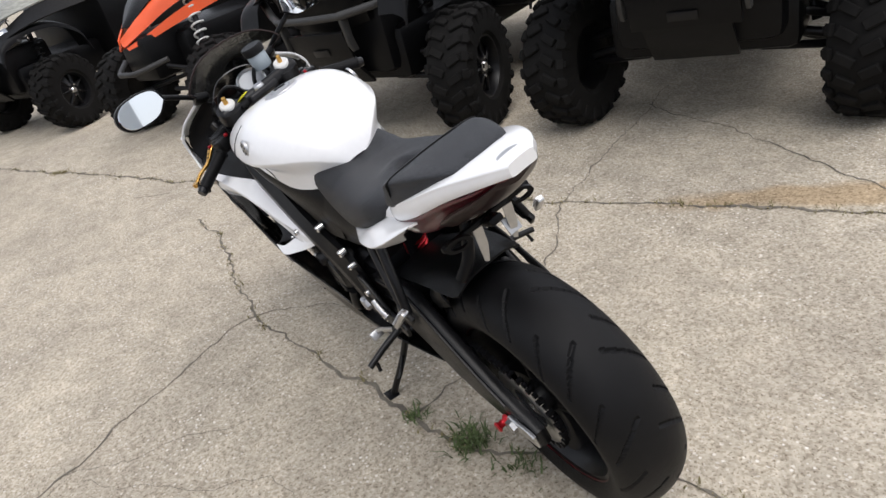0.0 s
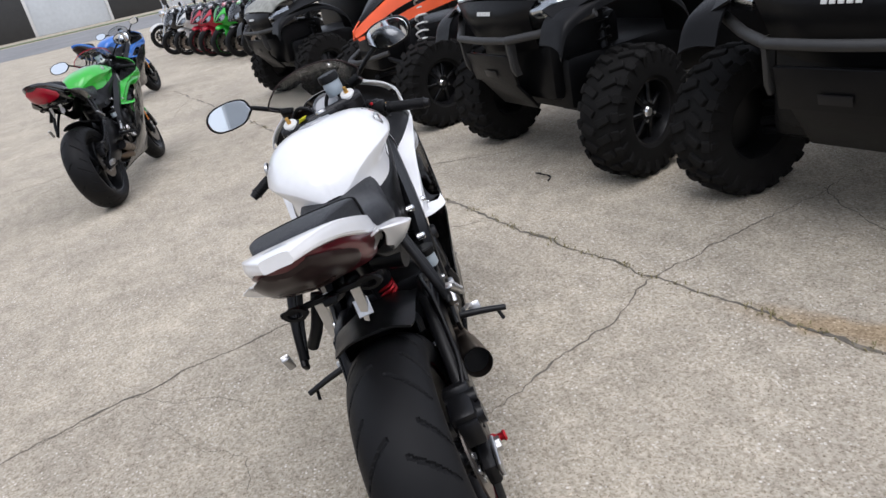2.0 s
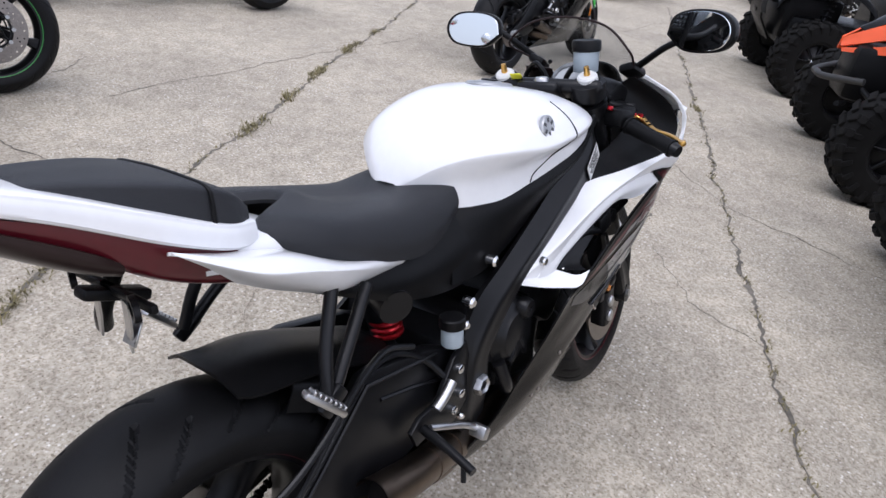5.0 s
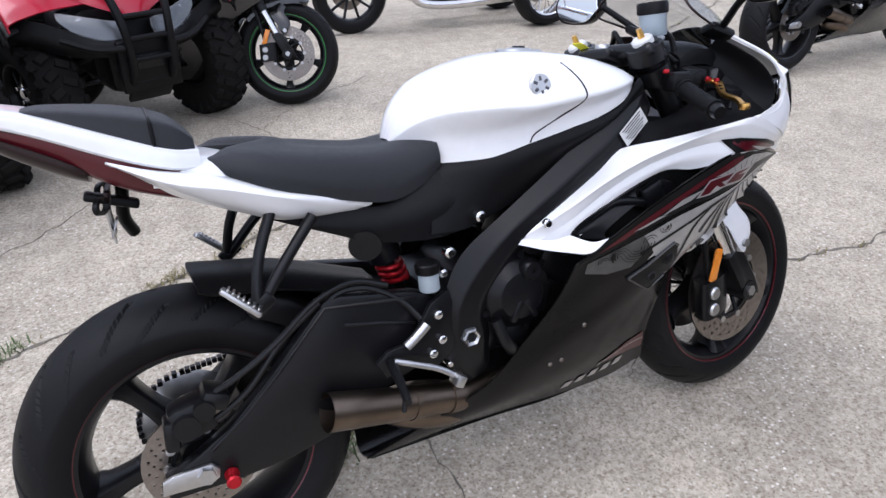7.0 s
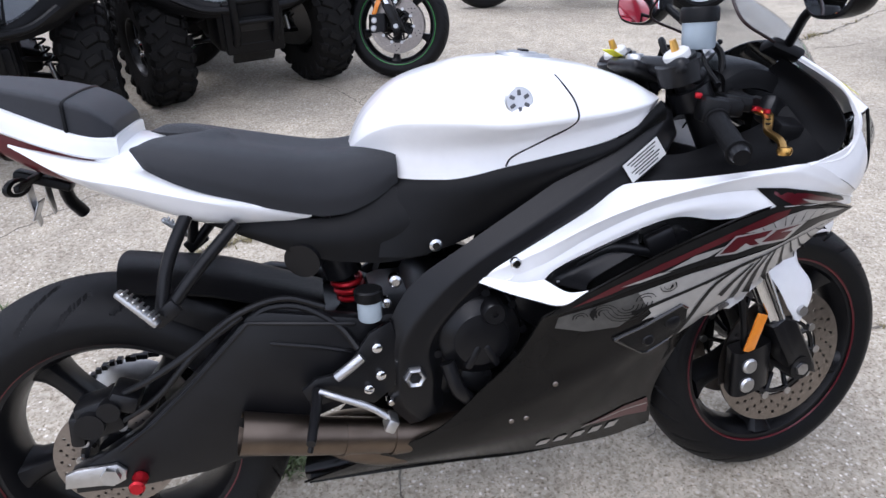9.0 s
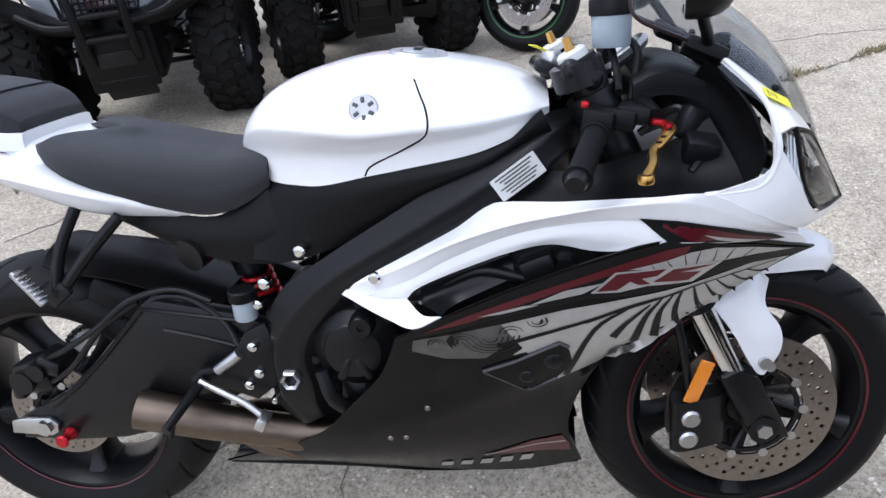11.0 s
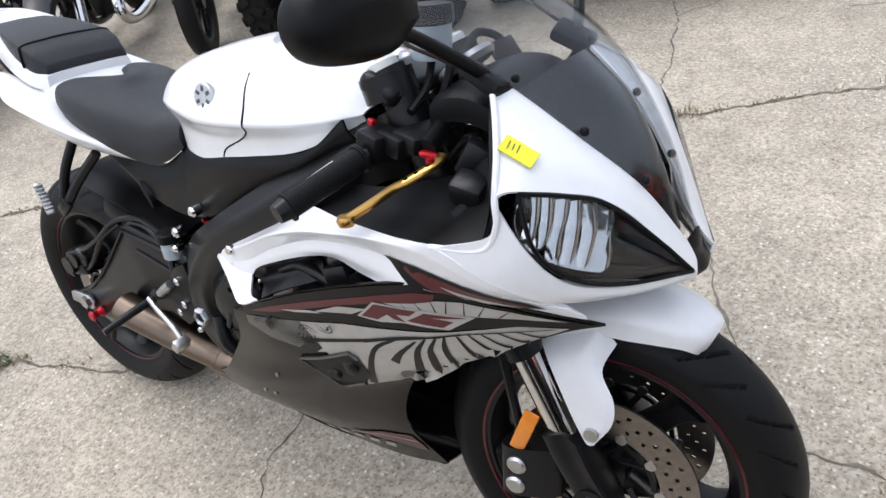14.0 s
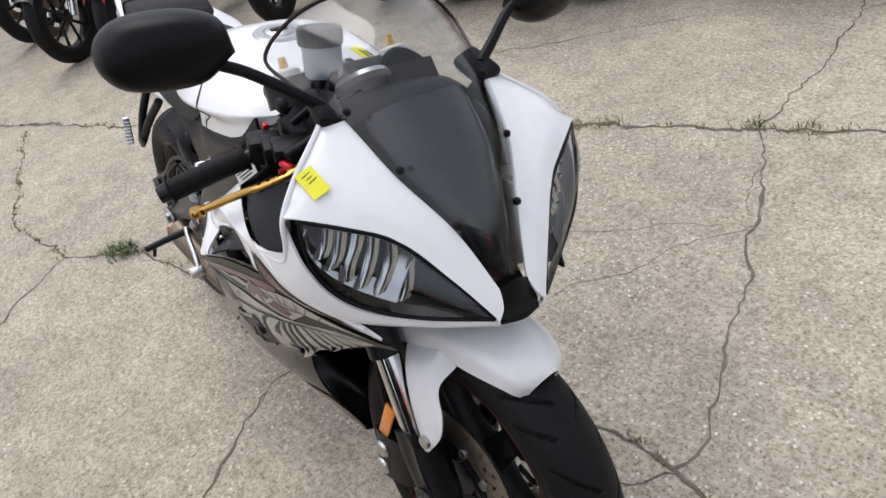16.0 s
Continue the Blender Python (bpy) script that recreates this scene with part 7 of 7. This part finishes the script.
def cruiser(m, paint, word, label, wide_rear=False, wire=False):
    """A chrome-trimmed cruiser motorcycle; origin under its front axle, x ahead."""
    ob = thing("cruiser_motorcycle", m, label, "motorcycle", "row of cruiser motorcycles")

    def cruiser_wheel(name, x, y, r, w, spokes):
        at = pose(x, y, r)
        bm = lathe(B(), [(r * 0.70, -w * 0.4), (r * 0.78, -w * 0.5), (r * 0.92, -w * 0.46), (r, -w * 0.12), (r, w * 0.12), (r * 0.92, w * 0.46), (r * 0.78, w * 0.5), (r * 0.70, w * 0.4)], 56, at)
        t = part(name, bm, RUBBER, ob)
        bm = lathe(B(), [(r * 0.71, -w * 0.40), (r * 0.66, -w * 0.34), (r * 0.62, 0), (r * 0.66, w * 0.34), (r * 0.71, w * 0.40), (r * 0.69, 0)], 48, at)
        for k in range(spokes):
            t2 = at @ Matrix.Rotation(2 * math.pi * k / spokes, 4, "Y")
            rod(bm, t2 @ V(0.03, (0.03 if k % 2 else -0.03), 0), t2 @ V(r * 0.66, 0, 0), 0.012 if spokes < 14 else 0.004, 6)
        rod(bm, at @ V(0, -0.05, 0), at @ V(0, 0.05, 0), 0.045, 16)
        part("rim", bm, CHROME if spokes > 14 else SATIN, t, "bright metal rim" if spokes > 14 else "black cast rim")
        bm = disc(B(), 0.07, 0.14, 0.005, -w * 0.5 - 0.01, at)
        part("brake_disc", bm, DISC, t)

    cruiser_wheel("front_wheel", 0, 0, 0.32, 0.11, 32 if wire else 10)
    for y in ((-0.42, 0.42) if wide_rear else (0,)):
        cruiser_wheel("rear_wheel", -1.62, y, 0.31, 0.20 if wide_rear else 0.16, 20 if wide_rear else 10)
    bm = B()
    pr = [(math.cos(a) * 0.35, 0.32 + math.sin(a) * 0.35) for a in (radians(d) for d in (35, 60, 90, 120, 150, 172))]
    skin(bm, [[(x, -0.075, z - 0.03) for x, z in pr], [(x, -0.06, z) for x, z in pr], [(x, 0, z + 0.012) for x, z in pr], [(x, 0.06, z) for x, z in pr], [(x, 0.075, z - 0.03) for x, z in pr]], 24, 14, 0.004)
    part("front_fender", bm, paint, ob, f"{word} front fender")
    bm = B()
    pr = [(-1.62 + math.cos(a) * 0.36, 0.31 + math.sin(a) * 0.36) for a in (radians(d) for d in (60, 90, 120, 150, 180))]
    skin(bm, [[(x, -0.11, z - 0.05) for x, z in pr], [(x, -0.09, z) for x, z in pr], [(x, 0, z + 0.015) for x, z in pr], [(x, 0.09, z) for x, z in pr], [(x, 0.11, z - 0.05) for x, z in pr]], 20, 14, 0.004)
    part("rear_fender", bm, paint, ob, f"{word} rear fender")
    for s in (-1, 1):
        bm = B()
        rod(bm, V(0.0, s * 0.10, 0.32), V(-0.16, s * 0.10, 0.66), 0.032, 16)
        rod(bm, V(-0.16, s * 0.10, 0.66), V(-0.36, s * 0.10, 1.04), 0.024, 16)
        part("fork_leg", bm, CHROME, ob, "polished chrome fork leg")
        bm = lathe(B(), [(0, 0.02), (0.03, 0.018), (0.038, 0), (0.03, -0.03), (0, -0.04)], 20, pose(-0.27, s * 0.20, 0.86, 0, 0, -90), closed=False)
        part("turn_signal", bm, AMBER, ob, "amber turn signal")
        bm = ball(B(), (0.02, 0.06, 0.04), pose(-0.45, s * 0.36, 1.24))
        rod(bm, V(-0.45, s * 0.34, 1.22), V(-0.43, s * 0.28, 1.09), 0.006, 8)
        part("mirror", bm, CHROME, ob, "chrome mirror")
        bm = B()
        tube(bm, [(-0.62, s * 0.14, 0.42), (-0.50, s * 0.18, 0.28), (-0.8, s * 0.20, 0.20), (-1.9, s * 0.21, 0.24)], 0.038, 20, 14)
        part("exhaust_pipe", bm, CHROME, ob, "chrome exhaust pipe")
    bm = lathe(B(), [(0, 0.10), (0.08, 0.095), (0.10, 0.08), (0.10, 0.04), (0.06, -0.05), (0, -0.07)], 32, pose(-0.24, 0, 0.90, 0, 0, -90), closed=False)
    lamp = part("head_lamp", bm, CHROME, ob, "round chrome head lamp")
    bm = lathe(B(), [(0, 0.112), (0.06, 0.108), (0.09, 0.098)], 32, pose(-0.24, 0, 0.90, 0, 0, -90), closed=False)
    part("lens", bm, LENS, lamp)
    bm = B()
    tube(bm, [(-0.60, -0.40, 1.02), (-0.46, -0.34, 1.08), (-0.38, -0.14, 1.06), (-0.36, 0, 1.05), (-0.38, 0.14, 1.06), (-0.46, 0.34, 1.08), (-0.60, 0.40, 1.02)], 0.014, 30, 10)
    part("handlebar", bm, CHROME, ob, "chrome handlebar")
    bm = body(B(), [[V(x, -w, z - h * 0.4), V(x, -w, z + h * 0.2), V(x, -w * 0.5, z + h * 0.5), V(x, w * 0.5, z + h * 0.5), V(x, w, z + h * 0.2), V(x, w, z - h * 0.4), V(x, 0, z - h * 0.5)] for x, z, w, h in ((-0.42, 0.86, 0.06, 0.14), (-0.52, 0.86, 0.13, 0.22), (-0.72, 0.84, 0.15, 0.22), (-0.95, 0.78, 0.08, 0.14))], 20, 28)
    part("fuel_tank", bm, paint, ob, f"{word} teardrop fuel tank")
    bm = body(B(), [[V(x, -w, z - 0.06), V(x, -w * 0.8, z), V(x, w * 0.8, z), V(x, w, z - 0.06)] for x, z, w in ((-0.92, 0.74, 0.08), (-1.1, 0.68, 0.15), (-1.3, 0.70, 0.15), (-1.5, 0.78, 0.11), (-1.7, 0.78, 0.09))], 18, 16)
    part("seat", bm, VINYL, ob, "black leather seat")
    bm = B()
    for a in (-24, 24):
        at = pose(-0.74, 0, 0.42, 0, a, 0)
        for k in range(9):
            lathe(bm, [(0.02, -0.005), (0.09, -0.005), (0.09, 0.005), (0.02, 0.005)], 20, at @ pose(0, 0, 0.06 + k * 0.026, 90))
    block(bm, (0.36, 0.22, 0.20), pose(-0.80, 0, 0.34), 0.05)
    tube(bm, [(-0.34, 0, 0.95), (-0.42, 0, 0.5), (-0.5, 0, 0.26), (-1.0, 0, 0.24), (-1.2, 0, 0.5)], 0.022, 20, 10)
    part("engine", bm, ALU if wire else SATIN, ob, "finned v-twin engine")


cruiser(pose(-2.84, 0.47, 0, -6, 0, -50), REDPLASTIC, "red", "red cruiser motorcycle with chrome forks")
cruiser(pose(-3.62, 0.16, 0, -6, 0, -48), BLACKPAINT, "black", "black cruiser motorcycle with chrome forks")
cruiser(pose(-4.75, 0.05, 0, -6, 0, -48), BLACKPAINT, "black", "black cruiser motorcycle in a parked row")
cruiser(pose(-2.45, 1.30, 0, -6, 0, -50), BLACKPAINT, "black", "black cruiser motorcycle beside a red one")
cruiser(pose(-1.95, 1.85, 0, -6, 0, -50), BLACKPAINT, "black", "black cruiser motorcycle near the quad bikes")
cruiser(pose(1.9, 4.55, 0, 0, 0, 178), BLACKPAINT, "black", "black three-wheeled cruiser with chrome rear wheels", True)
for x, y in ((7.45, 5.72), (10.6, 7.35), (13.2, 8.55), (15.9, 9.6)):
    cruiser(pose(x, y, 0, -8, 0, -104) @ Matrix.Scale(1.15, 4), BLACKPAINT, "black", "black cruiser motorcycle with bright spoked wheels in a parked row", False, True)
cruiser(pose(18.4, 4.7, 0, -6, 0, 130), BLACKPAINT, "black", "black cruiser motorcycle at the end of the row")
cruiser(pose(20.0, 5.6, 0, -6, 0, 130), CREAM, "pale grey", "pale grey cruiser motorcycle at the end of the row")


# a bent wire on the concrete, a pale trailer and a building far off
bm = tube(B(), [(2.40, -0.90, 0.006), (2.47, -0.93, 0.006), (2.50, -0.86, 0.03), (2.55, -0.90, 0.006)], 0.004, 24, 6)
tagged(part("bent_wire", bm, SATIN), "short bent piece of dark wire on the concrete", "wire")
trailer = thing("trailer", pose(-6.6, -1.75, 0, 0, 0, 8), "pale grey box trailer behind the cruisers", "trailer")
bm = block(B(), (3.2, 2.0, 1.9), pose(0, 0, 1.42), 0.04)
part("box_body", bm, PALE, trailer)
bm = B()
block(bm, (3.24, 2.04, 0.10), pose(0, 0, 0.45), 0.02)
part("bottom_rail", bm, BUMPER, trailer)
for y in (-0.9, 0.9):
    bm = lathe(B(), [(0.19, -0.09), (0.30, -0.10), (0.33, -0.05), (0.33, 0.05), (0.30, 0.10), (0.19, 0.09)], 40, pose(-0.3, y, 0.33))
    part("tyre", bm, RUBBER, trailer)
road = tagged(part("road", block(B(), (26, 130, 0.02), pose(46, 23, -0.006, 0, 0, 27), 0), ASPHALT), "worn grey asphalt road beyond the lot", "road", kind="structure")
verge = tagged(part("grass_verge", block(B(), (3.5, 90, 0.10), pose(61.5, 31, 0, 0, 0, 27), 0.02), GRASS), "mown green grass strip before the building", "grass", kind="structure")
house = thing("building", pose(76, 38, 0, 0, 0, 27), "pale grey metal building with a dark roller door", "building")
bm = block(B(), (10, 60, 7), pose(5, 0, 3.5), 0.05)
part("wall", bm, PALE, house)
for y in (-16, -2, 12):
    bm = block(B(), (0.2, 6, 4.6), pose(-0.06, y, 2.3), 0.03)
    part("roller_door", bm, BUMPER, house, "dark roller door")
    bm = B()
    for yy in (-3.15, 3.15):
        block(bm, (0.25, 0.3, 4.8), pose(-0.08, y + yy, 2.4), 0.02)
    block(bm, (0.25, 6.6, 0.3), pose(-0.08, y, 4.75), 0.02)
    part("door_frame", bm, LABEL, house, "white door frame")
bm = block(B(), (11, 61, 0.4), pose(5, 0, 7.2), 0.05)
part("roof", bm, BUMPER, house)

# ---- graphics on the charcoal fairing, small fittings ----


def decal(name, shapes, mat, parent, tree, s, lift, label=""):
    """Thin film shapes (outlines in x, z) laid on the outside of a shell, following its curve."""
    bm = B()
    for out in shapes:
        t = bmesh.new()
        t.faces.new([t.verts.new((x, 0, z)) for x, z in out])
        bmesh.ops.triangulate(t, faces=list(t.faces))
        for _ in range(6):
            es = [e for e in t.edges if e.calc_length() > 0.018]
            if not es:
                break
            bmesh.ops.subdivide_edges(t, edges=es, cuts=1)
            bmesh.ops.triangulate(t, faces=[f for f in t.faces if len(f.verts) > 3])
        last = s * 0.2
        for v in t.verts:
            p = on_side(tree, v.co.x, v.co.z, s, lift)
            if p is None:
                p = on_side(tree, v.co.x - 0.006, v.co.z - 0.006, s, lift) or on_side(tree, v.co.x - 0.012, v.co.z + 0.004, s, lift)
            last = p.y if p else last
            v.co.y = last
        bmesh.ops.recalc_face_normals(t, faces=list(t.faces))
        if t.faces and sum(f.normal.y for f in t.faces) * s < 0:
            bmesh.ops.reverse_faces(t, faces=list(t.faces))
        merge(bm, t)
    return part(name, bm, mat, parent, label, sharp=60)


def blade(pts, w0, w1):
    """A curved tapering stroke as an outline in x, z."""
    c = smooth_line([(x, 0, z) for x, z in pts], 9)
    up, dn = [], []
    for i, p in enumerate(c):
        d = (c[min(i + 1, 8)] - c[max(i - 1, 0)]).normalized()
        w = w0 + (w1 - w0) * i / 8
        up.append((p.x - d.z * w, p.z + d.x * w))
        dn.append((p.x + d.z * w, p.z - d.x * w))
    return up + dn[::-1]


def mixed(p, q, u):
    return tuple(a + (b - a) * u for a, b in zip(p, q))


for (s, tree), white_tree in zip(NOSE, WHITE_SIDE):
    low = [o for o in bike.children if o.name.startswith("lower_fairing")][0 if s < 0 else 1]
    side_w = [o for o in bike.children if o.name.startswith("side_fairing")][0 if s < 0 else 1]
    decal("grey_scroll_ground", [[(0.788, 0.556), (0.852, 0.569), (0.924, 0.585), (1.035, 0.610), (1.035, 0.576), (0.939, 0.549), (0.902, 0.520), (0.838, 0.520), (0.784, 0.534)]], GREYPAINT, low, tree, s, 0.0008, "grey graphic ground")
    decal("silver_wing", [[(0.930, 0.586), (1.027, 0.610), (1.126, 0.627), (1.209, 0.640), (1.302, 0.662), (1.362, 0.660), (1.310, 0.629), (1.261, 0.596), (1.206, 0.566), (1.174, 0.536), (1.124, 0.500), (1.064, 0.480), (1.014, 0.460), (1.031, 0.503), (1.053, 0.549), (1.057, 0.566), (0.998, 0.540), (0.945, 0.525), (0.985, 0.560)]], SILVER, low, tree, s, 0.0014, "silver wing graphic")
    decal("black_edge", [[(0.762, 0.558), (0.795, 0.580), (0.856, 0.606), (0.944, 0.645), (1.027, 0.676), (1.107, 0.702), (1.169, 0.719), (1.226, 0.712), (1.300, 0.698), (1.398, 0.667), (1.365, 0.664), (1.301, 0.662), (1.242, 0.651), (1.192, 0.641), (1.126, 0.630), (1.060, 0.628), (0.993, 0.613), (0.925, 0.598), (0.853, 0.576)]], BLACKFILM, low, tree, s, 0.0020, "black lightning stripe")
    decal("red_flash", [[(0.808, 0.573), (0.873, 0.602), (0.960, 0.635), (1.044, 0.664), (1.108, 0.686), (1.170, 0.706), (1.204, 0.709), (1.199, 0.697), (1.164, 0.687), (1.108, 0.673), (1.027, 0.646), (0.943, 0.615), (0.881, 0.592)]], REDPAINT, low, tree, s, 0.0028, "deep red lightning stripe")
    decal("silver_flash", [[(1.118, 0.676), (1.171, 0.688), (1.204, 0.698), (1.240, 0.702), (1.300, 0.694), (1.365, 0.676), (1.304, 0.680), (1.262, 0.678), (1.213, 0.676), (1.172, 0.674)]], SILVER, low, tree, s, 0.0034, "silver flash between the red stripes")
    for streak in ([(0.972, 0.620), (1.027, 0.645), (1.085, 0.656), (1.052, 0.638), (1.002, 0.627)], [(0.895, 0.602), (0.964, 0.620), (0.989, 0.621), (0.929, 0.606)]):
        decal("silver_streak", [streak], SILVER, low, tree, s, 0.0034, "silver streak")
    decal("black_spike", [[(1.130, 0.754), (1.183, 0.750), (1.264, 0.734), (1.322, 0.714), (1.345, 0.700), (1.294, 0.704), (1.218, 0.714), (1.169, 0.719)]], BLACKFILM, side_w, white_tree, s, 0.0018, "black spike graphic")
    decal("red_spike", [[(1.153, 0.747), (1.231, 0.735), (1.310, 0.711), (1.330, 0.702), (1.290, 0.708), (1.216, 0.728), (1.235, 0.716), (1.205, 0.716), (1.180, 0.730)]], REDPAINT, side_w, white_tree, s, 0.0026, "deep red spike graphic")
    decal("silver_dart", [[(1.218, 0.727), (1.270, 0.714), (1.318, 0.703), (1.268, 0.708), (1.240, 0.716)]], SILVER, side_w, white_tree, s, 0.0030, "silver dart inside the red spike")
    for line, w0, w1 in (([(1.121, 0.608), (1.070, 0.568), (1.028, 0.468)], 0.002, 0.006), ([(1.153, 0.611), (1.119, 0.577), (1.100, 0.550)], 0.0015, 0.007), ([(1.170, 0.620), (1.148, 0.586), (1.134, 0.533)], 0.0015, 0.0075), ([(1.187, 0.626), (1.168, 0.589), (1.165, 0.540)], 0.0015, 0.007),
                         ([(1.200, 0.632), (1.192, 0.597), (1.198, 0.560)], 0.0015, 0.0065), ([(1.217, 0.633), (1.226, 0.601), (1.237, 0.583)], 0.0015, 0.0055), ([(1.233, 0.638), (1.249, 0.613), (1.264, 0.600)], 0.001, 0.0045), ([(1.251, 0.640), (1.272, 0.619), (1.285, 0.614)], 0.001, 0.0035),
                         ([(1.274, 0.645), (1.297, 0.629), (1.310, 0.629)], 0.001, 0.0028), ([(1.297, 0.650), (1.320, 0.640), (1.332, 0.641)], 0.0008, 0.0022), ([(0.922, 0.545), (1.027, 0.577), (1.111, 0.605), (1.223, 0.637)], 0.0040, 0.0014), ([(1.057, 0.586), (1.135, 0.615), (1.194, 0.627)], 0.0035, 0.0012), ([(1.223, 0.637), (1.278, 0.647), (1.345, 0.658)], 0.0012, 0.0006)):
        decal("feather_stroke", [blade(line, w0, w1)], BLACKFILM, low, tree, s, 0.0024, "black feather stroke")
    rays = [blade(line, 0.0004, 0.0010) for line in ([(1.150, 0.682), (1.156, 0.674)], [(1.171, 0.688), (1.180, 0.676)], [(1.196, 0.696), (1.200, 0.677)], [(1.219, 0.701), (1.214, 0.678)], [(1.243, 0.701), (1.239, 0.679)], [(1.269, 0.698), (1.258, 0.680)], [(1.300, 0.694), (1.284, 0.680)])]
    for cx, cz, radii, a0, a1 in ((0.912, 0.562, (0.009, 0.016, 0.023, 0.030, 0.037), 190, 370), (0.868, 0.556, (0.008, 0.014, 0.020), 20, 230), (0.985, 0.592, (0.007, 0.013), 170, 400), (0.826, 0.552, (0.006, 0.011), 0, 200), (0.945, 0.572, (0.008, 0.015), 10, 190)):
        for r in radii:
            rays.append(blade([(cx + r * 1.25 * math.cos(radians(a)), cz + r * 0.8 * math.sin(radians(a))) for a in (a0, a0 + (a1 - a0) * 0.25, (a0 + a1) / 2, a0 + (a1 - a0) * 0.75, a1)], 0.0005, 0.0013))
    decal("scroll_work", rays, BLACKFILM, low, tree, s, 0.0040, "thin black rays and scrolls")["kind"] = "stuff"
    decal("mark_outline", [[(1.064, 0.639), (1.099, 0.673), (1.180, 0.678), (1.254, 0.677), (1.212, 0.647), (1.146, 0.648), (1.105, 0.639)]], SILVER, low, tree, s, 0.0042, "pale outline of the maker's mark")
    for shape in ([(1.073, 0.642), (1.101, 0.670), (1.172, 0.675), (1.159, 0.664), (1.137, 0.661), (1.150, 0.651), (1.132, 0.651), (1.121, 0.657), (1.102, 0.643)], [(1.153, 0.654), (1.182, 0.673), (1.244, 0.674), (1.214, 0.669), (1.190, 0.667), (1.222, 0.664), (1.205, 0.651)]):
        decal("red_mark", [shape], REDPAINT, low, tree, s, 0.0048, "red maker's mark as a plain shape")
    decal("round_emblem", [[(1.117 + 0.023 * math.cos(a), 0.510 + 0.017 * math.sin(a)) for a in (k * math.pi / 10 for k in range(20))]], BADGEGREY, low, tree, s, 0.0030, "dark round emblem")
    for k in range(5):
        x, z = 0.790 + k * 0.038, 0.204 + k * 0.003
        decal("pale_letter", [[(x, z), (x + 0.007, z + 0.020), (x + 0.029, z + 0.021), (x + 0.023, z + 0.001)]], SILVER, low, tree, s, 0.0024, "pale letter as a plain bar")
    decal("red_sweep", [[(0.880, 0.250), (0.967, 0.286), (1.024, 0.290), (1.036, 0.262), (1.040, 0.236), (0.987, 0.247)]], REDPAINT, low, tree, s, 0.0024, "deep red sweep along the belly")
    decal("sweep_line", [blade([(0.880, 0.249), (0.965, 0.272), (1.030, 0.270)], 0.0012, 0.0020)], SILVER, low, tree, s, 0.0032, "thin pale line")
    # The vent opening's shade is a flat black film on the uncut shell.
    vent = decal("fairing_vent", [[(0.896, 0.494), (0.947, 0.513), (1.018, 0.548), (1.032, 0.538), (1.040, 0.499), (1.014, 0.466), (0.973, 0.445), (0.960, 0.449)]], PLASTIC, low, tree, s, 0.0032, "dark vent opening")
    for line in ([(0.896, 0.494), (0.960, 0.449), (0.973, 0.445), (1.014, 0.466)], [(0.896, 0.494), (0.947, 0.513), (1.018, 0.548), (1.032, 0.538)]):
        ring = [on_side(tree, x, z, s, 0.003) for x, z in line]
        if all(ring):
            part("vent_rim", tube(B(), ring, 0.0035, 20, 8, smooth=False), BLACKPAINT, vent)
    for x, z, r in ((0.965, 0.480, 0.012), (1.008, 0.512, 0.015)):
        p = on_side(tree, x, z, s, 0.002)
        bm = lathe(B(), [(0, 0.006), (r * 0.7, 0.006), (r, 0.003), (r, -0.003)], 18, Matrix.Translation(p) @ Matrix.Scale(s, 4, (0, 1, 0)), closed=False)
        part("vent_pipe", bm, SATIN, vent)
    for x, z in ((0.795, 0.408), (0.747, 0.330), (0.718, 0.328)):
        p = on_side(tree, x, z, s, 0)
        if p:
            bm = lathe(B(), [(0, 0.003), (0.0035, 0.003), (0.005, 0.0015), (0.005, -0.003)], 14, Matrix.Translation(p) @ Matrix.Scale(s, 4, (0, 1, 0)), closed=False)
            part("fairing_fastener", bm, DISC, low, "small bright fastener")

# yellow note on the nose
npt = V(1.312, -0.200, 0.902)
nose_r = [o for o in bike.children if o.name.startswith("nose_cowl")][0]
ntree = BVHTree.FromObject(nose_r, bpy.context.evaluated_depsgraph_get())
hit = ntree.ray_cast(V(1.60, -0.36, 1.10), (npt - V(1.60, -0.36, 1.10)).normalized())
n = hit[1] if hit[1].dot(V(1, -1, 1)) > 0 else -hit[1]
at = Matrix.Translation(hit[0] + n * 0.003) @ n.to_track_quat("Z", "Y").to_matrix().to_4x4() @ pose(0, 0, 0, 0, 0, 35)
note = part("paper_note", block(B(), (0.026, 0.044, 0.0008), at, 0.0003, 1), YELLOW, bike, "yellow paper note taped to the nose")
bm = B()
for k in range(3):
    block(bm, (0.013 - 0.004 * (k % 2), 0.0011, 0.0004), at @ pose(0.001 * k, 0.014 - 0.006 * k, 0.0008, 0, 0, 8), 0)
part("note_writing", bm, INK, note, sm=False)
